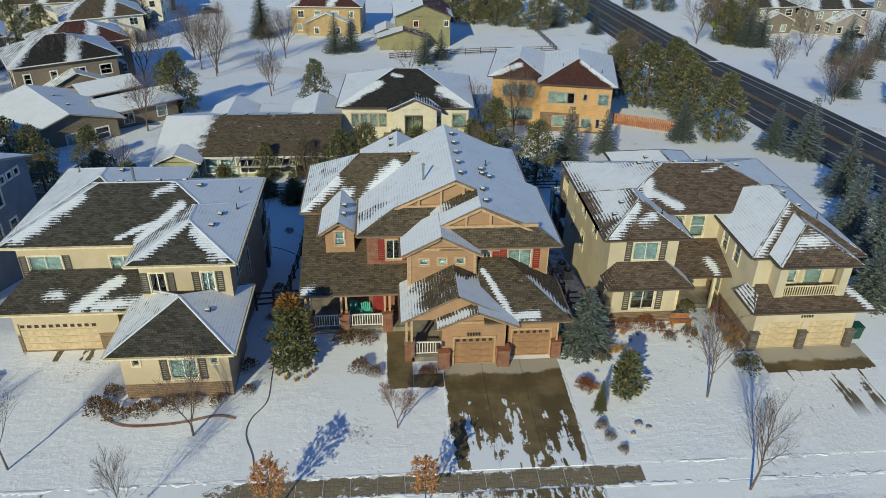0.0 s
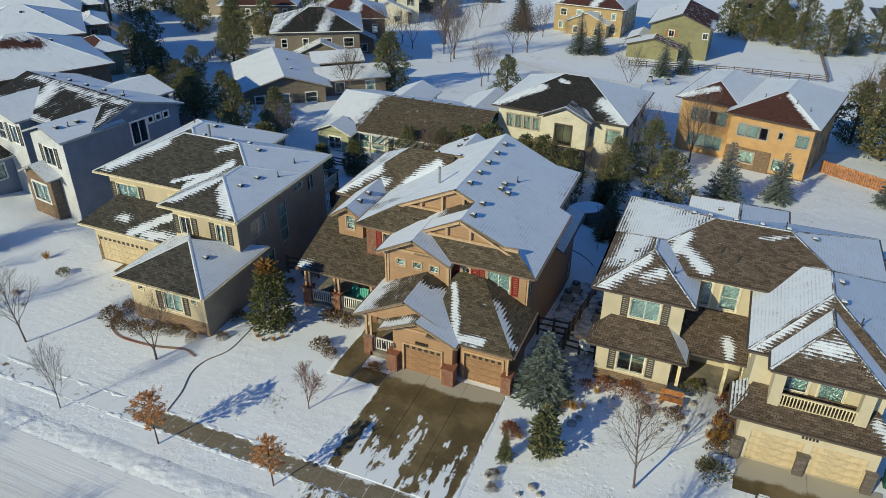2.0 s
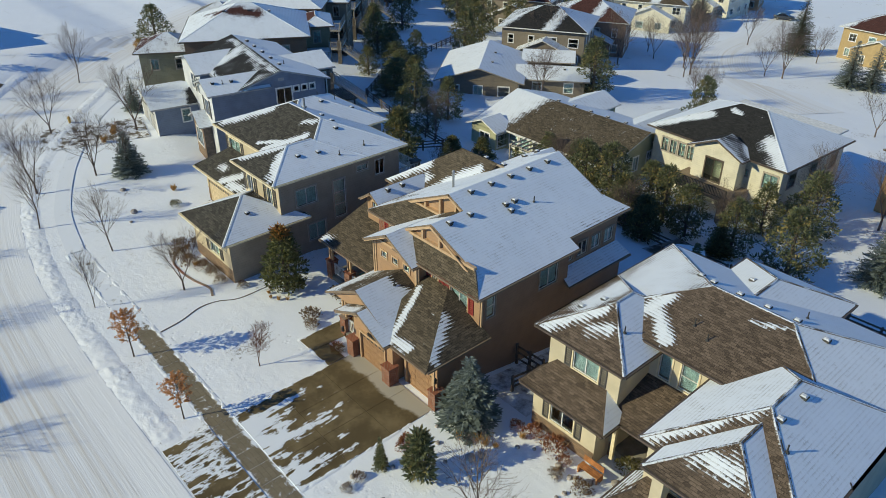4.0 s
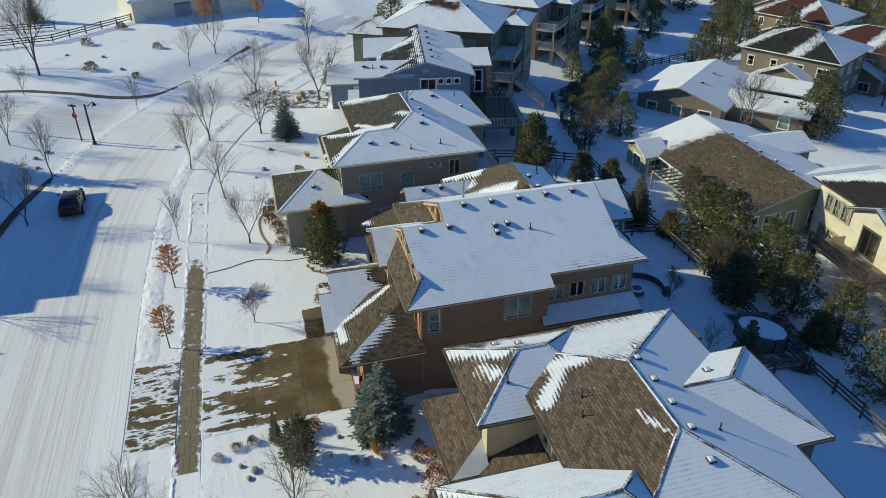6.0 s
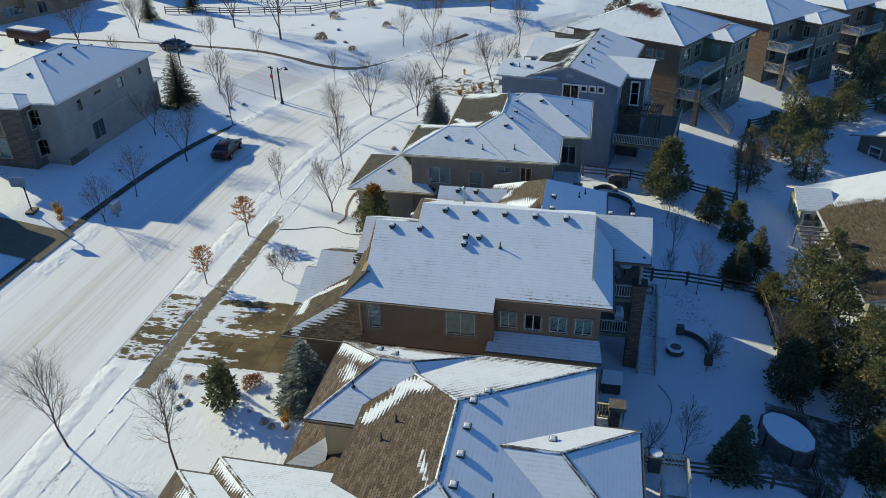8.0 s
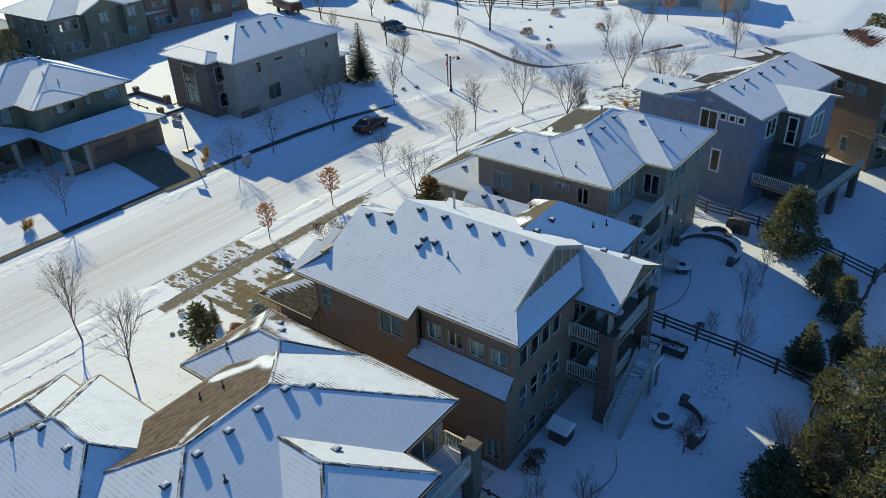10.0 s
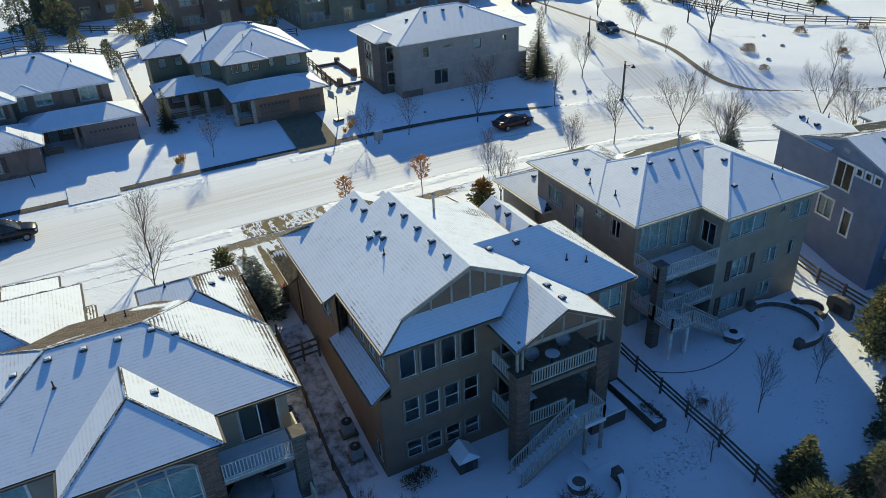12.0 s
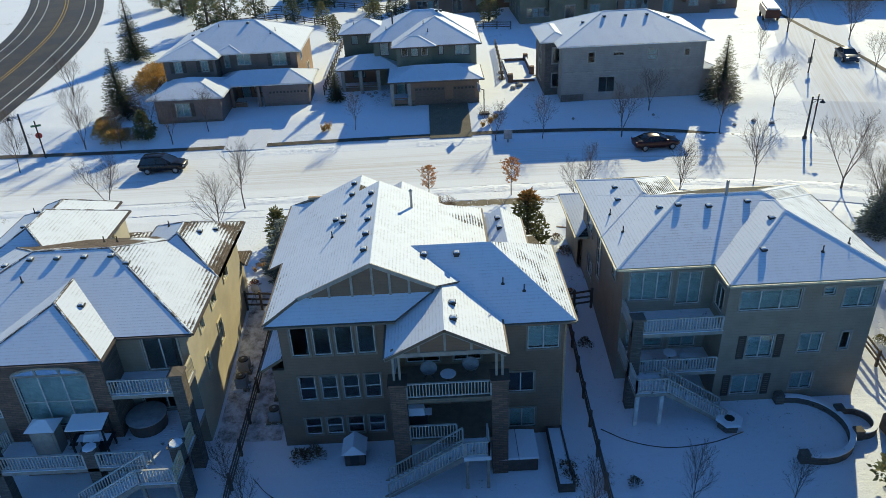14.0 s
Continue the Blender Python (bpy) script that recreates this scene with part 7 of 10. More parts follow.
# further behind
for (x, y), rz, mat, S, lab, w, d, ze, r in (((-49.4, 114.2), 30, M_DKTAUPE, S_BLACK, "taupe two-storey house with a patchy snow roof", 14, 11.5, 6.4, "h"), ((-52, 129), 30, M_BRN, S_MAROON, "brown house with a maroon roof", 14, 11, 6.4, "h"), ((-59, 160), 25, M_WHITE, S_BROWN, "white house with brown roof", 15, 12, 5.8, "h"), ((-78, 178), 15, M_WHITE, S_BROWN, "white house far behind", 15, 12, 5.8, "h"), ((-62, 200), 20, M_TAN, S_BROWN, "tan house far behind", 14, 12, 6, "h"),
                                         ((-12.5, 171.5), -4, M_YELLOW, S_MAROON, "yellow house with a stepped roof", 15, 13, 6.2, "h"),
                                         ((22, 192), 0, M_OLIVE, S_BROWN, "green house far behind", 14, 11, 5.4, "h"), ((-76, 136), 25, M_DKTAUPE, S_MAROON, "dark house with a maroon roof behind the ranch house", 15, 12, 6, "h"), ((-97, 150), 20, M_TAUPE, S_GREY, "taupe house behind the row", 15, 12, 6, "h"), ((87, 171), 8, M_DKTAUPE, S_GREY, "taupe house with a bare grey roof across the main road", 13, 12, 5.8, "h"),
                                         ((103, 169), 8, M_GREYS, S_GREY, "grey house with a bare roof across the main road", 15, 12, 5.8, "h"), ((122, 150), 10, M_BRN, S_GREY, "brown house across the main road", 14, 12, 5.8, "h"),
                                         ((140, 190), 10, M_GREYS, S_GREY, "grey house across the main road", 14, 12, 5.8, "h"), ((-100, 175), 15, M_TAUPE, S_BROWN, "taupe house far behind", 15, 12, 5.8, "h"),
                                         ((-60, 185), 5, M_WHITE, S_GREY, "white house far behind", 15, 12, 5.8, "h")):
    H, t = home((x, y, ground(x, y)), rz, lab)
    block(H, -w / 2, w / 2, -d / 2, d / 2, 0, ze, mat, S, M_WTRIM, r, 0.42, 0.6, rows=TWO, per=3.2, turn=t, snow={"s": 0.06, "w": 0.6, "e": 0.95 if r == "y" else 0.9}, drifts=[((-w / 2, -d / 2), (-w / 4, 0), 1.1, 1.1), ((1, -d / 2), (3, 0), 1.0, 1.1)])
    block(H, -w / 4, w / 3, -d / 2 - 2.5, -d / 2 + 1, 0, 3.2, mat, S, M_WTRIM, "y", 0.45, 0.5, rows=((0.8, 1.4),), per=3, turn=t, snow={"w": 0.7, "e": 1.0})

H, t = home((7.7, 157.6, ground(7.7, 157.6)), 0, "olive house with a broad plain gable and red shutters")
block(H, -5.5, 5.5, -6.5, 6.5, 0, 6.3, M_OLIVE, S_MAROON, M_DTRIM, "y", 0.40, 0.6, rows=(), snow={"w": 1.1, "e": 0.25}, drifts=[((5.8, -6.8), (5.8, 0), 0.8, 0.8)], drop=1, shut=M_CEDAR, doors=[("s", 4.0, 4.2, 1.0, 1.2, "s"), ("s", 10.2, 4.3, 0.9, 1.1, (2, 1)), ("w", 3.0, 4.0, 1.2, 1.2), ("e", 6.0, 4.0, 1.2, 1.2)])
block(H, -9.0, 0.6, -10.0, -6.4, 0, 2.9, M_OLIVE, S_MAROON, M_DTRIM, "y", 0.30, 0.6, rows=(), snow={"w": 1.05, "e": 0.4}, drop=1)
block(H, -9.5, -5.6, -6.2, 0, 0, 2.9, M_OLIVE, S_MAROON, M_DTRIM, "y", 0.45, 0.5, rows=(), snow={"w": 1.0, "e": 0.9}, doors=[("s", 2.0, 0, 2.4, 2.1, "g", M_OLIVE)], drop=1)
roof_vents(H, [(-2, 0, 8), (-2, 3, 8)])

# across the street: their fronts lie in shade
FULL = dict.fromkeys("snwe", 1.2)


def snow_hip(H, x0, x1, y0, y1, ze, slope, trim, ends="nwes"):
    hip_roof(H, x0, x1, y0, y1, ze, slope, S_GREY, trim, FULL, ends=ends, cap_snow=0.9)


def porch_rail(H, x0, x1, y, z):
    """A low solid rail between two stone-footed porch piers."""
    part("porch_rail", Shape().box(x0, x1, y - 0.05, y + 0.05, z + 0.7, z + 0.8).box(x0, x1, y - 0.04, y + 0.04, z + 0.1, z + 0.62), M_DKBRN, H)


def taupe_house():
    H = thing("house", (25, -8, 0.2), "taupe house across the street with a broad garage, front in shade", "house")
    M, kw = M_ROSE, dict(trim=M_TTRIM, shut=M_DTRIM, blind=0.8)
    wall(H, (33.2, -5.4), (27.0, -5.4), 2.5, 5.8, M, [(1.7, 4.15, 0.8, 1.25, "s"), (4.9, 4.15, 0.8, 1.25, "s")], **kw)
    wall(H, (27.0, -5.4), (27.0, -7.8), 2.5, 5.8, M_GSTONE)
    wall(H, (27.0, -7.8), (22.2, -7.8), 2.5, 5.8, M, [(0.8, 3.9, 0.6, 1.5, (1, 1)), (2.9, 4.15, 1.6, 1.3, (2, 1))], **kw)
    wall(H, (22.2, -7.8), (22.2, -7.4), 2.5, 5.8, M)
    wall(H, (22.2, -7.4), (17.5, -7.4), 2.5, 5.8, M, [(2.5, 4.0, 1.7, 1.45, "s")], **kw)
    # west wall tan instead of rose: low sunlight put into its colour
    wall(H, (17.5, -7.4), (17.5, -19.0), -0.8, 5.8, M_TAN, [(3.0, 3.9, 1.0, 1.2), (7.5, 1.0, 1.2, 1.3)], trim=M_WTRIM)
    wall(H, (17.5, -19.0), (33.2, -19.0), -0.8, 5.8, M, [(3, 3.9, 1.4, 1.3), (8, 3.9, 1.4, 1.3), (12, 3.9, 1.4, 1.3)], trim=M_WTRIM)
    wall(H, (33.2, -19.0), (33.2, -5.4), -0.8, 5.8, M, [(4, 3.9, 1.2, 1.2), (9, 3.9, 1.2, 1.2)], trim=M_WTRIM)
    snow_hip(H, 16.9, 33.8, -19.6, -6.8, 5.8, 0.42, M_WTRIM)
    snow_hip(H, 26.5, 33.78, -15.0, -4.8, 5.82, 0.38, M_WTRIM, "nwe")
    snow_hip(H, 24.0, 27.4, -11.0, -6.6, 5.84, 0.40, M_WTRIM, "nwe")
    # ground floor: the room, the porch, the garage
    wall(H, (32.9, 1.0), (25.4, 1.0), -0.9, 2.95, M, [(3.1, 0.75, 1.6, 1.5, "s")], low=M_GSTONE, low_z=0.3, **kw)
    wall(H, (25.4, 1.0), (25.4, -7.2), -0.9, 2.95, M)
    wall(H, (32.9, -5.4), (32.9, 1.0), -0.9, 2.95, M)
    wall(H, (25.4, -6.9), (21.4, -6.9), -0.9, 2.95, M_DKBRN, [(1.2, 0.2, 1.0, 2.1, (1, 1)), (2.9, 0.9, 1.4, 1.3)], trim=M_DTRIM)
    wall(H, (21.4, -7.0), (21.4, -3.2), -0.9, 2.95, M)
    wall(H, (21.4, -3.2), (15.9, -3.2), -0.9, 2.95, M, [(3.0, -0.1, 4.6, 2.15, "g", M_ROSE)], low=M_GSTONE, low_z=0.5)
    wall(H, (15.9, -3.2), (15.9, -7.6), -0.9, 2.95, M)
    snow_hip(H, 24.9, 33.5, -6.4, 1.6, 3.0, 0.34, M_WTRIM, "nwe")
    snow_hip(H, 15.3, 27.0, -8.6, -2.6, 3.01, 0.34, M_WTRIM, "nwe")
    part("porch_floor", Shape().box(21.4, 25.4, -6.9, -3.4, -0.9, 0.0), M_SLAB, H)
    for k in range(3):
        part("porch_step", Shape().box(22.0, 23.4, -3.4 + 0.3 * k, -3.1 + 0.3 * k, -0.9, -0.12 - 0.15 * k), M_SLAB, H)
    for x in (21.9, 25.1):
        part("post", Shape().box(x - 0.18, x + 0.18, -3.6, -3.2, -0.4, 2.9), M, H)
    porch_rail(H, 23.5, 25.0, -3.4, 0.0)
    roof_vents(H, [(29.8, -12, 7), (31.2, -12.6, 7), (24.0, -12.4, 8)])
    roof_vents(H, [(20.5, -11.6, 7), (20.9, -10.2, 7), (27.6, -12.0, 8)], "pipe")
    return H


def dark_house():
    H = thing("house", (3.5, -9, 0.2), "dark brown house across the street with nested snowy hips", "house")
    M, kw = M_OLIVED, dict(trim=M_DTRIM, shut=M_DTRIM, blind=0.9)
    wall(H, (11.9, -14.6), (7.6, -14.6), -0.8, 5.8, M, [(1.5, 4.4, 0.75, 1.0, (1, 1)), (3.4, 4.4, 0.75, 1.0, (1, 1))], **kw)
    wall(H, (7.6, -14.6), (7.6, -9.4), -0.8, 5.8, M)
    wall(H, (7.6, -9.4), (4.7, -9.4), -0.8, 5.8, M, [(1.3, 4.05, 0.95, 1.45, (1, 1))], **kw)
    wall(H, (4.7, -9.4), (4.7, -5.9), 2.0, 5.8, M)
    wall(H, (4.7, -5.9), (0.4, -5.9), 2.0, 5.8, M, [(1.0, 4.65, 0.75, 0.95, (1, 1)), (2.2, 4.65, 0.75, 0.95, (1, 1)), (3.4, 4.65, 0.75, 0.95, (1, 1))], **kw)
    wall(H, (0.4, -5.9), (0.4, -6.4), 2.0, 5.8, M)
    wall(H, (0.4, -6.4), (-5.0, -6.4), 2.0, 5.8, M, [(1.1, 4.6, 0.5, 0.95, (1, 1)), (3.7, 4.45, 1.7, 1.15, (2, 1))], **kw)
    wall(H, (-5.0, -6.4), (-5.0, -19.5), -0.8, 5.8, M, [(4, 3.9, 1.0, 1.2), (9, 3.9, 1.4, 1.2)], **kw)
    wall(H, (-5.0, -19.5), (11.9, -19.5), -0.8, 5.8, M, [(3, 3.9, 1.4, 1.3), (8, 3.9, 1.4, 1.3), (13, 3.9, 1.4, 1.3)], **kw)
    wall(H, (11.9, -19.5), (11.9, -14.6), -0.8, 5.8, M)
    snow_hip(H, -5.55, 8.1, -20.1, -8.9, 5.8, 0.47, M_DTRIM)
    snow_hip(H, -5.53, 5.25, -17.0, -5.9, 5.82, 0.43, M_DTRIM, "nwe")
    snow_hip(H, -0.15, 5.2, -9.5, -5.3, 5.84, 0.40, M_DTRIM, "nwe")
    snow_hip(H, 5.5, 12.45, -20.05, -14.0, 5.8, 0.42, M_DTRIM)
    # porch and garage
    wall(H, (11.9, -11.2), (4.7, -11.2), -0.8, 3.0, M_DKBRN, [(2.0, 0.9, 1.4, 1.3), (5.0, 0.2, 1.0, 2.1, (1, 1))], **kw)
    wall(H, (11.9, -14.6), (11.9, -11.2), -0.8, 3.0, M)
    wall(H, (3.1, -5.9), (3.1, -1.2), -0.8, 2.95, M)
    wall(H, (3.1, -1.2), (-4.9, -1.2), -0.8, 2.95, M_DKBRN, [(2.2, -0.05, 3.5, 2.15, "g", M_GDOOR_D), (6.25, -0.05, 2.6, 2.15, "g", M_GDOOR_D)], low=M_GSTONE, low_z=0.6)
    wall(H, (-4.9, -1.2), (-4.9, -6.6), -0.8, 2.95, M)
    wall(H, (5.6, -5.6), (3.1, -5.6), -0.8, 2.95, M_DKBRN, [(1.2, 0.1, 1.0, 2.1, (1, 1))], **kw)
    snow_hip(H, -5.4, 5.7, -7.0, -0.6, 3.0, 0.34, M_DTRIM, "nwe")
    snow_hip(H, 4.4, 12.45, -13.0, -6.9, 3.01, 0.38, M_DTRIM, "nwe")
    part("porch_floor", Shape().box(5.5, 11.9, -11.2, -7.4, -0.8, 0.05), M_SLAB, H)
    part("porch_floor", Shape().box(3.2, 5.5, -7.4, -1.4, -0.8, 0.0), M_SLAB, H)
    for x, y in ((11.6, -7.5), (9.4, -7.5), (7.2, -7.5), (5.3, -1.5), (3.3, -1.4)):
        part("post", Shape().box(x - 0.2, x + 0.2, y - 0.2, y + 0.2, -0.5, 2.9), M_TTRIM, H)
    for x0, x1, y in ((9.6, 11.4, -7.5), (7.4, 9.2, -7.5), (3.5, 5.1, -1.5)):
        porch_rail(H, x0, x1, y, 0.05)
    roof_vents(H, [(-0.5, -14.0, 8), (-1.0, -15.0, 8), (0.2, -15.2, 8)])
    roof_vents(H, [(1.3, -10.0, 7), (0.8, -8.4, 7), (6.0, -11.0, 7), (10.5, -16.0, 7)], "pipe")
    part("flue", Shape().tube((5.2, -12.4, 7.2), (5.2, -12.4, 8.7), 0.1, 0.1, 10).lathe([(0.16, 8.7), (0.16, 8.76), (0.03, 8.85)], 10, (5.2, -12.4)), M_METAL, H)
    return H


taupe_house().location += Vector((-0.5, 2.8, 0.65))          # both lots lie above the street
dark_house().location += Vector((0, 3.1, 0.75))
H, t = home((-22.4, -2.6, 0.9), 0, "grey house across the street with a stone bay")
block(H, -8.3, 8.0, -5.6, 5.6, 0, 6.3, M_GREYS, S_GREY, M_WTRIM, "h", 0.40, 0.6, rows=(), drop=1.2, trim=M_TTRIM, snow=dict.fromkeys("snwe", 1.2),
      doors=[("n", 5.2, 0.7, 1.9, 1.8, (2, 1)), ("n", 3.3, 4.2, 0.8, 1.2, (1, 2)), ("n", 6.4, 4.9, 1.3, 0.4, (2, 1)), ("n", 10.3, 4.2, 1.1, 1.2, (1, 2)), ("n", 14.2, 4.5, 0.6, 0.8, (1, 1)), ("e", 8.6, 3.8, 1.2, 1.6, (1, 2)), ("e", 8.6, 0.8, 1.2, 1.6, (1, 2)), ("w", 4, 3.8, 1.5, 1.4, (2, 1))])
block(H, 7.0, 9.6, -4.2, 3.0, 0, 6.3, M_GSTONE, S_GREY, M_WTRIM, "h", 0.38, 0.6, rows=(), trim=M_TTRIM, drop=1.2, doors=[("n", 1.3, 0.8, 0.9, 1.6, (1, 1)), ("n", 1.3, 3.6, 0.9, 1.8, (1, 1)), ("e", 3.6, 0.9, 2.2, 2.0, (2, 1)), ("e", 3.6, 3.2, 2.2, 2.2, (2, 2))], snow=dict.fromkeys("snwe", 1.2))
part("stone_band", Shape().box(5.4, 8.05, 5.55, 5.68, -1, 0.55), M_GSTONE, H)
part("band_board", Shape().box(-8.3, 8.0, 5.58, 5.64, 3.0, 3.2), M_TTRIM, H)
block(H, -9.9, -8.3, 1.0, 5.0, 0, 2.9, M_GREYS, S_GREY, M_WTRIM, "h", 0.3, 0.4, rows=(), drop=1, snow=dict.fromkeys("snwe", 1.2))
roof_vents(H, [(-5 + 2.5 * i, 1.2, 7.7) for i in range(5)])
for (x, y), rz, mat, lab in (((-3.6, -52.2), 3, M_DKBRN, "brown house behind the street"), ((-21.6, -42.2), 2, M_OLIVED, "dark olive house behind the street"), ((-39, -44), -6, M_BRN, "brown house behind the street"), ((16.5, -70), 0, M_DKBRN, "dark house behind the far gardens"), ((-70, -46), -20, M_TAN, "tan house at the side street"), ((-92, -32), -30, M_DKBRN, "dark house at the side street")):
    H, t = home((x, y, ground(x, y)), rz, lab)
    block(H, -7.5, 7.5, -6, 6, 0, 6.0, mat, S_GREY, M_WTRIM, "h", 0.40, 0.6, rows=TWO, per=3, turn=t, snow=dict.fromkeys("snwe", 1.2), trim=M_TTRIM, skip="n", drop=0.5)
    bands = [(1.6 + 0.95 * i, z, 0.85, 1.35, (1, 2)) for i in range(4) for z in (0.9, 3.9)]
    wall(H, (7.5, 6), (-7.5, 6), -1.7, 6.0, mat, bands + [(8.2, 3.9, 1.5, 1.3), (11.0, 4.3, 0.5, 0.8, (1, 1)), (12.8, 3.9, 1.5, 1.3), (8.2, 0.3, 1.6, 2.1, (2, 1)), (12.3, 1.1, 1.5, 1.2)], trim=M_TTRIM, plainly=True, blind=0.5)
    block(H, -3.2, 3.2, 4.0, 7.2, 3.0, 6.01, mat, S_GREY, M_WTRIM, "y", 0.42, 0.5, rows=(), turn=t, snow=dict.fromkeys("snwe", 1.2), skip="ns")
    block(H, -12.5, -7.5, -3, 3.5, 0, 3.2, mat, S_GREY, M_WTRIM, "h", 0.42, 0.6, rows=((0.8, 1.4),), per=3, turn=t, snow=dict.fromkeys("snwe", 1.15), trim=M_TTRIM)
H, t = home((-93.0, 23.5, ground(-93, 23.5) + 0.1), -70, "long pale building with a row of garage doors in the park")
block(H, -11, 10, -5, 4.6, 0, 3.4, M_WHITE, S_GREY, M_WTRIM, "h", 0.4, 0.6, rows=(), turn=t, snow=dict.fromkeys("snwe", 1.2), doors=[("n", 8.0 + 3.6 * i, 0, 2.8, 2.3, "g", M_GTRIM) for i in range(3)])
block(H, -9.5, -3.5, 3, 7, 0, 3.4, M_WHITE, S_GREY, M_WTRIM, "y", 0.5, 0.5, rows=(), turn=t, snow={"w": 1.2, "e": 1.2})

# ---- plants ----
def card(s, c, d, up, L, w):
    """A small pointed clump."""
    side = d.cross(up)
    if side.length < 1e-4:
        side = Vector((1, 0, 0))
    side = side.normalized() * w
    s.add([c, c + d * L * 0.45 + side, c + d * L, c + d * L * 0.45 - side], [(0, 1, 2, 3)])


def spruce_shapes(h, r, seed, levels=24):
    rnd = random.Random(seed)
    trunk = Shape().tube((0, 0, -0.3), (0, 0, h * 0.95), 0.03 * h, 0.004 * h, 7)
    s = Shape()
    for i in range(levels):
        f = i / levels
        z = h * (0.06 + 0.92 * f)
        rad = r * (1 - f) ** 0.85 * rnd.uniform(0.82, 1.12) + 0.06
        k = max(5, int(13 * (1 - f) + 4))
        for j in range(k):
            a = (j + rnd.random()) * math.tau / k
            d = Vector((math.cos(a), math.sin(a), -0.16 + 0.5 * f)).normalized()
            R = rad * rnd.uniform(0.75, 1.15)
            n = max(2, int(R / 0.19))
            for m in range(n):
                q = Vector((0, 0, z)) + d * R * (m + 0.6) / n
                for side in (-1, 1, 0):
                    b = a + side * rnd.uniform(0.5, 0.9)
                    dd = Vector((math.cos(b), math.sin(b), rnd.uniform(-0.15, 0.35))).normalized()
                    card(s, q, dd, Vector((rnd.uniform(-0.4, 0.4), rnd.uniform(-0.4, 0.4), 1)), rnd.uniform(0.24, 0.42) * (0.5 + 0.5 * (1 - f)) * min(1.25, 0.5 + r / 2), 0.065)
    return trunk, s


def pine_shapes(h, r, seed, n=420):
    """Bushy pine: limbs that end in round clumps of long needles, gaps between them, a domed top."""
    rnd = random.Random(seed)
    trunk = Shape().tube((0, 0, -0.3), (rnd.uniform(-.2, .2), rnd.uniform(-.2, .2), h * 0.9), 0.03 * h, 0.01 * h, 7)
    s = Shape()
    clumps = max(38, n // 5)
    for i in range(clumps):
        f = ((i + rnd.random()) / clumps) ** 1.15
        z = h * (0.06 + 0.90 * f)
        env = r * (0.70 + 1.2 * f if f < 0.25 else ((1 - f) / 0.75) ** 0.62)
        a = i * 2.4 + rnd.uniform(-0.5, 0.5)
        lump = 1 + 0.5 * noise.noise((math.cos(a) * 1.6 + seed, math.sin(a) * 1.6, f * 3.5))
        R = env * lump * math.sqrt(rnd.uniform(0.35, 1.0))
        c = Vector((R * math.cos(a), R * math.sin(a), z))
        size = (0.36 + 0.10 * r) * rnd.uniform(0.7, 1.2)
        if i % 3 == 0:
            trunk.tube((0, 0, max(0.3, z - 0.45 * R)), c, 0.009 * h, 0.012, 4, cap=False)
        for k in range(34):
            d = Vector((rnd.gauss(0, 1), rnd.gauss(0, 1), rnd.gauss(0.35, 0.8)))
            d.normalize()
            o = c + Vector((d.x * 1.25, d.y * 1.25, d.z * 0.7)) * size * rnd.uniform(0.2, 0.75)
            e = (d + Vector((math.cos(a) * 0.35, math.sin(a) * 0.35, 0.3))).normalized()
            card(s, o, e, Vector((rnd.gauss(0, 1), rnd.gauss(0, 1), rnd.gauss(0, 1))), rnd.uniform(0.22, 0.40), 0.072)
    return trunk, s


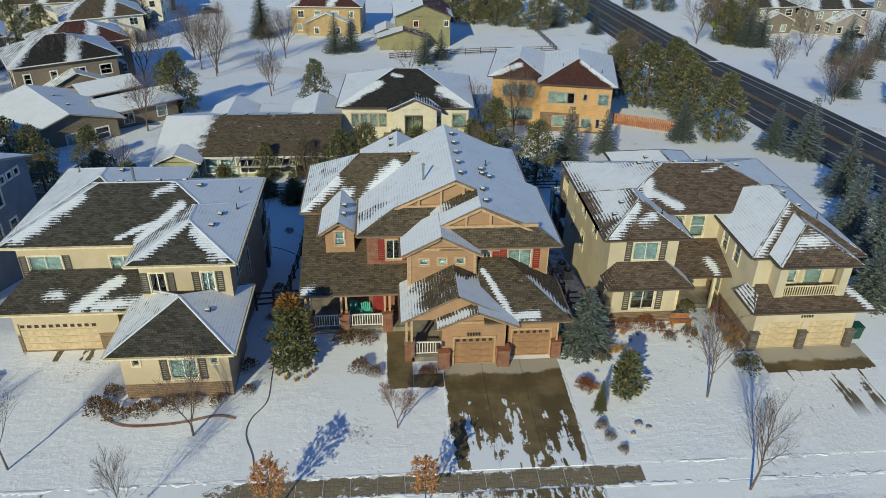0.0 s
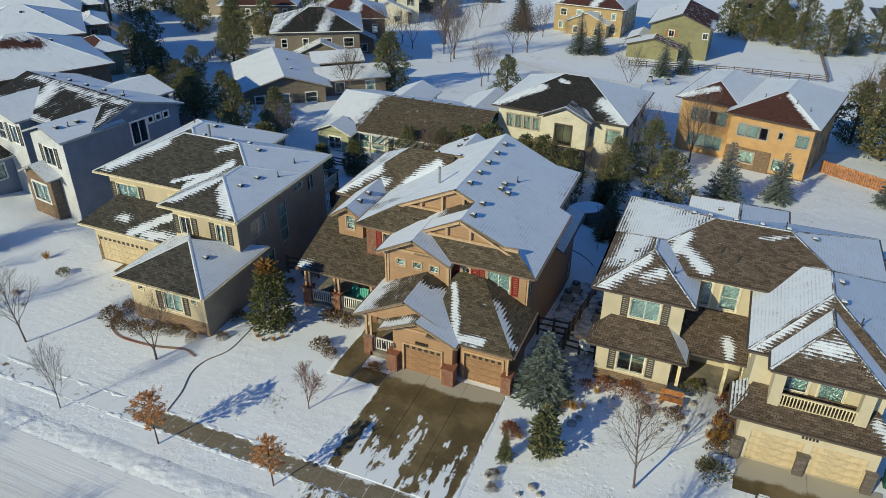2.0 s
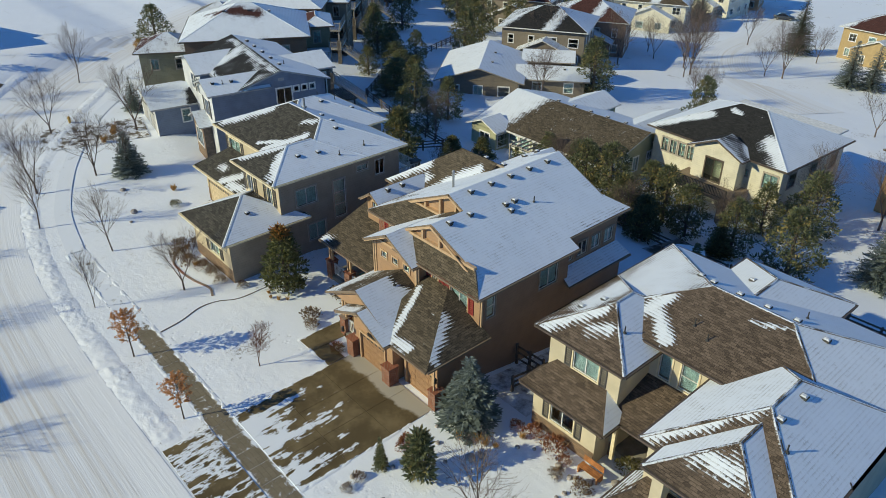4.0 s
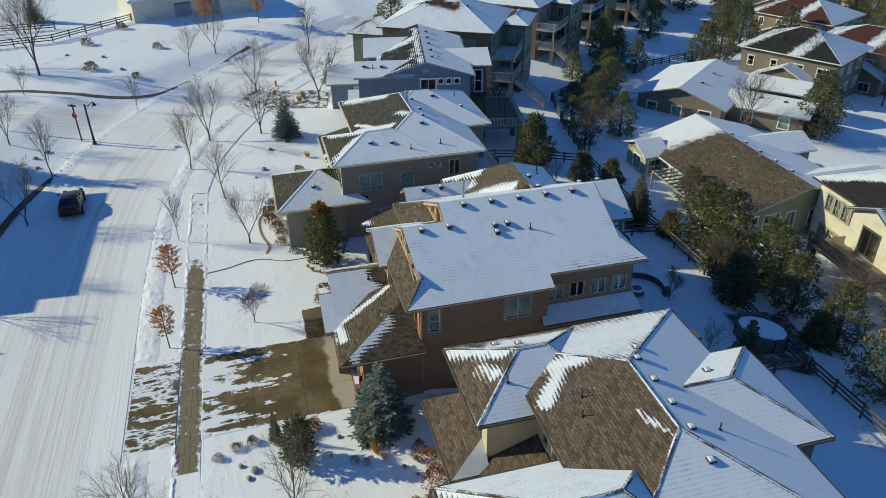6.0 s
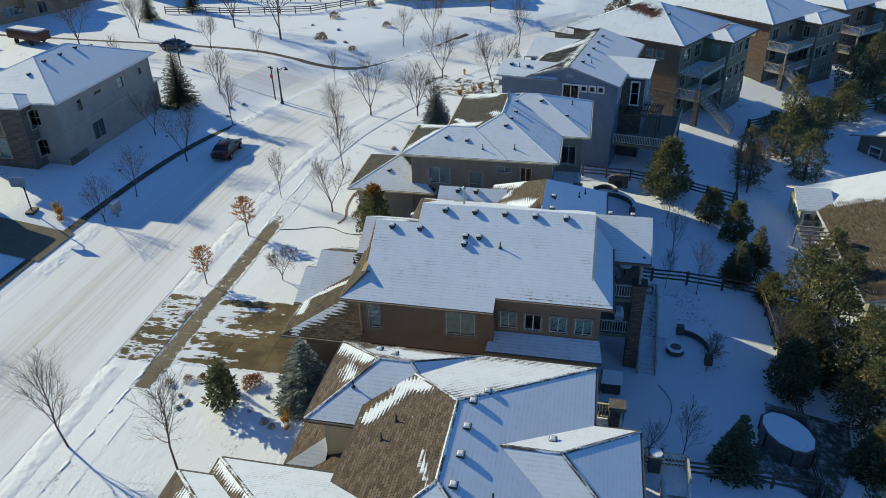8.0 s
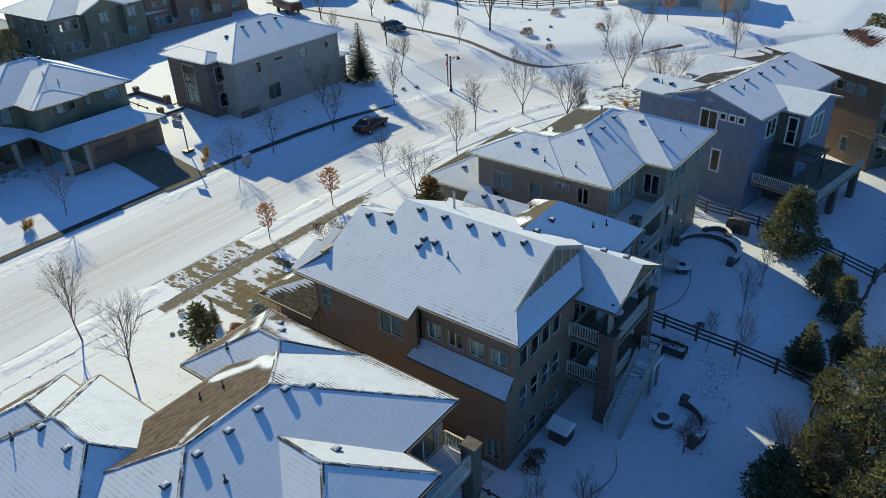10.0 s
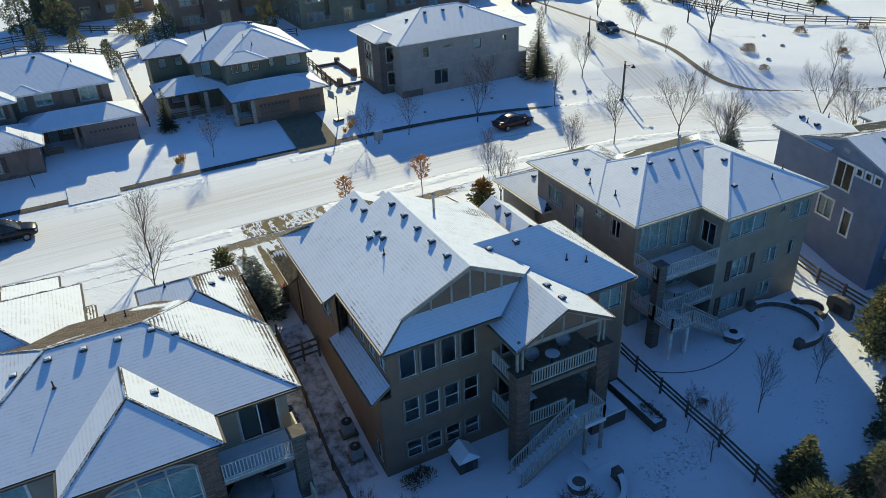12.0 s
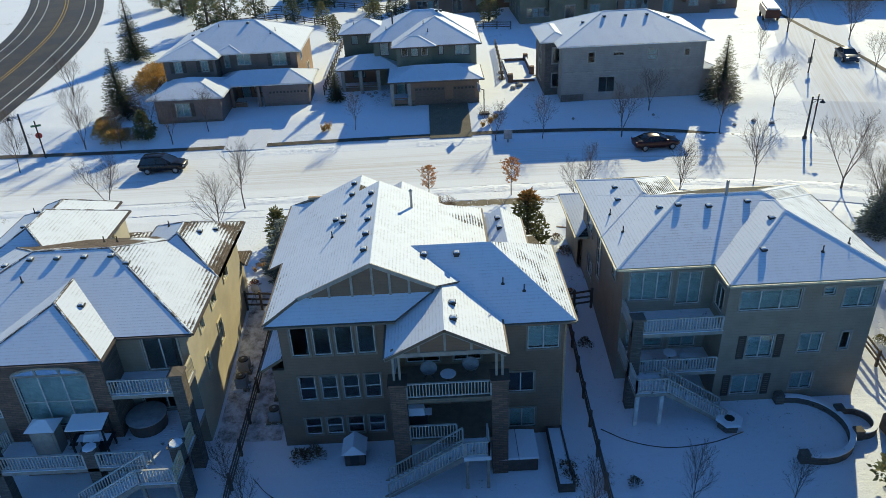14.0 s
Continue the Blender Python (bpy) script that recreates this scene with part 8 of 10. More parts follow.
def bare_shape(h, seed, spread=0.5, limbs=15, clear=0.28, stems=1, thin=1.0):
    """A leafless tree: trunk, upswept limbs, branches and many fine twigs. stems > 1: it forks low into several leaders."""
    rnd = random.Random(seed)
    s = Shape()

    def bough(p, d, L, r, k):
        """One bent stem with its children."""
        n = 3 if k < 3 else 2
        q, e, pts = p, d, [p]
        for i in range(n):
            e = (e + Vector((rnd.gauss(0, 0.09), rnd.gauss(0, 0.09), 0.10 if k else 0.02))).normalized()
            q = q + e * L / n
            pts.append(q)
        for i in range(n):
            s.tube(pts[i], pts[i + 1], r * (1 - 0.78 * i / n), r * (1 - 0.78 * (i + 1) / n), (7, 5, 4, 3)[k], cap=False)
        if k == 3:
            return
        m = (limbs + 2, 8, 6)[k]
        lo = (clear, 0.22, 0.25)[k]
        for i in range(m):
            u = lo + (0.98 - lo) * (i + rnd.random()) / m
            j = min(n - 1, int(u * n))
            c = pts[j].lerp(pts[j + 1], u * n - j)
            o = d.orthogonal().normalized()
            o = Matrix.Rotation(i * 2.4 + rnd.uniform(-0.6, 0.6), 3, d) @ o
            lean = spread * (1.0, 0.95, 1.0)[k] * rnd.uniform(0.75, 1.25) * (1.15 - 0.45 * u if k == 0 else 1)
            nd = (d * math.cos(lean) + o * math.sin(lean)).normalized()
            reach = (L * (0.64 - 0.40 * (u - lo) / (1 - lo)) if k == 0 else L * (0.62 - 0.30 * u)) * rnd.uniform(0.75, 1.15)
            bough(c, nd, reach, max(r * (0.42 if k == 0 else 0.5) * (1.1 - 0.5 * u), 0.0055), k + 1)

    if stems == 1:
        bough(Vector((0, 0, -0.2)), Vector((rnd.uniform(-0.04, 0.04), rnd.uniform(-0.04, 0.04), 1)).normalized(), h, 0.0125 * h * thin, 0)
    else:
        top = Vector((0, 0, h * 0.16))
        s.tube((0, 0, -0.2), top, 0.016 * h * thin, 0.013 * h * thin, 8, cap=False)
        for i in range(stems):
            a = i * math.tau / stems + rnd.uniform(-0.4, 0.4)
            lean = rnd.uniform(0.22, 0.5) if i else 0.06
            bough(top, Vector((math.cos(a) * math.sin(lean), math.sin(a) * math.sin(lean), math.cos(lean))), h * rnd.uniform(0.72, 0.86), 0.0085 * h * thin, 0)
    return s


def shrub_shape(r, h, seed, n=430, L=0.17):
    rnd = random.Random(seed)
    s = Shape()
    for i in range(n):
        a, f = rnd.random() * math.tau, rnd.random()
        R = r * math.sqrt(rnd.random()) * math.sqrt(max(0.05, 1 - f * f * 0.9)) * (1 + 0.2 * math.sin(3 * a + seed))
        c = Vector((R * math.cos(a), R * math.sin(a), h * f * 0.85))
        d = Vector((math.cos(a) * 0.6 + rnd.gauss(0, 0.4), math.sin(a) * 0.6 + rnd.gauss(0, 0.4), rnd.uniform(0.2, 1.2))).normalized()
        card(s, c, d, Vector((rnd.gauss(0, 1), rnd.gauss(0, 1), 0.4)), L * rnd.uniform(0.6, 1.2), 0.022 + 0.012 * r)
    return s


def tuft_shape(h, seed, n=70):
    rnd = random.Random(seed)
    s = Shape()
    for i in range(n):
        a = rnd.random() * math.tau
        lean = rnd.uniform(0.05, 0.5)
        d = Vector((math.cos(a) * lean, math.sin(a) * lean, 1)).normalized()
        card(s, Vector((rnd.gauss(0, 0.08), rnd.gauss(0, 0.08), 0)), d, Vector((math.sin(a), -math.cos(a), 0.1)), h * rnd.uniform(0.6, 1.05), 0.022)
    return s


def plant(name, label, category, parts, group=""):
    """A plant built once, as a mould for its copies; parts: (name, shape, material)."""
    root = thing(name, (0, 0, 0), label, category, group)
    for n, sh, m in parts:
        part(n, sh, m, root)
    return root


def set_out(mould, places, first=[]):
    """Stand a mould at its first place and copies of it at the others: (x, y[, size[, width]])."""
    for i, p in enumerate(places):
        x, y = p[0], p[1]
        k = p[2] if len(p) > 2 else 1.0
        w = p[3] if len(p) > 3 else 1.0
        m = pose(x, y, ground(x, y) - 0.03, 0, 0, (x * 37 + y * 91) % 360)
        ob = mould if i == 0 else copy_thing(mould, m)
        ob.matrix_basis = m @ Matrix.Diagonal((k * w, k * w, k, 1))


def conifer(kind, h, r, seed, label, mat, places, levels=24):
    t, c = spruce_shapes(h, r, seed, levels) if kind == "spruce" else pine_shapes(h, r, seed, levels)
    set_out(plant("tree", label, "tree", [("trunk", t, M_BARK), ("crown", c, mat)]), places)


conifer("spruce", 4.7, 1.55, 3, "blue-green spruce beside the cream house", F_SPRUCE, [(12.4, 37.3, 1.0, 1.12), (-33.7, 35.6, 0.95, 1.05), (34.5, 41.5, 1.1), (38, 47, 1.3)], 26)
conifer("spruce", 7.0, 2.0, 4, "tall blue spruce with full branches", F_SPRUCE,
        [(20.5, 76.5), (25.8, 80.2, 0.8), (37.0, 84.5, 0.85), (46.7, 80.0, 0.9), (45.8, 64, 1.0), (48.8, 76.7, 1.1), (40.9, 54.4, 1.05), (47, 58, 1.0), (-6.9, 147, 1.1), (10.5, 139, 0.85), (40, 172, 1.1), (47, 163, 0.9), (-51.2, 42.7, 0.6),
         (92, 140, 1.2), (86, 132, 1.0), (83, 120, 1.1), (88, 112, 0.9), (-53.6, 171, 1.2), (77, 100, 1.1), (75.8, 149.3, 1.3), (73.6, 152.5, 1.2), (78.7, 149, 1.2), (-10, 145.4, 1.15), (7.2, 135.6, 0.95), (71.4, 106, 1.1), (96.6, 137, 1.3), (100, 131, 1.3)])
conifer("spruce", 9.0, 2.1, 5, "tall dark green spruce in the snow", F_DEEP, [(-32.5, 4.8, 0.84, 1.12), (44.7, -25.0, 1.05, 1.05), (37.6, 0.5, 0.92, 1.05), (12.3, -1.1, 0.55, 0.9), (-26.4, 161.2, 1.3), (-75, -16, 0.7), (-68, -20, 0.7), (-84, -14, 0.6), (-90, 0, 0.7)], 38)
conifer("pine", 5.4, 1.32, 11, "bushy green pine with a rusty dry top beside the porch", F_PINE_DRY, [(-6.1, 36.4)], 400)
conifer("pine", 5.4, 1.8, 14, "bushy green pine standing in the snowy yard", F_PINE, [(-22.8, 60.2, 1.1), (32.8, 7.4, 0.62), (-6.6, 66.9, 0.5, 1.1), (3.9, 66.4, 0.8), (0.4, 67.9, 0.9), (-18.7, 63.9, 0.62, 1.1), (-15.8, 65.6, 0.7)], 620)
conifer("pine", 3.1, 0.72, 16, "young open pine in the stony front bed", F_PINE, [(13.7, 32.6)], 60)
conifer("spruce", 4.2, 1.25, 15, "dark green young spruce by the back fence", F_PINE, [(11.6, 61.9), (-9.2, 64.9, 0.88, 1.15), (9.6, 69.6, 0.9), (1.6, 68.6, 0.95), (-12.2, 66.9, 0.9), (11.9, 31.4, 0.55, 0.55)], 24)
conifer("pine", 7.6, 2.75, 12, "tall dark pine at the back of the yards", F_PINE,
        [(-4.8, 68.8, 0.85), (-2.3, 69.6, 0.9), (0.9, 71.5, 0.75), (3.0, 71.0, 0.8), (5.8, 70.4, 0.7), (10.2, 70.6, 0.72), (15.5, 70.0, 0.9), (-31.6, 74.8, 0.75), (-41, 77.2, 0.8), (-51.9, 83.4, 0.5, 1.9), (-55.5, 84.9, 0.55, 1.7), (-63.2, 87.3, 0.9), (-70.5, 92, 0.9), (-79, 105, 1.0), (-36.9, 73.7, 0.8), (-28.5, 68.8, 0.62), (-45.4, 76.9, 0.45, 2.0), (-48.2, 79.6, 0.5, 1.9), (-43.0, 73.6, 0.4, 1.8), (-34.2, 69.5, 0.55), (-56.5, 90, 0.7),
         (-29.0, 101, 1.15), (-9.8, 98.4, 1.05, 0.8), (39, 116, 1.2), (37.7, 101, 1.25), (41.6, 97.5, 1.2), (41.6, 84, 1.15), (44, 108, 1.2), (34.8, 107, 1.1), (40.5, 91, 1.15), (26, 174, 1.1), (21, 176, 1.1), (30, 172, 1.0), (-53, 78, 0.6), (-62, 89.5, 0.6, 1.2), (-66, 92, 0.6), (-13.0, 72.8, 0.55), (-9.0, 73.0, 0.6), (12.5, 80.5, 0.9), (9.5, 77.5, 0.7),
         (79, 174, 1.3), (73, 193, 1.3), (66, 196, 1.3), (84, 178, 1.3), (90, 182, 1.3), (-31.0, 102.7, 0.95, 0.85), (-60.4, 177, 1.2), (-76.4, 56, 0.85, 1.2), (-64, 110, 1.1), (-105.5, 149, 1.3), (38.1, -42.4, 1.15, 0.9), (35.6, -45.6, 1.05, 0.85), (31.7, -50.7, 1.1, 0.85), (24.1, -45.9, 0.55, 1.1), (15.3, -30.1, 0.55, 0.9), (18.7, -43.0, 0.5, 1.1), (52.7, -63.7, 0.9), (10.5, -50, 0.7), (44.5, -58, 1.15), (6, -42, 0.75), (-9.5, -39, 0.7), (9.5, -38, 0.6), (16, 179, 1.3), (35, 168, 1.2), (39, 181, 1.3), (25, 183, 1.3), (45, 176, 1.3), (31, 188, 1.4), (-100, 157, 1.3), (-96, 166, 1.2), (-110, 141, 1.3), (-102, 138, 1.2), (-112, 155, 1.3), (-70, 118, 1.2), (-60, 104, 1.0), (-84, 124, 1.2), (-92, 132, 1.2), (-66, 148, 1.2), (-74, 154, 1.2), (-84, 160, 1.3), (-88, 95, 1.2), (-95, 108, 1.2), (-105, 128, 1.2), (-70, 128, 1.1), (72, 152, 1.2), (79, 158, 1.2), (95, 178, 1.2), (-100, -60, 1.0), (20, -55, 1.0), (26, -60, 1.0), (22, -63, 1.0), (46, -55, 1.0)], 560)

# bare trees
BARE = "leafless young tree standing in the snow"
set_out(plant("tree", BARE, "tree", [("trunk", bare_shape(5.4, 21, 0.62), M_BARKM)], "street trees"),
        [(18.7, 32.2), (18.2, 25.2), (-20.3, 28.9, 0.9), (-28.1, 25.6, 1.0), (-29.7, 12.6, 0.95), (-10.9, 11.8, 0.8), (9.4, 7.6, 0.7), (26.1, 6.3, 0.8), (-66.6, 41.3, 1.2), (-62.2, 24.6, 0.9), (67, 119.5, 1.2), (72.4, 106.5, 1.3), (76, 95, 1.2), (78, 112, 1.3), (66.7, 103, 1.1), (35.1, 9.1, 0.8), (47, 8, 0.8), (44, 14, 0.8)])
set_out(plant("tree", BARE, "tree", [("trunk", bare_shape(5.6, 22, 0.58, 9, 0.25, 3), M_BARKM)], "street trees"),
        [(-35.2, 27.4, 1.1), (-11.2, 30.8, 0.85), (-19.3, 12.4, 0.95), (-5.9, 11.8, 0.7), (-23.8, 6.4, 0.8), (-37.7, 7.2, 0.9), (-44.7, 40.4, 1.25), (-50, 33, 1.1), (-67.1, 28.1, 1.0), (-54.1, -2.1, 0.8), (-52.9, 5.7, 0.6), (29.5, 8.8, 0.8), (32.8, 5.8, 0.8), (39, 9, 0.8), (42, 3, 0.8), (47, -8, 0.9), (-17.8, 110.7, 1.1), (30.5, 24.8, 0.9), (88, 150, 1.2), (95.7, 139, 1.3), (-21.7, 139.5, 1.1), (-35.6, 159.4, 1.3), (-29.1, 125.8, 1.2), (-20.5, 157, 1.1), (67.6, 119.5, 1.2), (83.9, 139.5, 1.2), (68.1, 103, 1.2), (66.4, 101, 1.3), (-17.9, 114.2, 0.9), (3.7, 120.9, 1.1), (-40, 133, 1.2), (-44, 137, 1.1)])
set_out(plant("tree", "slender leafless sapling in the yard", "tree", [("trunk", bare_shape(4.0, 23, 0.42, 12, 0.2, 1, 0.7), M_BARKM)]),
        [(-6.1, 61.6), (-11.4, 60.1, 1.0), (-6.5, 59.3, 0.75), (-13.3, 25.1, 1.0), (-33.4, 35.3, 1.2), (12.6, 57.3, 0.8), (11.2, 59.2, 0.9), (-16.5, 60.0, 0.8), (-47, 19, 0.9), (-43, -10, 1.0)])
set_out(plant("tree", "small leafless tree on the snowy lawn", "tree", [("trunk", bare_shape(2.6, 24, 0.62, 8, 0.28, 4, 1.0), M_TWIG)]),
        [(0.1, 30.7), (3.0, 61.4, 0.95)])
set_out(plant("tree", "large leafless cottonwood with a broad crown", "tree", [("trunk", bare_shape(10.5, 25, 0.62, 12, 0.22, 4), M_BARKM)]),
        [(-60.6, 6.0), (-66, -4, 0.8), (-29.5, 128.4, 0.9), (-36, 140, 0.9), (-33, 132, 0.8), (16.2, 88.4, 0.75), (11.5, 84.5, 0.65), (-8.4, 70.2, 0.5), (1.8, 66.6, 0.45), (8.6, 72.2, 0.5), (-40, 122, 0.8), (-19.2, 141, 0.8), (-48, 112, 0.85), (-31, 92, 0.7), (-26.5, 68.4, 0.5), (36, 108, 0.9), (66, 152, 0.9), (74, 156, 0.9), (-52, -22, 0.7), (-58, -16, 0.6), (-35.7, 32.9, 0.52, 1.1)])
def leader_tree(h, r, seed):
    """A young tree with one straight leader, upswept side branches and dry leaves that hang on."""
    rnd = random.Random(seed)
    wood, leaf = Shape(), Shape()
    wood.tube((0, 0, -0.2), (0.03, 0.02, h * 0.55), 0.05, 0.032, 8).tube((0.03, 0.02, h * 0.55), (0, 0, h), 0.032, 0.008, 6)
    for i in range(46):
        f = (i + rnd.random()) / 46
        z = h * (0.30 + 0.66 * f)
        a = i * 2.4 + rnd.uniform(-0.4, 0.4)
        R = r * math.sin(math.pi * (0.16 + 0.80 * f)) ** 0.8 * rnd.uniform(0.7, 1.1)
        p = Vector((0, 0, z))
        d = Vector((math.cos(a), math.sin(a), 0.75)).normalized()
        q = p + d * R * 1.15
        wood.tube(p, q, 0.014, 0.004, 4, cap=False)
        for k in range(5):
            u = rnd.uniform(0.3, 1.0)
            c = p.lerp(q, u)
            e = (d + Vector((rnd.gauss(0, 0.6), rnd.gauss(0, 0.6), rnd.gauss(0.1, 0.4)))).normalized()
            w = c + e * R * rnd.uniform(0.2, 0.42)
            wood.tube(c, w, 0.005, 0.002, 3, cap=False)
            for m in range(9):
                o = c.lerp(w, rnd.random())
                g = Vector((rnd.gauss(0, 1), rnd.gauss(0, 1), rnd.gauss(-0.3, 0.8))).normalized()
                card(leaf, o, g, Vector((rnd.gauss(0, 1), rnd.gauss(0, 1), 1)), rnd.uniform(0.09, 0.15), 0.035)
    return wood, leaf


st, lv = leader_tree(3.6, 1.05, 26)
set_out(plant("tree", "young tree holding dry orange leaves", "tree", [("trunk", st, M_BARK), ("crown", lv, F_ORANGE)], "street trees"), [(-6.1, 25.1), (1.4, 25.1, 0.9), (-79, 27, 1.5), (-81, 35, 1.5)])

# shrubs and grasses
for mat, label, seed, places in (
        (F_RSHRUB, "rust-red round shrub by the house wall", 31, [(15.6, 39.3), (17.1, 39.3, 1.25), (18.1, 39.0, 0.7), (14.6, 39.0, 0.7), (11.5, 33.5, 0.9), (13.0, 36.6, 0.6), (22.6, 39.0, 1.0), (22.6, 40.6, 1.0), (1.9, 35.3, 0.7), (11.6, 33.3, 0.9), (-8.4, 42.0, 0.6)]),
        (F_SHRUB, "dry brown shrub poking from the snow", 32, [(-17.1, 33.1, 1.2), (-15.9, 32.5, 1.1), (-14.4, 32.7, 1.1), (-13.0, 33.2, 1.0), (-11.8, 33.4, 0.9), (-10.4, 33.3, 0.8), (-16.6, 34.4, 1.0), (-2.6, 39.0, 1.0), (-1.7, 38.9, 1.0), (-2.1, 35.9, 1.1), (-1.2, 35.4, 0.8), (-3.4, 38.9, 0.9), (2.2, 35.2, 0.8), (22.6, 37.6, 1.0), (22.3, 36.6, 0.9), (19.9, 38.2, 0.9), (18.4, 38.0, 0.7), (-61.4, 12.2, 1.6), (-58, 18, 1.0), (-8.7, 34.2, 0.7), (-9.0, 36.5, 0.9), (8.4, 54.9, 1.0), (9.2, 55.0, 0.9), (-74, 10, 1.4), (-82, 14, 1.4), (-70, 20, 1.2), (-5.6, 57.6, 0.9), (-5.5, 56.9, 0.9), (-9.0, 58.0, 0.6), (26, -16, 1.3), (-8.5, 47, 0.8), (11.7, 30.1, 0.6), (11.9, 29.2, 0.55), (12.4, 28.2, 0.5), (21.9, 34.9, 0.6)]),
        (F_GSHRUB, "rounded green shrub dusted with snow", 33, [(22.3, 34.6, 1.35), (20.7, 41.2, 1.1), (22.9, 42.0, 0.9), (-8.0, 44.0, 1.0), (-24.5, 36, 0.8), (-25.6, 62.4, 1.2), (-20.0, 40.4, 0.5), (-27.5, 48, 0.7)])):
    set_out(plant("shrub", label, "shrub", [("foliage", shrub_shape(0.62, 0.75, seed), mat)], "garden shrubs"), places)
set_out(plant("grass_tuft", "golden ornamental grass tuft", "grass", [("foliage", tuft_shape(0.9, 41), F_GOLD)], "ornamental grasses"),
        [(-5.7, 7.6, 1.2), (-6.4, 6.8, 1.1), (-4.8, 8.4, 1.0), (12.4, 7.3, 1.3), (12.9, 7.6, 1.2), (13.2, 35.9, 0.8), (13.9, 36.6, 0.8), (14.4, 36.7, 0.9), (14.9, 37.0, 0.6), (12.2, 33.2, 0.6), (22.5, 37.5, 1.1), (22.7, 38.2, 1.0), (22.4, 36.9, 0.9), (15.4, 38.6, 0.7), (-27.5, 37.2, 0.9), (-6.6, 35.2, 0.5), (-5.4, 35.3, 0.5), (-6.0, 35.0, 0.45), (-7.1, 35.6, 0.45), (-5.0, 35.8, 0.45), (-16.6, 33.5, 0.7), (-15.2, 32.9, 0.6), (-13.8, 32.9, 0.6), (22.3, 38.6, 1.0), (22.0, 37.4, 0.9), (-43.5, 36.5, 1.2), (-45, 38, 1.2), (-46.5, 38.6, 1.1)])
set_out(plant("shrub", "large golden willow shrub without snow", "shrub", [("foliage", shrub_shape(1.5, 1.5, 42, 900, 0.34), F_GOLD)]), [(37.8, 5.8, 1.1), (36.2, 7.6, 1.0), (38.4, 4.2, 0.9), (35.0, 7.2, 0.9), (36.9, 6.6, 0.9), (37.4, -8.2, 1.3), (37.7, -11.0, 1.6), (38.0, -13.6, 1.5), (-78.5, 54.5, 0.9), (-76.5, 53.6, 0.7), (38.4, -16.2, 1.3)])

# ---- fences ----
RAIL_POST = Shape().box(-0.07, 0.07, -0.07, 0.07, -0.4, 1.2).mesh("post", M_FENCE)


def rail_fence(path, label, rails=(0.35, 0.7, 1.05), gap=2.4, h=1.0):
    """Split-rail fence: posts with rough rails between them, following the ground."""
    pts = [Vector(p) for p in path]
    F = thing("fence", (*pts[0], ground(*pts[0])), label, "fence", "yard fences")
    off = ORIGIN[F]
    way = []
    for p, q in zip(pts, pts[1:]):
        n = max(1, round((q - p).length / gap))
        way += [p.lerp(q, i / n) for i in range(n)]
    way.append(pts[-1])
    for p in way:
        kid("post", RAIL_POST, F, pose(p.x - off[0], p.y - off[1], ground(p.x, p.y) - off[2], 0, 0, p.x * 7) @ Matrix.Diagonal((1, 1, h, 1)))
    for p, q in zip(way, way[1:]):
        for r in rails:
            s = Shape().beam((p.x, p.y, ground(p.x, p.y) + r * h + random.uniform(-0.03, 0.03)), (q.x, q.y, ground(q.x, q.y) + r * h + random.uniform(-0.03, 0.03)), 0.05, 0.13)
            part("rail", s, M_FENCE, F)


BROWN_RAIL = "dark brown split-rail fence in the snow"
rail_fence([(-7.7, 45.0), (-7.6, 51.3), (-7.4, 58.3), (-7.2, 66.3)], BROWN_RAIL)
rail_fence([(-7.2, 66.5), (-6.3, 72.0), (-7.5, 78.0)], BROWN_RAIL)
rail_fence([(12.3, 41.0), (12.4, 47.2), (12.6, 52.0), (12.6, 57), (12.2, 66.2)], BROWN_RAIL)
rail_fence([(12.2, 66.4), (2, 66.6), (-7.0, 66.4), (-15, 66.4), (-23, 66.8), (-34, 68.6), (-44, 71)], BROWN_RAIL)
rail_fence([(-25.9, 45), (-26.2, 50), (-25.8, 57), (-23.2, 66.6)], BROWN_RAIL)
rail_fence([(-44, 71.2), (-51, 79), (-57, 89), (-64, 102), (-70, 114)], BROWN_RAIL)
rail_fence([(12.4, 66.6), (24, 67), (36, 66)], BROWN_RAIL)
rail_fence([(0.7, 139.6), (18.7, 144.0), (34.3, 145.1), (33.8, 178)], "weathered rail fence behind the far gardens", gap=3.0)
rail_fence([(-72.4, -19.6), (-73.3, -7.5), (-76.5, 5.0), (-80.5, 9.0), (-89, 17)], "dark rail fence along the park", gap=2.6)
rail_fence([(-82.4, -17.4), (-83, -4), (-84, 4)], "dark rail fence along the park", gap=2.6)
rail_fence([(14.0, -3.5), (14.0, -9.8), (13.9, -20), (13.8, -28), (13.8, -35)], "dark garden fence between the houses", gap=2.2)
rail_fence([(35.4, -5.5), (36.6, -16), (38.2, -28), (39.5, -41.8), (33, -45), (27.3, -47.3)], "dark garden fence behind the gardens", gap=2.4)
rail_fence([(27.3, -47.5), (22, -44), (17.9, -40.5), (13.9, -35.4)], "dark garden fence behind the gardens", gap=2.4)
rail_fence([(30, -54), (18, -56), (8, -50), (2, -44)], "dark garden fence round the far gardens", gap=2.4)
rail_fence([(-8.4, -6), (-8.8, -14), (-9, -22)], "dark garden fence between the houses", gap=2.2)
rail_fence([(13.6, -34), (4, -34), (-6, -34.4), (-12.5, -33)], "dark garden fence behind the houses", gap=2.2)
rail_fence([(12.4, 43.6), (10.3, 43.5)], "short dark gate panel between the houses", gap=1.1, h=1.3)
rail_fence([(-9.6, 43.5), (-5.9, 44.0)], "short dark gate panel between the houses", gap=1.2, h=1.3)
rail_fence([(12.4, 42.2), (14.5, 42.0)], "short dark gate panel beside the cream house", gap=1.1, h=1.3)
s = Shape()
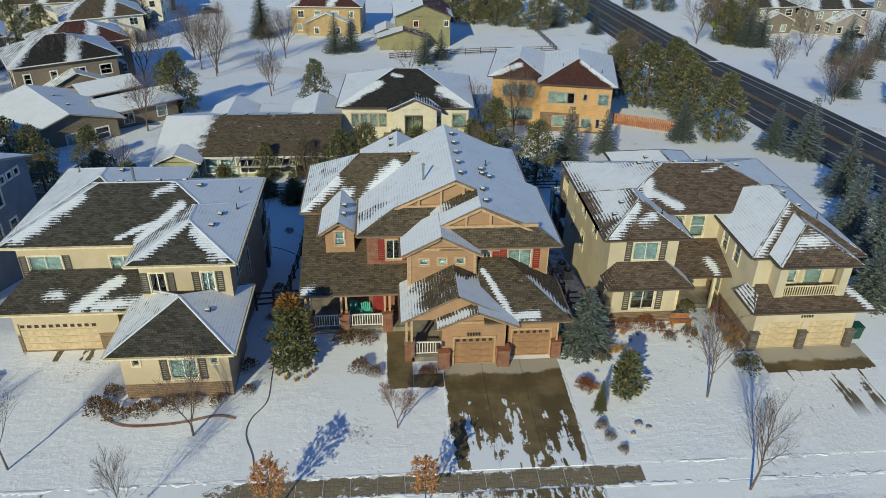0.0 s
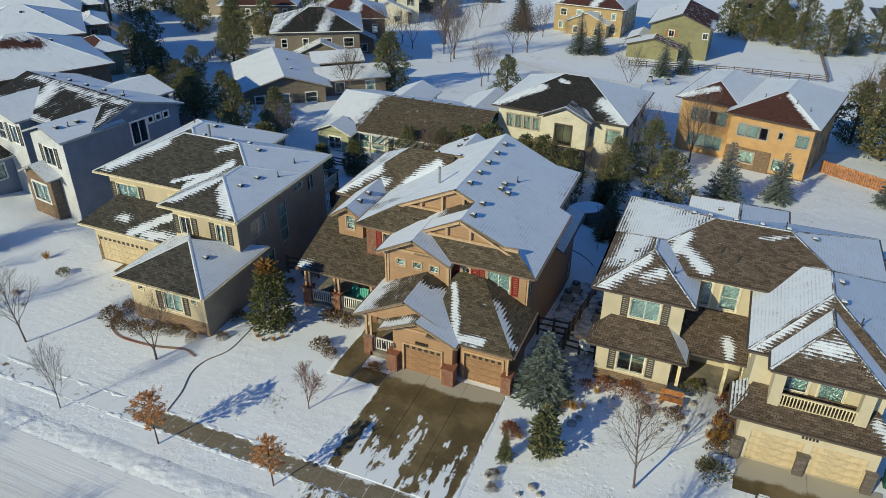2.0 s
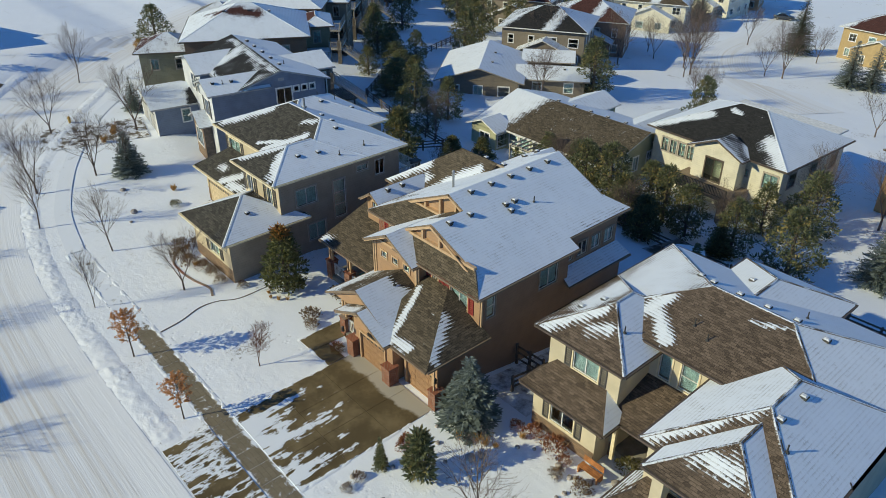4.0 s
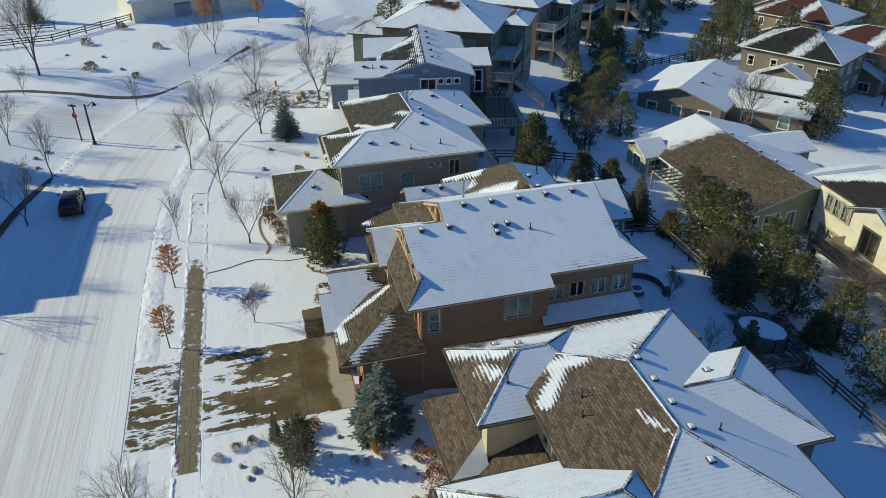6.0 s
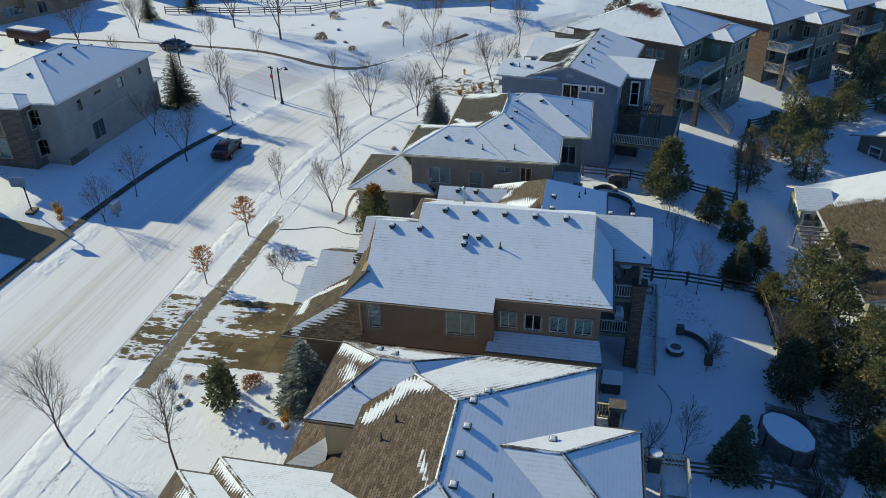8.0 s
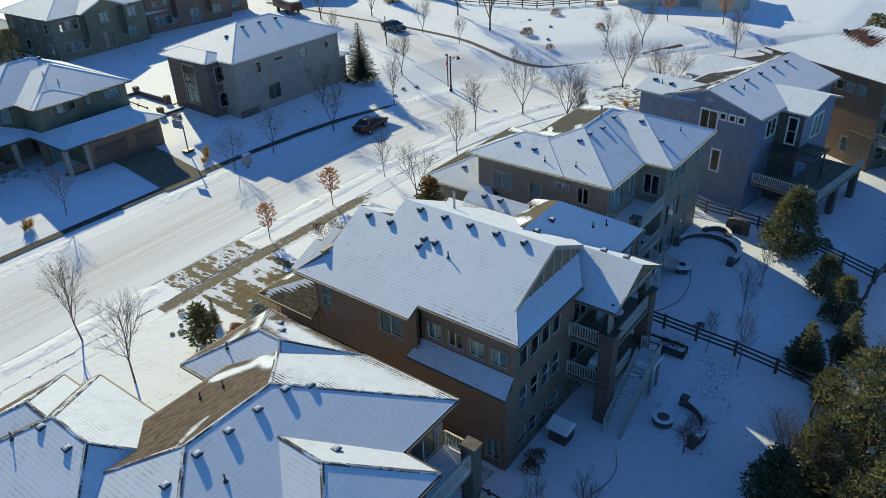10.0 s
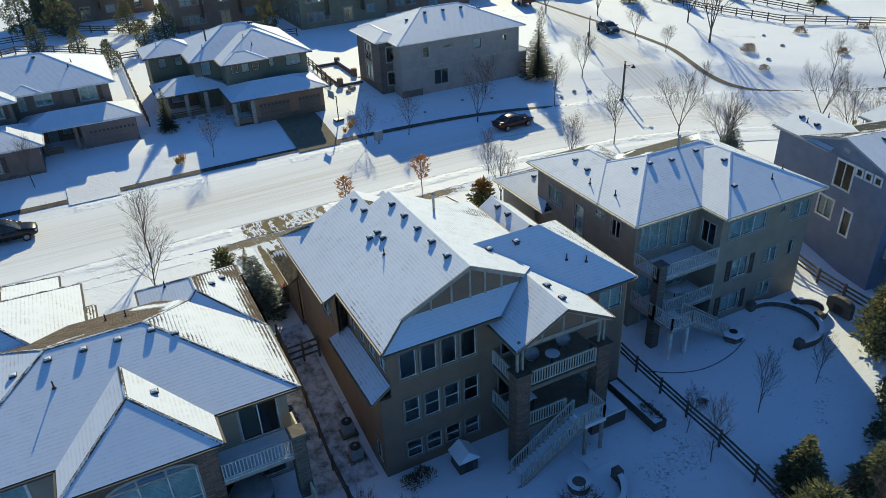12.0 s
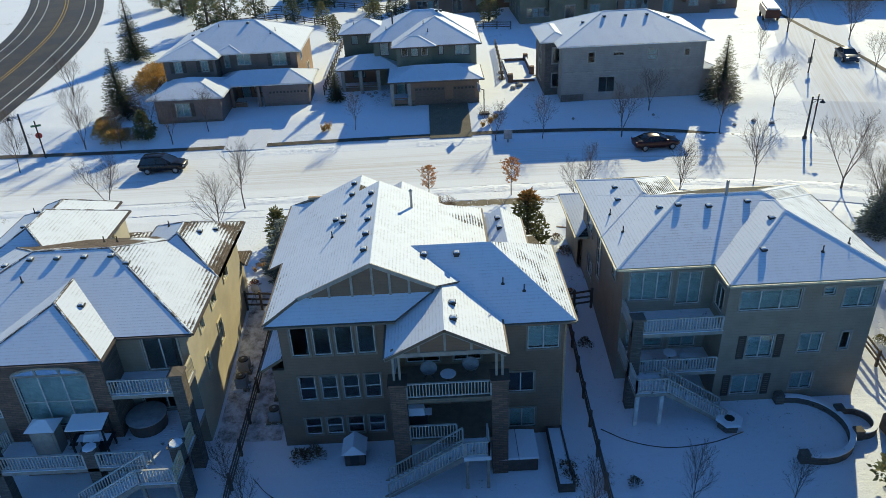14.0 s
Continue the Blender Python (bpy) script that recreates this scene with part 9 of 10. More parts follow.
cf = thing("fence", (33, 92, ground(33, 92)), "cedar picket fence at the orange house", "fence")
for i in range(30):
    a = i / 30
    x, y = 30.5 + 7 * a, 92.5 - 4.5 * a
    part("picket", Shape().box(x - 0.1, x + 0.1, y - 0.02, y + 0.02, ground(x, y) - 0.2, ground(x, y) + 1.5), M_CEDAR, cf)
part("rail", Shape().beam((30.5, 92.56, ground(30.5, 92.5) + 1.2), (37.5, 88.06, ground(37.5, 88) + 1.2), 0.05, 0.1), M_CEDAR, cf)


# ---- cars ----
M_PAINT_D = plain("car_paint_dark", (0.018, 0.017, 0.018), 0.25, 0.3)
M_PAINT_R = plain("car_paint_maroon", (0.055, 0.014, 0.011), 0.28, 0.2)
M_PAINT_B = plain("car_paint_blue_grey", (0.06, 0.07, 0.085), 0.28, 0.3)
M_CARGLASS = plain("car_glass", (0.012, 0.014, 0.016), 0.06)
M_TAIL = plain("tail_lamp", (0.30, 0.02, 0.02), 0.3)
M_TYRE = plain("tyre_rubber", (0.018, 0.018, 0.018), 0.85)


def car(at, rz, paint, label, suv=True, L=4.7):
    """Body swept from side outlines, glass house, four wheels with rims, lamps."""
    C = thing("car", at, label, "car", rz=rz if rz else 0.0001)
    k, W = L / 4.7, 0.93
    top = 1.72 if suv else 1.45
    # stations along the body: (x, half width, sill, waist)
    st = [(-2.35, 0.62, 0.50, 0.72), (-2.28, 0.80, 0.36, 0.92), (-2.0, 0.90, 0.30, 1.00), (-1.2, 0.93, 0.26, 1.02), (0.0, 0.93, 0.26, 1.01), (0.9, 0.92, 0.26, 0.99), (1.5, 0.90, 0.28, 0.92), (2.0, 0.86, 0.30, 0.82), (2.27, 0.74, 0.36, 0.70), (2.36, 0.56, 0.44, 0.60)]
    if suv:
        st = [(x, w, lo, hi + (0.10 if x < 1.2 else 0.12)) for x, w, lo, hi in st]

    def ring(x, w, lo, hi):
        half = [(0.80, lo), (1.0, lo + 0.10), (1.0, (lo + hi) / 2), (0.97, hi - 0.12), (0.88, hi - 0.02), (0.55, hi + 0.015)]
        return [(x * k, w * u, z) for u, z in half] + [(x * k, -w * u, z) for u, z in reversed(half)]

    s = Shape()
    for q in st:
        s.v += ring(*q)
    m = 12
    s.f = [(j * m + i, j * m + (i + 1) % m, (j + 1) * m + (i + 1) % m, (j + 1) * m + i) for j in range(len(st) - 1) for i in range(m)]
    s.f += [tuple(range(m - 1, -1, -1)), tuple((len(st) - 1) * m + i for i in range(m))]
    s.s = [0] * len(s.f)
    part("body", s, paint, C, smooth=True)
    waist = 1.10 if suv else 1.0
    back = -2.15 if suv else -1.75
    roof_x = (-1.85, 0.2) if suv else (-0.95, 0.15)
    cab = Shape()
    lo = [(back * k, -W + 0.07), (1.2 * k, -W + 0.07), (1.2 * k, W - 0.07), (back * k, W - 0.07)]
    hi = [(roof_x[0] * k, -W + 0.26), (roof_x[1] * k, -W + 0.26), (roof_x[1] * k, W - 0.26), (roof_x[0] * k, W - 0.26)]
    cab.add([(x, y, waist - 0.04) for x, y in lo] + [(x, y, top - 0.05) for x, y in hi], [(0, 1, 5, 4), (1, 2, 6, 5), (2, 3, 7, 6), (3, 0, 4, 7)])
    part("glasshouse", cab, M_CARGLASS, C)
    x0, x1 = roof_x[0] * k, roof_x[1] * k
    rf = Shape()
    for x, y, z in ((x0 - 0.03, 0.70, top - 0.06), (x0 + 0.18, 0.68, top - 0.01), ((x0 + x1) / 2, 0.68, top + 0.02), (x1 - 0.18, 0.67, top - 0.01), (x1 + 0.04, 0.68, top - 0.07)):
        rf.v += [(x, -y, z - 0.06), (x, -y * 0.85, z), (x, 0, z + 0.03), (x, y * 0.85, z), (x, y, z - 0.06)]
    rf.f = [(j * 5 + i, (j + 1) * 5 + i, (j + 1) * 5 + i + 1, j * 5 + i + 1) for j in range(4) for i in range(4)]
    rf.s = [0] * 16
    part("car_roof", rf, paint, C, smooth=True)
    pil = Shape()
    for a, b in zip(lo, hi):
        pil.tube((*a, waist - 0.04), (*b, top - 0.06), 0.04, 0.035, 5)
    for sy in (-1, 1):
        pil.tube((-0.45 * k, sy * (W - 0.06), waist), (-0.45 * k, sy * (W - 0.25), top - 0.06), 0.03, 0.03, 5)
        if suv:
            pil.tube((roof_x[0] * k * 0.8, sy * (W - 0.3), top + 0.05), (0.1, sy * (W - 0.3), top + 0.05), 0.02, 0.02, 5)
    part("roof_frame", pil, paint, C)
    for sx in (-1.42, 1.42):
        for sy in (-1, 1):
            y = sy * (W - 0.06)
            wheel = part("wheel", Shape().tube((sx * k, y - 0.12, 0.34), (sx * k, y + 0.12, 0.34), 0.34, 0.34, 16), M_TYRE, C)
            part("rim", Shape().tube((sx * k, y + sy * 0.125 - 0.01, 0.34), (sx * k, y + sy * 0.125 + 0.01, 0.34), 0.21, 0.21, 12), M_GALV, wheel)
    for sy in (-1, 1):
        part("tail_lamp", Shape().box(-2.34 * k, -2.26 * k, sy * 0.72 - 0.13, sy * 0.72 + 0.13, 0.78, 0.98), M_TAIL, C)
        part("headlight", Shape().box(2.16 * k, 2.30 * k, sy * 0.68 - 0.16, sy * 0.68 + 0.16, 0.66, 0.80), M_GALV, C)
        part("wing_mirror", Shape().box(0.78 * k, 0.92 * k, sy * (W + 0.09) - 0.09, sy * (W + 0.09) + 0.09, 1.0, 1.14), paint, C)
    return C


car((28.5, 15.3, ground(28.5, 15.3) + 0.03), 180, M_PAINT_D, "dark sport utility car parked at the snowy kerb")
car((-22.0, 15.6, ground(-22, 15.6) + 0.03), 185, M_PAINT_R, "dark maroon sedan parked at the snowy kerb", False)
car((-53.0, -7.0, ground(-53, -7) + 0.05), 80, M_PAINT_B, "dark blue-grey sedan on the side street", False)
car((33.0, -2.8, ground(33, -3)), 92, M_PAINT_D, "dark car in the side drive of the taupe house")
car((-44, 192, ground(-44, 192) + 0.05), 20, M_PAINT_B, "blue-grey sedan parked far behind", False)
car((104, 157, ground(104, 157)), 10, M_PAINT_D, "dark car parked across the main road", False)
tr = thing("trailer", (-53.0, -31, ground(-53, -31)), "long dark trailer parked in the side street", "trailer", rz=75)
part("body", Shape().box(-3.4, 3.4, -1.1, 1.1, 0.7, 1.9), M_PAINT_R, tr)
part("load", Shape().box(-3.1, 3.1, -0.9, 0.9, 1.9, 2.15), M_WTRIM, tr)
for x in (-1.6, 1.6):
    for y in (-1.05, 1.05):
        part("wheel", Shape().tube((x, y - 0.12, 0.4), (x, y + 0.12, 0.4), 0.4, 0.4, 14), M_TYRE, tr)


# ---- street furniture ----
def lamp_post(at, rz, label):
    P = thing("street_lamp", at, label, "street lamp", rz=rz)
    part("base", Shape().lathe([(0.22, -0.2), (0.22, 0.25), (0.14, 0.35), (0.12, 0.9)], 10), M_METAL, P)
    part("pole", Shape().tube((0, 0, 0.3), (0, 0, 4.5), 0.11, 0.09, 10), M_METAL, P)
    part("arm", Shape().tube((0, 0, 4.2), (1.0, 0, 4.45), 0.04, 0.035, 8).tube((0.0, 0, 3.8), (0.6, 0, 4.33), 0.025, 0.025, 6), M_METAL, P)
    part("shade", Shape().lathe([(0.05, 4.42), (0.1, 4.32), (0.28, 4.12), (0.24, 4.08)], 12, (1.0, 0)), M_METAL, P)
    return P


def sign_post(at, rz, plates, label):
    P = thing("street_sign", at, label, "street sign", rz=rz)
    part("pole", Shape().tube((0, 0, -0.3), (0, 0, 4.2), 0.08, 0.07, 8), M_METAL, P)
    for z, w, h, m in plates:
        if m is M_STOP:
            r = w * 0.54
            ring = [(r * math.cos((k + 0.5) * math.tau / 8), -0.09, z + h / 2 + r * math.sin((k + 0.5) * math.tau / 8)) for k in range(8)]
            part("sign_plate", Shape().slab(ring, 0.03), m, P, "red eight-sided plate")
        else:
            part("sign_plate", Shape().box(-w / 2, w / 2, -0.09, -0.06, z, z + h), m, P)
    return P


M_STOP = plain("sign_red", (0.45, 0.03, 0.03), 0.5)
M_GREEN = plain("sign_green", (0.02, 0.14, 0.07), 0.5)
M_SIGNY = plain("sign_lime", (0.55, 0.62, 0.03), 0.5)
lamp_post((-37.5, 15.4, ground(-37.5, 15.4)), 130, "black street lamp with a curved arm at the corner")
sign_post((-38.9, 13.9, ground(-38.9, 13.9)), 60, ((2.6, 0.6, 0.6, M_STOP), (3.9, 1.0, 0.2, M_METAL)), "street sign post at the corner")
lamp_post((44.9, 9.4, ground(44.9, 9.4)), 50, "black street lamp at the far corner")
sign_post((42.8, 10.5, ground(42.8, 10.5)), 20, ((2.2, 0.65, 0.65, M_STOP), (3.5, 1.0, 0.22, M_GREEN)), "stop sign with street name plate")
sign_post((72, 158, ground(72, 158)), 8, ((2.2, 1.3, 1.3, M_SIGNY),), "lime warning sign at the main road")
sign_post((-46, -2.5, ground(-46, -2.5)), 20, ((1.2, 0.7, 0.8, M_GALV),), "grey sign plate on a short post")


def mailbox(at, rz):
    P = thing("mailbox", at, "grey cluster mailbox at the kerb with snow on top", "mailbox", rz=rz)
    part("pedestal", Shape().tube((0, 0, -0.2), (0, 0, 0.45), 0.12, 0.12, 10), M_GALV, P)
    part("cabinet", Shape().box(-0.42, 0.42, -0.24, 0.24, 0.45, 1.45), M_GALV, P)
    for i in range(4):
        for j in range(2):
            part("door", Shape().box(-0.38 + 0.39 * j, -0.02 + 0.39 * j, -0.255, -0.24, 0.5 + 0.23 * i, 0.7 + 0.23 * i), M_GTRIM, P)
    part("snow_cap", Shape().add([(-0.42, -0.24, 1.45), (0.42, -0.24, 1.45), (0.42, 0.24, 1.45), (-0.42, 0.24, 1.45), (-0.34, -0.18, 1.55), (0.34, -0.18, 1.55), (0.34, 0.18, 1.55), (-0.34, 0.18, 1.55)],
                             [(0, 1, 5, 4), (1, 2, 6, 5), (2, 3, 7, 6), (3, 0, 4, 7), (4, 5, 6, 7)]), M_SNOW, P)


mailbox((-7.2, 12.2, ground(-7.2, 12.2)), 180)
s = Shape().lathe([(0.14, -0.1), (0.14, 0.5), (0.18, 0.52), (0.18, 0.6), (0.1, 0.75), (0.03, 0.8)], 10)
hy = solo("fire_hydrant", s, M_LINE_Y, "yellow fire hydrant in the snow", "hydrant", at=(0, 0, 0))
hy.location = (-52.0, 35.6, ground(-52, 35.6))

# ---- yards ----
def rocks(places, label):
    for i, (x, y, r) in enumerate(places):
        bm = bmesh.new()
        r *= 0.75
        bmesh.ops.create_icosphere(bm, subdivisions=2, radius=r)
        for v in bm.verts:
            v.co *= 1 + 0.35 * noise.noise(v.co * (1.6 / r) + Vector((i * 3.1, 0, 0)))
            v.co.z *= 0.65
        me = bpy.data.meshes.new("rock")
        bm.to_mesh(me)
        bm.free()
        me.materials.append(M_GSTONE_PLAIN)
        ob = new("rock", me)
        ob.location = (x, y, ground(x, y) + r * 0.2)
        tagged(ob, label, "rock", "garden rocks")


M_GSTONE_PLAIN = plain("boulder", (0.36, 0.32, 0.29), 0.9, vary=0.45)
rocks([(18.1, 38.6, 0.28), (19.0, 38.4, 0.22), (19.9, 38.9, 0.32), (20.6, 37.6, 0.3), (19.5, 37.4, 0.2), (18.9, 39.4, 0.25), (14.6, 35.4, 0.4), (14.9, 36.0, 0.3), (13.8, 30.1, 0.3), (14.3, 29.8, 0.22), (13.3, 29.4, 0.2), (-25.6, 32.7, 0.4), (-24, 31.8, 0.2), (-30.6, 33.6, 0.35), (-36.0, 11.0, 0.35), (-34.3, 10.2, 0.35), (-32.0, 10.8, 0.3), (-20.5, 6.6, 0.25), (-15.0, 7.6, 0.25), (-24.0, 7.6, 0.25), (-61, 16, 0.4), (-67, 13, 0.4), (-69, 8, 0.35), (-46, 33.6, 0.3), (12.6, 38.5, 0.3), (19.2, 38.6, 0.2), (20.1, 39.2, 0.28), (20.2, 38.3, 0.22), (20.8, 39.9, 0.3), (18.5, 37.9, 0.16), (19.4, 36.9, 0.15), (16.4, 38.5, 0.16), (15.7, 37.9, 0.2), (13.9, 34.2, 0.18), (12.6, 34.8, 0.2), (11.6, 35.6, 0.18), (11.4, 29.9, 0.2), (12.3, 31.9, 0.16), (22.0, 38.4, 0.3), (21.4, 39.0, 0.25)], "brown boulder lying in the snow")


def adirondack(at, rz):
    M = plain("turquoise_paint", (0.05, 0.42, 0.34), 0.5)
    P = thing("garden_chair", at, "turquoise slatted garden chair on the porch", "chair", rz=rz)
    for i in range(5):
        x = -0.24 + 0.12 * i
        part("back_slat", Shape().beam((x, 0.28, 0.3), (x * 1.15, 0.58, 1.02 - 0.25 * abs(x)), 0.1, 0.025), M, P)
        part("seat_slat", Shape().beam((-0.3, -0.25 + 0.12 * i, 0.38 - 0.03 * i), (0.3, -0.25 + 0.12 * i, 0.38 - 0.03 * i), 0.1, 0.025), M, P)
    for s in (-1, 1):
        part("armrest", Shape().box(s * 0.36 - 0.07, s * 0.36 + 0.07, -0.35, 0.4, 0.55, 0.58), M, P)
        part("leg", Shape().box(s * 0.34 - 0.03, s * 0.34 + 0.03, -0.3, -0.22, 0, 0.55), M, P)
        part("leg", Shape().beam((s * 0.34, -0.26, 0.38), (s * 0.34, 0.5, 0.05), 0.04, 0.12), M, P)


adirondack((-1.75, 40.9, -0.18), 10)
adirondack((-2.75, 41.1, -0.18), -15)

def hot_tub(at):
    P = thing("hot_tub", at, "square dark hot tub under a snowy cover", "hot tub", rz=0.0001)
    part("cabinet", Shape().box(-1.05, 1.05, -1.05, 1.05, 0, 0.85), M_DTRIM, P)
    for s in (-1, 1):
        part("cover", Shape().add([(s * 0.02, -1.1, 0.86), (s * 1.1, -1.1, 0.86), (s * 1.1, 1.1, 0.86), (s * 0.02, 1.1, 0.86), (s * 0.02, -1.1, 1.02), (s * 1.08, -1.08, 0.96), (s * 1.08, 1.08, 0.96), (s * 0.02, 1.1, 1.02)],
                                  [(0, 1, 5, 4), (1, 2, 6, 5), (2, 3, 7, 6), (3, 0, 4, 7), (4, 5, 6, 7)]), M_SNOW, P)


hot_tub((-3.0, 55.7, ground(-3.0, 55.7) + 0.02))
part_tub = thing("hot_tub", (17.3, 54.5, 0.05), "round covered spa on the deck", "hot tub")
part("cabinet", Shape().lathe([(1.0, 0.05), (1.05, 0.75), (1.08, 0.8)], 20, (17.3, 54.4)), M_DTRIM, part_tub)
part("cover", Shape().lathe([(1.08, 0.8), (1.08, 0.88), (0.6, 0.95), (0.1, 0.97)], 20, (17.3, 54.4)), M_GTRIM, part_tub)


def grill(at, rz, label="covered barbecue with snow on its lid"):
    P = thing("barbecue", at, label, "barbecue", rz=rz)
    part("cart", Shape().box(-0.6, 0.6, -0.3, 0.3, 0.1, 0.85), M_BLACK, P)
    part("lid", Shape().add([(-0.45, -0.32, 0.85), (0.45, -0.32, 0.85), (0.45, 0.32, 0.85), (-0.45, 0.32, 0.85), (-0.4, -0.12, 1.2), (0.4, -0.12, 1.2), (0.4, 0.22, 1.2), (-0.4, 0.22, 1.2)],
                            [(0, 1, 5, 4), (1, 2, 6, 5), (2, 3, 7, 6), (3, 0, 4, 7), (4, 5, 6, 7)]), M_SNOW, P)
    for s in (-1, 1):
        part("side_shelf", Shape().box(s * 0.65 - 0.18, s * 0.65 + 0.18, -0.28, 0.28, 0.82, 0.86), M_SNOW, P)


grill((2.4, 55.4, 0.05), 180)


def play_house(at):
    P = thing("playhouse", at, "small dark playhouse with a snowy peaked roof", "playhouse", rz=0.0001)
    part("wall", Shape().box(-0.55, 0.55, -0.55, 0.55, 0, 0.9), M_DTRIM, P)
    part("play_roof", Shape().add([(-0.68, -0.68, 0.9), (0.68, -0.68, 0.9), (0.68, 0.68, 0.9), (-0.68, 0.68, 0.9), (0, -0.6, 1.5), (0, 0.6, 1.5)], [(0, 1, 4), (1, 2, 5, 4), (2, 3, 5), (3, 0, 4, 5), (3, 2, 1, 0)]), M_SNOW, P)
    part("doorway", Shape().box(-0.25, 0.25, 0.55, 0.58, 0.05, 0.75), M_BLACK, P)


play_house((6.0, 55.2, ground(6, 55.2)))


def fire_pit(at):
    P = thing("fire_pit", at, "round stone fire pit rimmed with snow", "fire pit", rz=0.0001)
    part("ring", Shape().lathe([(0.6, -0.1), (0.6, 0.36), (0.38, 0.39)], 20), M_GSTONE, P)
    rim = Shape()
    for i in range(20):
        a, b = i * math.tau / 20, (i + 1) * math.tau / 20
        rim.prism([(math.cos(t) * r, math.sin(t) * r) for t, r in ((a, 0.38), (a, 0.62), (b, 0.62), (b, 0.38))], 0.36, 0.43)
    part("snow_rim", rim, M_SNOW, P)
    part("ash", Shape().lathe([(0.38, 0.3), (0.2, 0.33), (0.05, 0.34)], 12), M_GSTONE, P)


fire_pit((1.35, 59.5, ground(1.35, 59.5)))


def seat_wall(cx, cy, r, a0, a1, label, h=0.45, w=0.32):
    """Curved dry-stone seat wall with snow on its cap."""
    P = thing("garden_wall", (cx, cy, ground(cx, cy)), label, "garden wall")
    n = 16
    for k in range(n):
        u, v = radians(a0 + (a1 - a0) * k / n), radians(a0 + (a1 - a0) * (k + 1) / n)
        z = ground(cx, cy)
        q = [(cx + math.cos(t) * rr, cy + math.sin(t) * rr) for t, rr in ((u, r), (v, r), (v, r + w), (u, r + w))]
        part("stone", Shape().prism(q, z - 0.3, z + h), M_GSTONE, P)
        part("cap", Shape().prism([(cx + (x - cx) * 1.0, cy + (y - cy) * 1.0) for x, y in q], z + h, z + h + 0.07), M_SNOW, P)
    for a in (a0, a1):
        t = radians(a)
        x, y = cx + math.cos(t) * (r + w / 2), cy + math.sin(t) * (r + w / 2)
        part("pier", Shape().box(x - 0.24, x + 0.24, y - 0.24, y + 0.24, ground(x, y) - 0.3, ground(x, y) + 0.62), M_GSTONE, P)


seat_wall(1.2, 59.8, 1.9, 60, 175, "curved stone seat wall beside the fire pit")
seat_wall(-19.5, 54.8, 2.3, 65, 280, "curved stone garden wall in the shaded yard", 0.4)
seat_wall(-22.5, 54.6, 0.9, 70, 300, "small round stone planter in the yard", 0.4, 0.25)
P = thing("outdoor_fireplace", (-24.2, 55.8, ground(-24, 55.8)), "stone garden fireplace with an arched top", "fireplace")
s = Shape()
n = 12
prof = [(-0.95, 0), (0.95, 0)] + [(0.95 * math.cos(i * math.pi / n), 0.95 + 0.4 * math.sin(i * math.pi / n)) for i in range(n + 1)]
z = ground(-24, 55.8)
s.slab([(-24.2, 55.8 + x, z + h) for x, h in prof], 0.4, 0, (1, 0, 0))
part("hearth", s, M_GSTONE, P)
part("opening", Shape().box(-23.8, -23.76, 55.45, 56.15, z + 0.15, z + 0.75), M_BLACK, P)
planter = thing("planter", (-5.3, 56.3, ground(-5.3, 56.3)), "long raised timber planter with snow and dry stems", "planter")
for x in (-5.75, -4.95):
    part("side_board", Shape().box(x - 0.04, x + 0.04, 53.9, 58.3, -2.9, -2.0), M_FENCE, planter)
for y in (53.9, 58.3):
    part("end_board", Shape().box(-5.79, -4.91, y - 0.04, y + 0.04, -2.9, -2.0), M_FENCE, planter)
part("soil", Shape().box(-5.7, -5.0, 53.95, 58.25, -2.9, -2.12), M_SNOW, planter)


def garden_pool(at, rz):
    P = thing("garden_pool", at, "covered oval above-ground pool with snow on top and a raised panel", "pool", rz=rz)
    ring = [(1.75 * math.cos(i * math.tau / 12 + 0.26), 1.2 * math.sin(i * math.tau / 12 + 0.26)) for i in range(12)]
    part("wall", Shape().prism(ring, -0.2, 1.15), M_POOL, P)
    part("rim", Shape().prism([(x * 1.03, y * 1.03) for x, y in ring], 1.15, 1.22), M_POOL, P)
    part("cover", Shape().prism([(x * 0.95, y * 0.95) for x, y in ring], 1.22, 1.29), M_SNOW, P)
    for i in range(0, 12, 2):
        part("upright", Shape().tube((ring[i][0] * 1.02, ring[i][1] * 1.02, 0), (ring[i][0] * 1.02, ring[i][1] * 1.02, 1.2), 0.05, 0.05, 6), M_METAL, P)
    part("raised_panel", Shape().slab([(-1.85, 0.4, -0.1), (-0.3, 1.7, -0.1), (-0.25, 1.75, 1.5), (-1.8, 0.45, 1.55)], 0.06, 0, (-0.6, 0.7, 0)), M_POOL, P)


M_POOL = plain("pool_wall_vinyl", (0.15, 0.13, 0.12), 0.6, vary=0.2)
garden_pool((8.9, 65.2, ground(8.9, 65.2)), 35)


def ac_unit(at):
    P = thing("air_conditioner", at, "grey round-topped air conditioner beside the wall", "air conditioner", "air conditioners", rz=0.0001)
    part("case", Shape().box(-0.34, 0.34, -0.34, 0.34, 0, 0.7), M_GTRIM, P)
    part("grille", Shape().lathe([(0.31, 0.70), (0.31, 0.79), (0.1, 0.82)], 16), M_BLACK, P)
    part("fan_hub", Shape().lathe([(0.1, 0.82), (0.08, 0.86)], 10), M_GALV, P)
    part("pad", Shape().box(-0.5, 0.5, -0.5, 0.5, -0.3, 0.0), M_SLAB, P)


for x, y in ((10.9, 49.9), (11.1, 51.7), (13.7, 47.6), (13.6, 49.0), (8.9, 129.6), (5.9, 129.9)):
    ac_unit((x, y, ground(x, y) + 0.08))


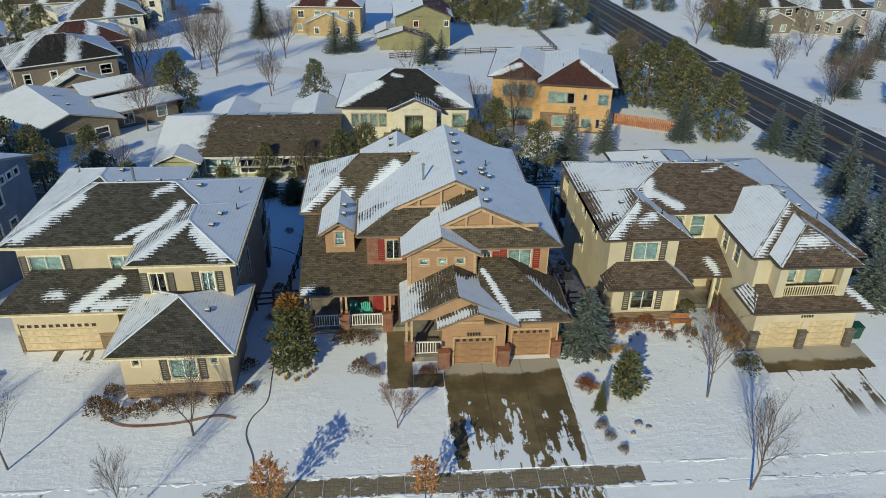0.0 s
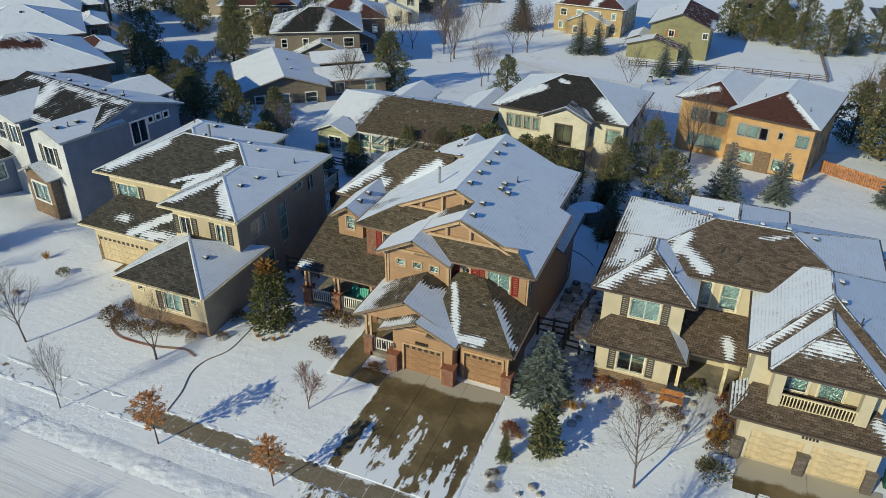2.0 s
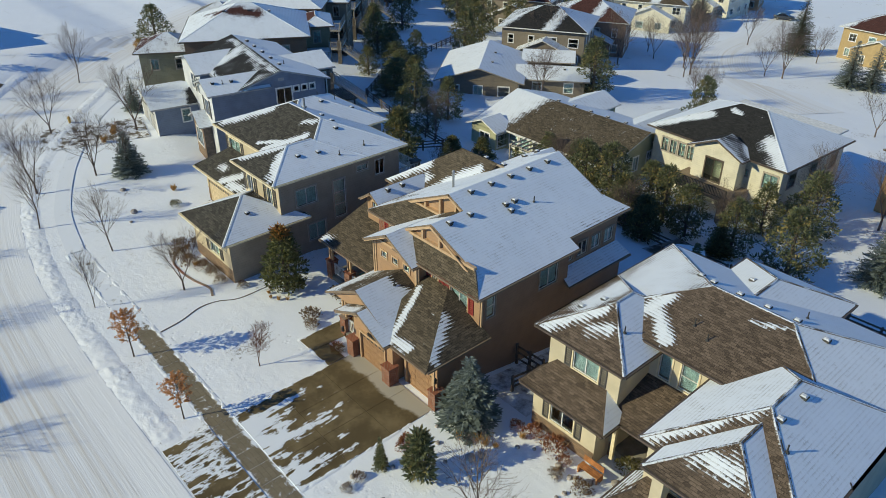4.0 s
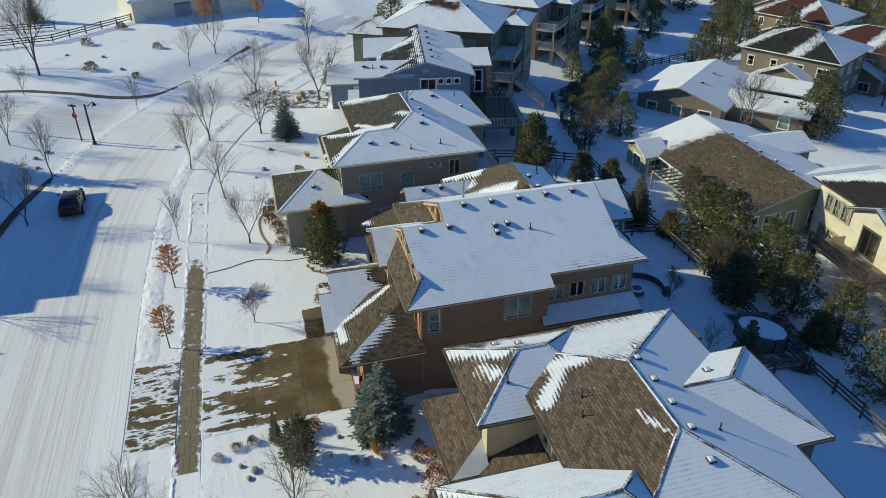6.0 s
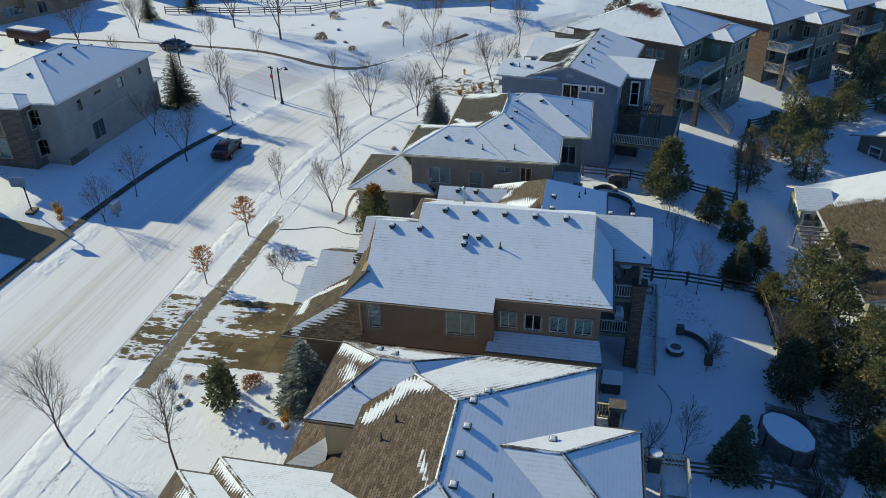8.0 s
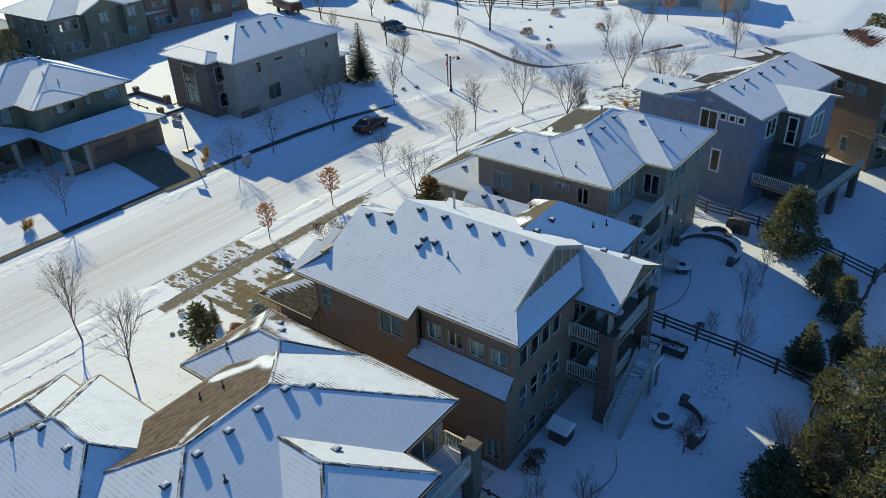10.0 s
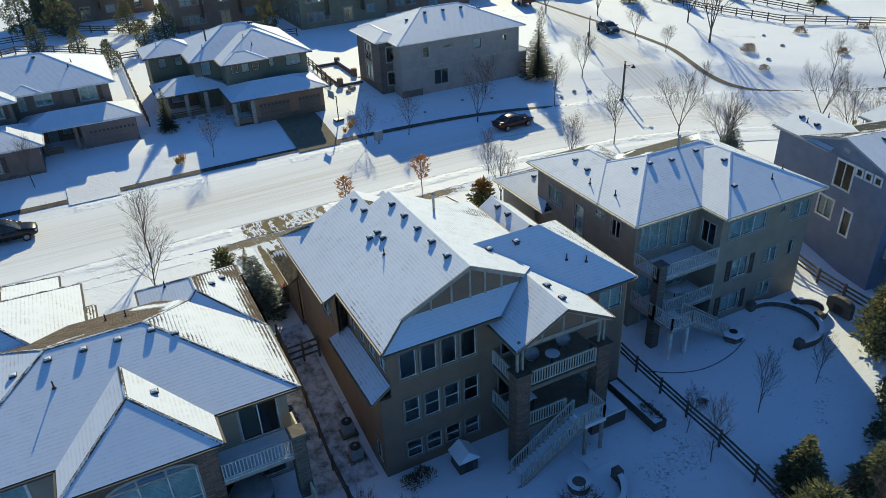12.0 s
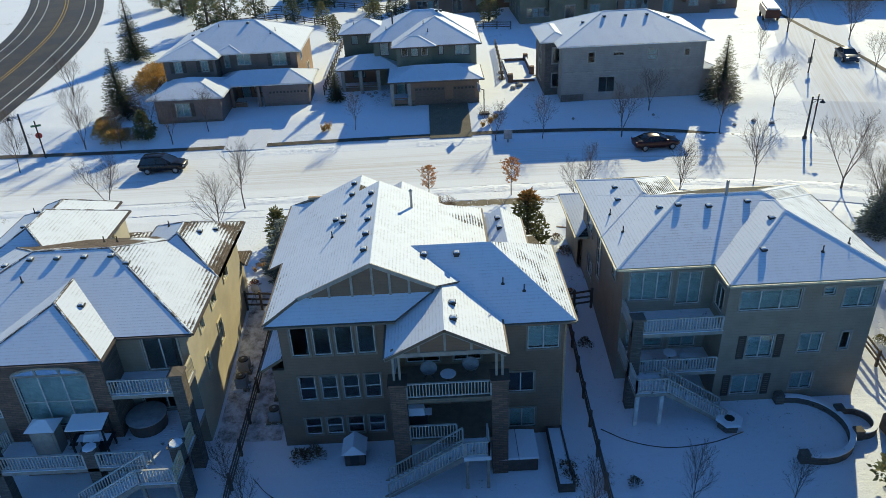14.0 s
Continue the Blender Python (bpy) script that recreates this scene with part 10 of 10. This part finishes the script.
def dish(at, rz):
    P = thing("satellite_dish", at, "white satellite dish on a short mast", "satellite dish", rz=rz)
    part("mast", Shape().tube((0, 0, -1.2), (0, 0, 0.1), 0.03, 0.03, 6), M_GALV, P)
    n = 14
    s = Shape()
    rings = [(0.42, 0.16), (0.3, 0.07), (0.15, 0.02), (0.01, 0.0)]
    for r, d in rings:
        s.v += [(r * math.cos(i * math.tau / n), -d, 0.1 + r * math.sin(i * math.tau / n)) for i in range(n)]
    s.f = [(j * n + i, j * n + (i + 1) % n, (j + 1) * n + (i + 1) % n, (j + 1) * n + i) for j in range(3) for i in range(n)]
    s.s = [0] * len(s.f)
    part("reflector", s, M_WTRIM, P)
    part("arm", Shape().tube((0, 0, -0.3), (0, -0.5, 0.1), 0.015, 0.015, 5), M_GALV, P)


dish((13.9, 41.6, 0.5), -20)


def bin_(at, mat, label):
    P = thing("wheelie_bin", at, label, "bin", rz=0.0001)
    part("tub", Shape().add([(-0.25, -0.28, 0.05), (0.25, -0.28, 0.05), (0.25, 0.28, 0.05), (-0.25, 0.28, 0.05), (-0.3, -0.36, 1.0), (0.3, -0.36, 1.0), (0.3, 0.36, 1.0), (-0.3, 0.36, 1.0)],
                            [(3, 2, 1, 0), (0, 1, 5, 4), (1, 2, 6, 5), (2, 3, 7, 6), (3, 0, 4, 7)]), mat, P)
    part("lid", Shape().box(-0.32, 0.32, -0.4, 0.38, 1.0, 1.06), mat, P)
    for s in (-1, 1):
        part("wheel", Shape().tube((s * 0.28 - 0.03, 0.3, 0.1), (s * 0.28 + 0.03, 0.3, 0.1), 0.1, 0.1, 10), M_BLACK, P)


M_BIN = plain("bin_green", (0.012, 0.07, 0.05), 0.5)
bin_((30.9, 37.4, ground(31, 37.4)), M_BIN, "dark green wheelie bin beside the garage")

bench = thing("bench", (19.6, 39.3, ground(19.6, 39.3)), "brown wooden garden bench by the stone bed", "bench", rz=0.0001)
for i in range(4):
    part("seat_slat", Shape().box(-0.65, 0.65, -0.25 + 0.12 * i, -0.15 + 0.12 * i, 0.42, 0.45), M_CEDAR, bench)
    part("back_slat", Shape().box(-0.65, 0.65, 0.26, 0.29, 0.52 + 0.1 * i, 0.6 + 0.1 * i), M_CEDAR, bench)
for x in (-0.6, 0.6):
    part("leg", Shape().box(x - 0.04, x + 0.04, -0.25, 0.28, 0, 0.42), M_CEDAR, bench)


def bowl_chair(at, rz):
    P = thing("bowl_chair", at, "round pale bowl chair on the covered deck", "chair", rz=rz)
    n = 14
    s = Shape()
    for r, d in ((0.46, 0.26), (0.42, 0.12), (0.25, 0.04), (0.02, 0.0)):
        s.v += [(r * math.cos(i * math.tau / n), 0.25 + d * -0.6 + r * 0.5 * math.sin(i * math.tau / n), 0.5 + d + 0.6 * r * math.sin(i * math.tau / n)) for i in range(n)]
    s.f = [(j * n + i, j * n + (i + 1) % n, (j + 1) * n + (i + 1) % n, (j + 1) * n + i) for j in range(3) for i in range(n)]
    s.s = [0] * len(s.f)
    part("bowl", s, M_GTRIM, P)
    part("frame", Shape().tube((-0.3, 0.1, 0), (0.1, 0.3, 0.5), 0.02, 0.02, 5).tube((0.3, 0.1, 0), (-0.1, 0.3, 0.5), 0.02, 0.02, 5), M_METAL, P)


bowl_chair((1.6, 55.2, 2.85), 180)
bowl_chair((-0.6, 55.0, 2.85), 170)
for x, y, z, lab in ((-12.6, 51.2, 0.05, "small round table with snow on the shaded deck"), (0.6, 55.6, 2.85, "low round table on the covered deck")):
    T = thing("table", (x, y, z), lab, "table")
    part("tabletop", Shape().lathe([(0.4, z + 0.68), (0.42, z + 0.72), (0.3, z + 0.75)], 16, (x, y)), M_SNOW, T)
    part("leg", Shape().tube((x, y, z), (x, y, z + 0.7), 0.05, 0.05, 8), M_METAL, T)
T = thing("grill_shelter", (19.5, 56.1, 0.05), "dark metal grill shelter with snow on its slanting roof", "shelter")
part("shelter_roof", Shape().slab([(18.55, 55.6, 2.05), (20.5, 55.6, 2.05), (20.5, 56.75, 1.9), (18.55, 56.75, 1.9)], 0.05, 0, (0, 0, 1)), M_METAL, T)
part("snow_cover", Shape().slab([(18.57, 55.62, 2.105), (20.48, 55.62, 2.105), (20.48, 56.73, 1.955), (18.57, 56.73, 1.955)], 0.07, 0, (0, 0, 1)), M_SNOW, T)
for x in (18.65, 20.4):
    for y in (55.7, 56.6):
        part("leg", Shape().box(x - 0.04, x + 0.04, y - 0.04, y + 0.04, 0.05, 1.95), M_METAL, T)
    part("shelf", Shape().box(x - 0.2, x + 0.2, 55.7, 56.6, 0.85, 0.9), M_METAL, T)
grill((19.5, 56.1, 0.05), 180, "large barbecue on the deck with snow on its lid")
T = thing("garden_cabinet", (22.0, 56.0, 0.05), "grey deck cabinet with a snowy peaked roof", "cabinet")
part("body", Shape().box(21.35, 22.65, 55.5, 56.3, 0.05, 1.75), M_GREYS, T)
part("door", Shape().box(21.5, 22.5, 56.3, 56.33, 0.15, 1.65), M_TTRIM, T)
part("cabinet_roof", Shape().add([(21.2, 55.35, 1.75), (22.8, 55.35, 1.75), (22.8, 56.5, 1.75), (21.2, 56.5, 1.75), (21.8, 55.9, 2.15), (22.2, 55.9, 2.15)], [(0, 1, 5, 4), (1, 2, 5), (2, 3, 4, 5), (3, 0, 4), (3, 2, 1, 0)]), M_SNOW, T)
# spread pots on the shaded deck
for x, y, z in ((-13.6, 51.4, 0.05), (-11.0, 51.3, 0.05)):
    T = thing("table", (x, y, z), "small square table with snow", "table")
    part("tabletop", Shape().box(x - 0.45, x + 0.45, y - 0.3, y + 0.3, z + 0.45, z + 0.55), M_SNOW, T)
    part("leg", Shape().box(x - 0.06, x + 0.06, y - 0.06, y + 0.06, z, z + 0.45), M_METAL, T)

T = thing("fire_table", (-15.4, 54.2, ground(-15.4, 54.2)), "six-sided dark fire table with snow on its rim", "fire table")
z = ground(-15.4, 54.2)
part("base", Shape().lathe([(0.62, z - 0.1), (0.66, z + 0.5)], 6, (-15.4, 54.2)), M_GSTONE, T)
part("tabletop", Shape().lathe([(0.8, z + 0.5), (0.8, z + 0.58), (0.7, z + 0.62)], 6, (-15.4, 54.2)), M_SNOW, T)
part("burner", Shape().lathe([(0.3, z + 0.62), (0.25, z + 0.66)], 8, (-15.4, 54.2)), M_METAL, T)

# ---- across the street: a stone terrace and a basketball hoop ----
T = thing("garden_terrace", (-10.8, -9, 0.4), "stone-walled snowy terrace with steps between two houses", "terrace")
for x0, x1, y0, y1, h in ((-9.5, -9.2, -14.5, -5.0, 0.9), (-12.4, -9.2, -5.2, -4.9, 0.8), (-12.6, -12.3, -14.5, -8.0, 1.2), (-12.6, -9.2, -14.8, -14.5, 1.0)):
    part("terrace_wall", Shape().box(x0, x1, y0, y1, -0.3, 0.4 + h), M_BSTONE, T)
    part("snow_cap", Shape().box(x0 + 0.03, x1 - 0.03, y0 + 0.03, y1 - 0.03, 0.4 + h, 0.47 + h), M_SNOW, T)
for x, y in ((-9.35, -5.05), (-12.45, -8.2), (-12.45, -14.6)):
    part("pier", Shape().box(x - 0.3, x + 0.3, y - 0.3, y + 0.3, -0.3, 2.0), M_BSTONE, T)
part("terrace_floor", Shape().box(-12.3, -9.5, -14.5, -5.2, -0.3, 1.0), M_SNOW, T)
for k in range(4):
    part("step", Shape().box(-13.8, -12.6, -7.6 + 0.45 * k, -7.15 + 0.45 * k, -0.3, 1.0 - 0.2 * k), M_BSTONE, T)
rocks([(-10.2, -3.4, 0.7), (-9.4, -2.4, 0.5), (-13.6, -4.2, 0.7), (-13.2, -2.8, 0.55), (-14.4, -1.6, 0.5), (-8.4, -6.6, 0.6), (-8.6, -9.0, 0.6), (9.2, -3.4, 0.35), (8.4, -2.8, 0.4), (7.6, -3.2, 0.35), (8.0, -1.9, 0.3), (6.6, -2.2, 0.35), (9.9, -2.4, 0.3)], "brown boulder lying in the snow")


def hoop(at, rz):
    P = thing("basketball_hoop", at, "basketball hoop on a black pole beside the driveway", "basketball hoop", rz=rz)
    part("base", Shape().box(-0.35, 0.35, -0.55, 0.5, 0, 0.22), M_BLACK, P)
    part("pole", Shape().tube((0, 0, 0.1), (0, 0, 2.9), 0.06, 0.06, 8).beam((0, 0, 2.8), (0, 0.6, 3.1), 0.05, 0.08), M_METAL, P)
    part("backboard", Shape().box(-0.65, 0.65, 0.58, 0.63, 2.75, 3.6), M_GTRIM, P)
    ring = [(0.22 * math.cos(i * math.tau / 12), 0.87 + 0.22 * math.sin(i * math.tau / 12), 2.95) for i in range(13)]
    rim = Shape()
    for a, b in zip(ring, ring[1:]):
        rim.tube(a, b, 0.012, 0.012, 4, cap=False)
    part("rim", rim, M_STOP, P)


hoop((-5.2, 5.4, ground(-5.2, 5.4)), -80)
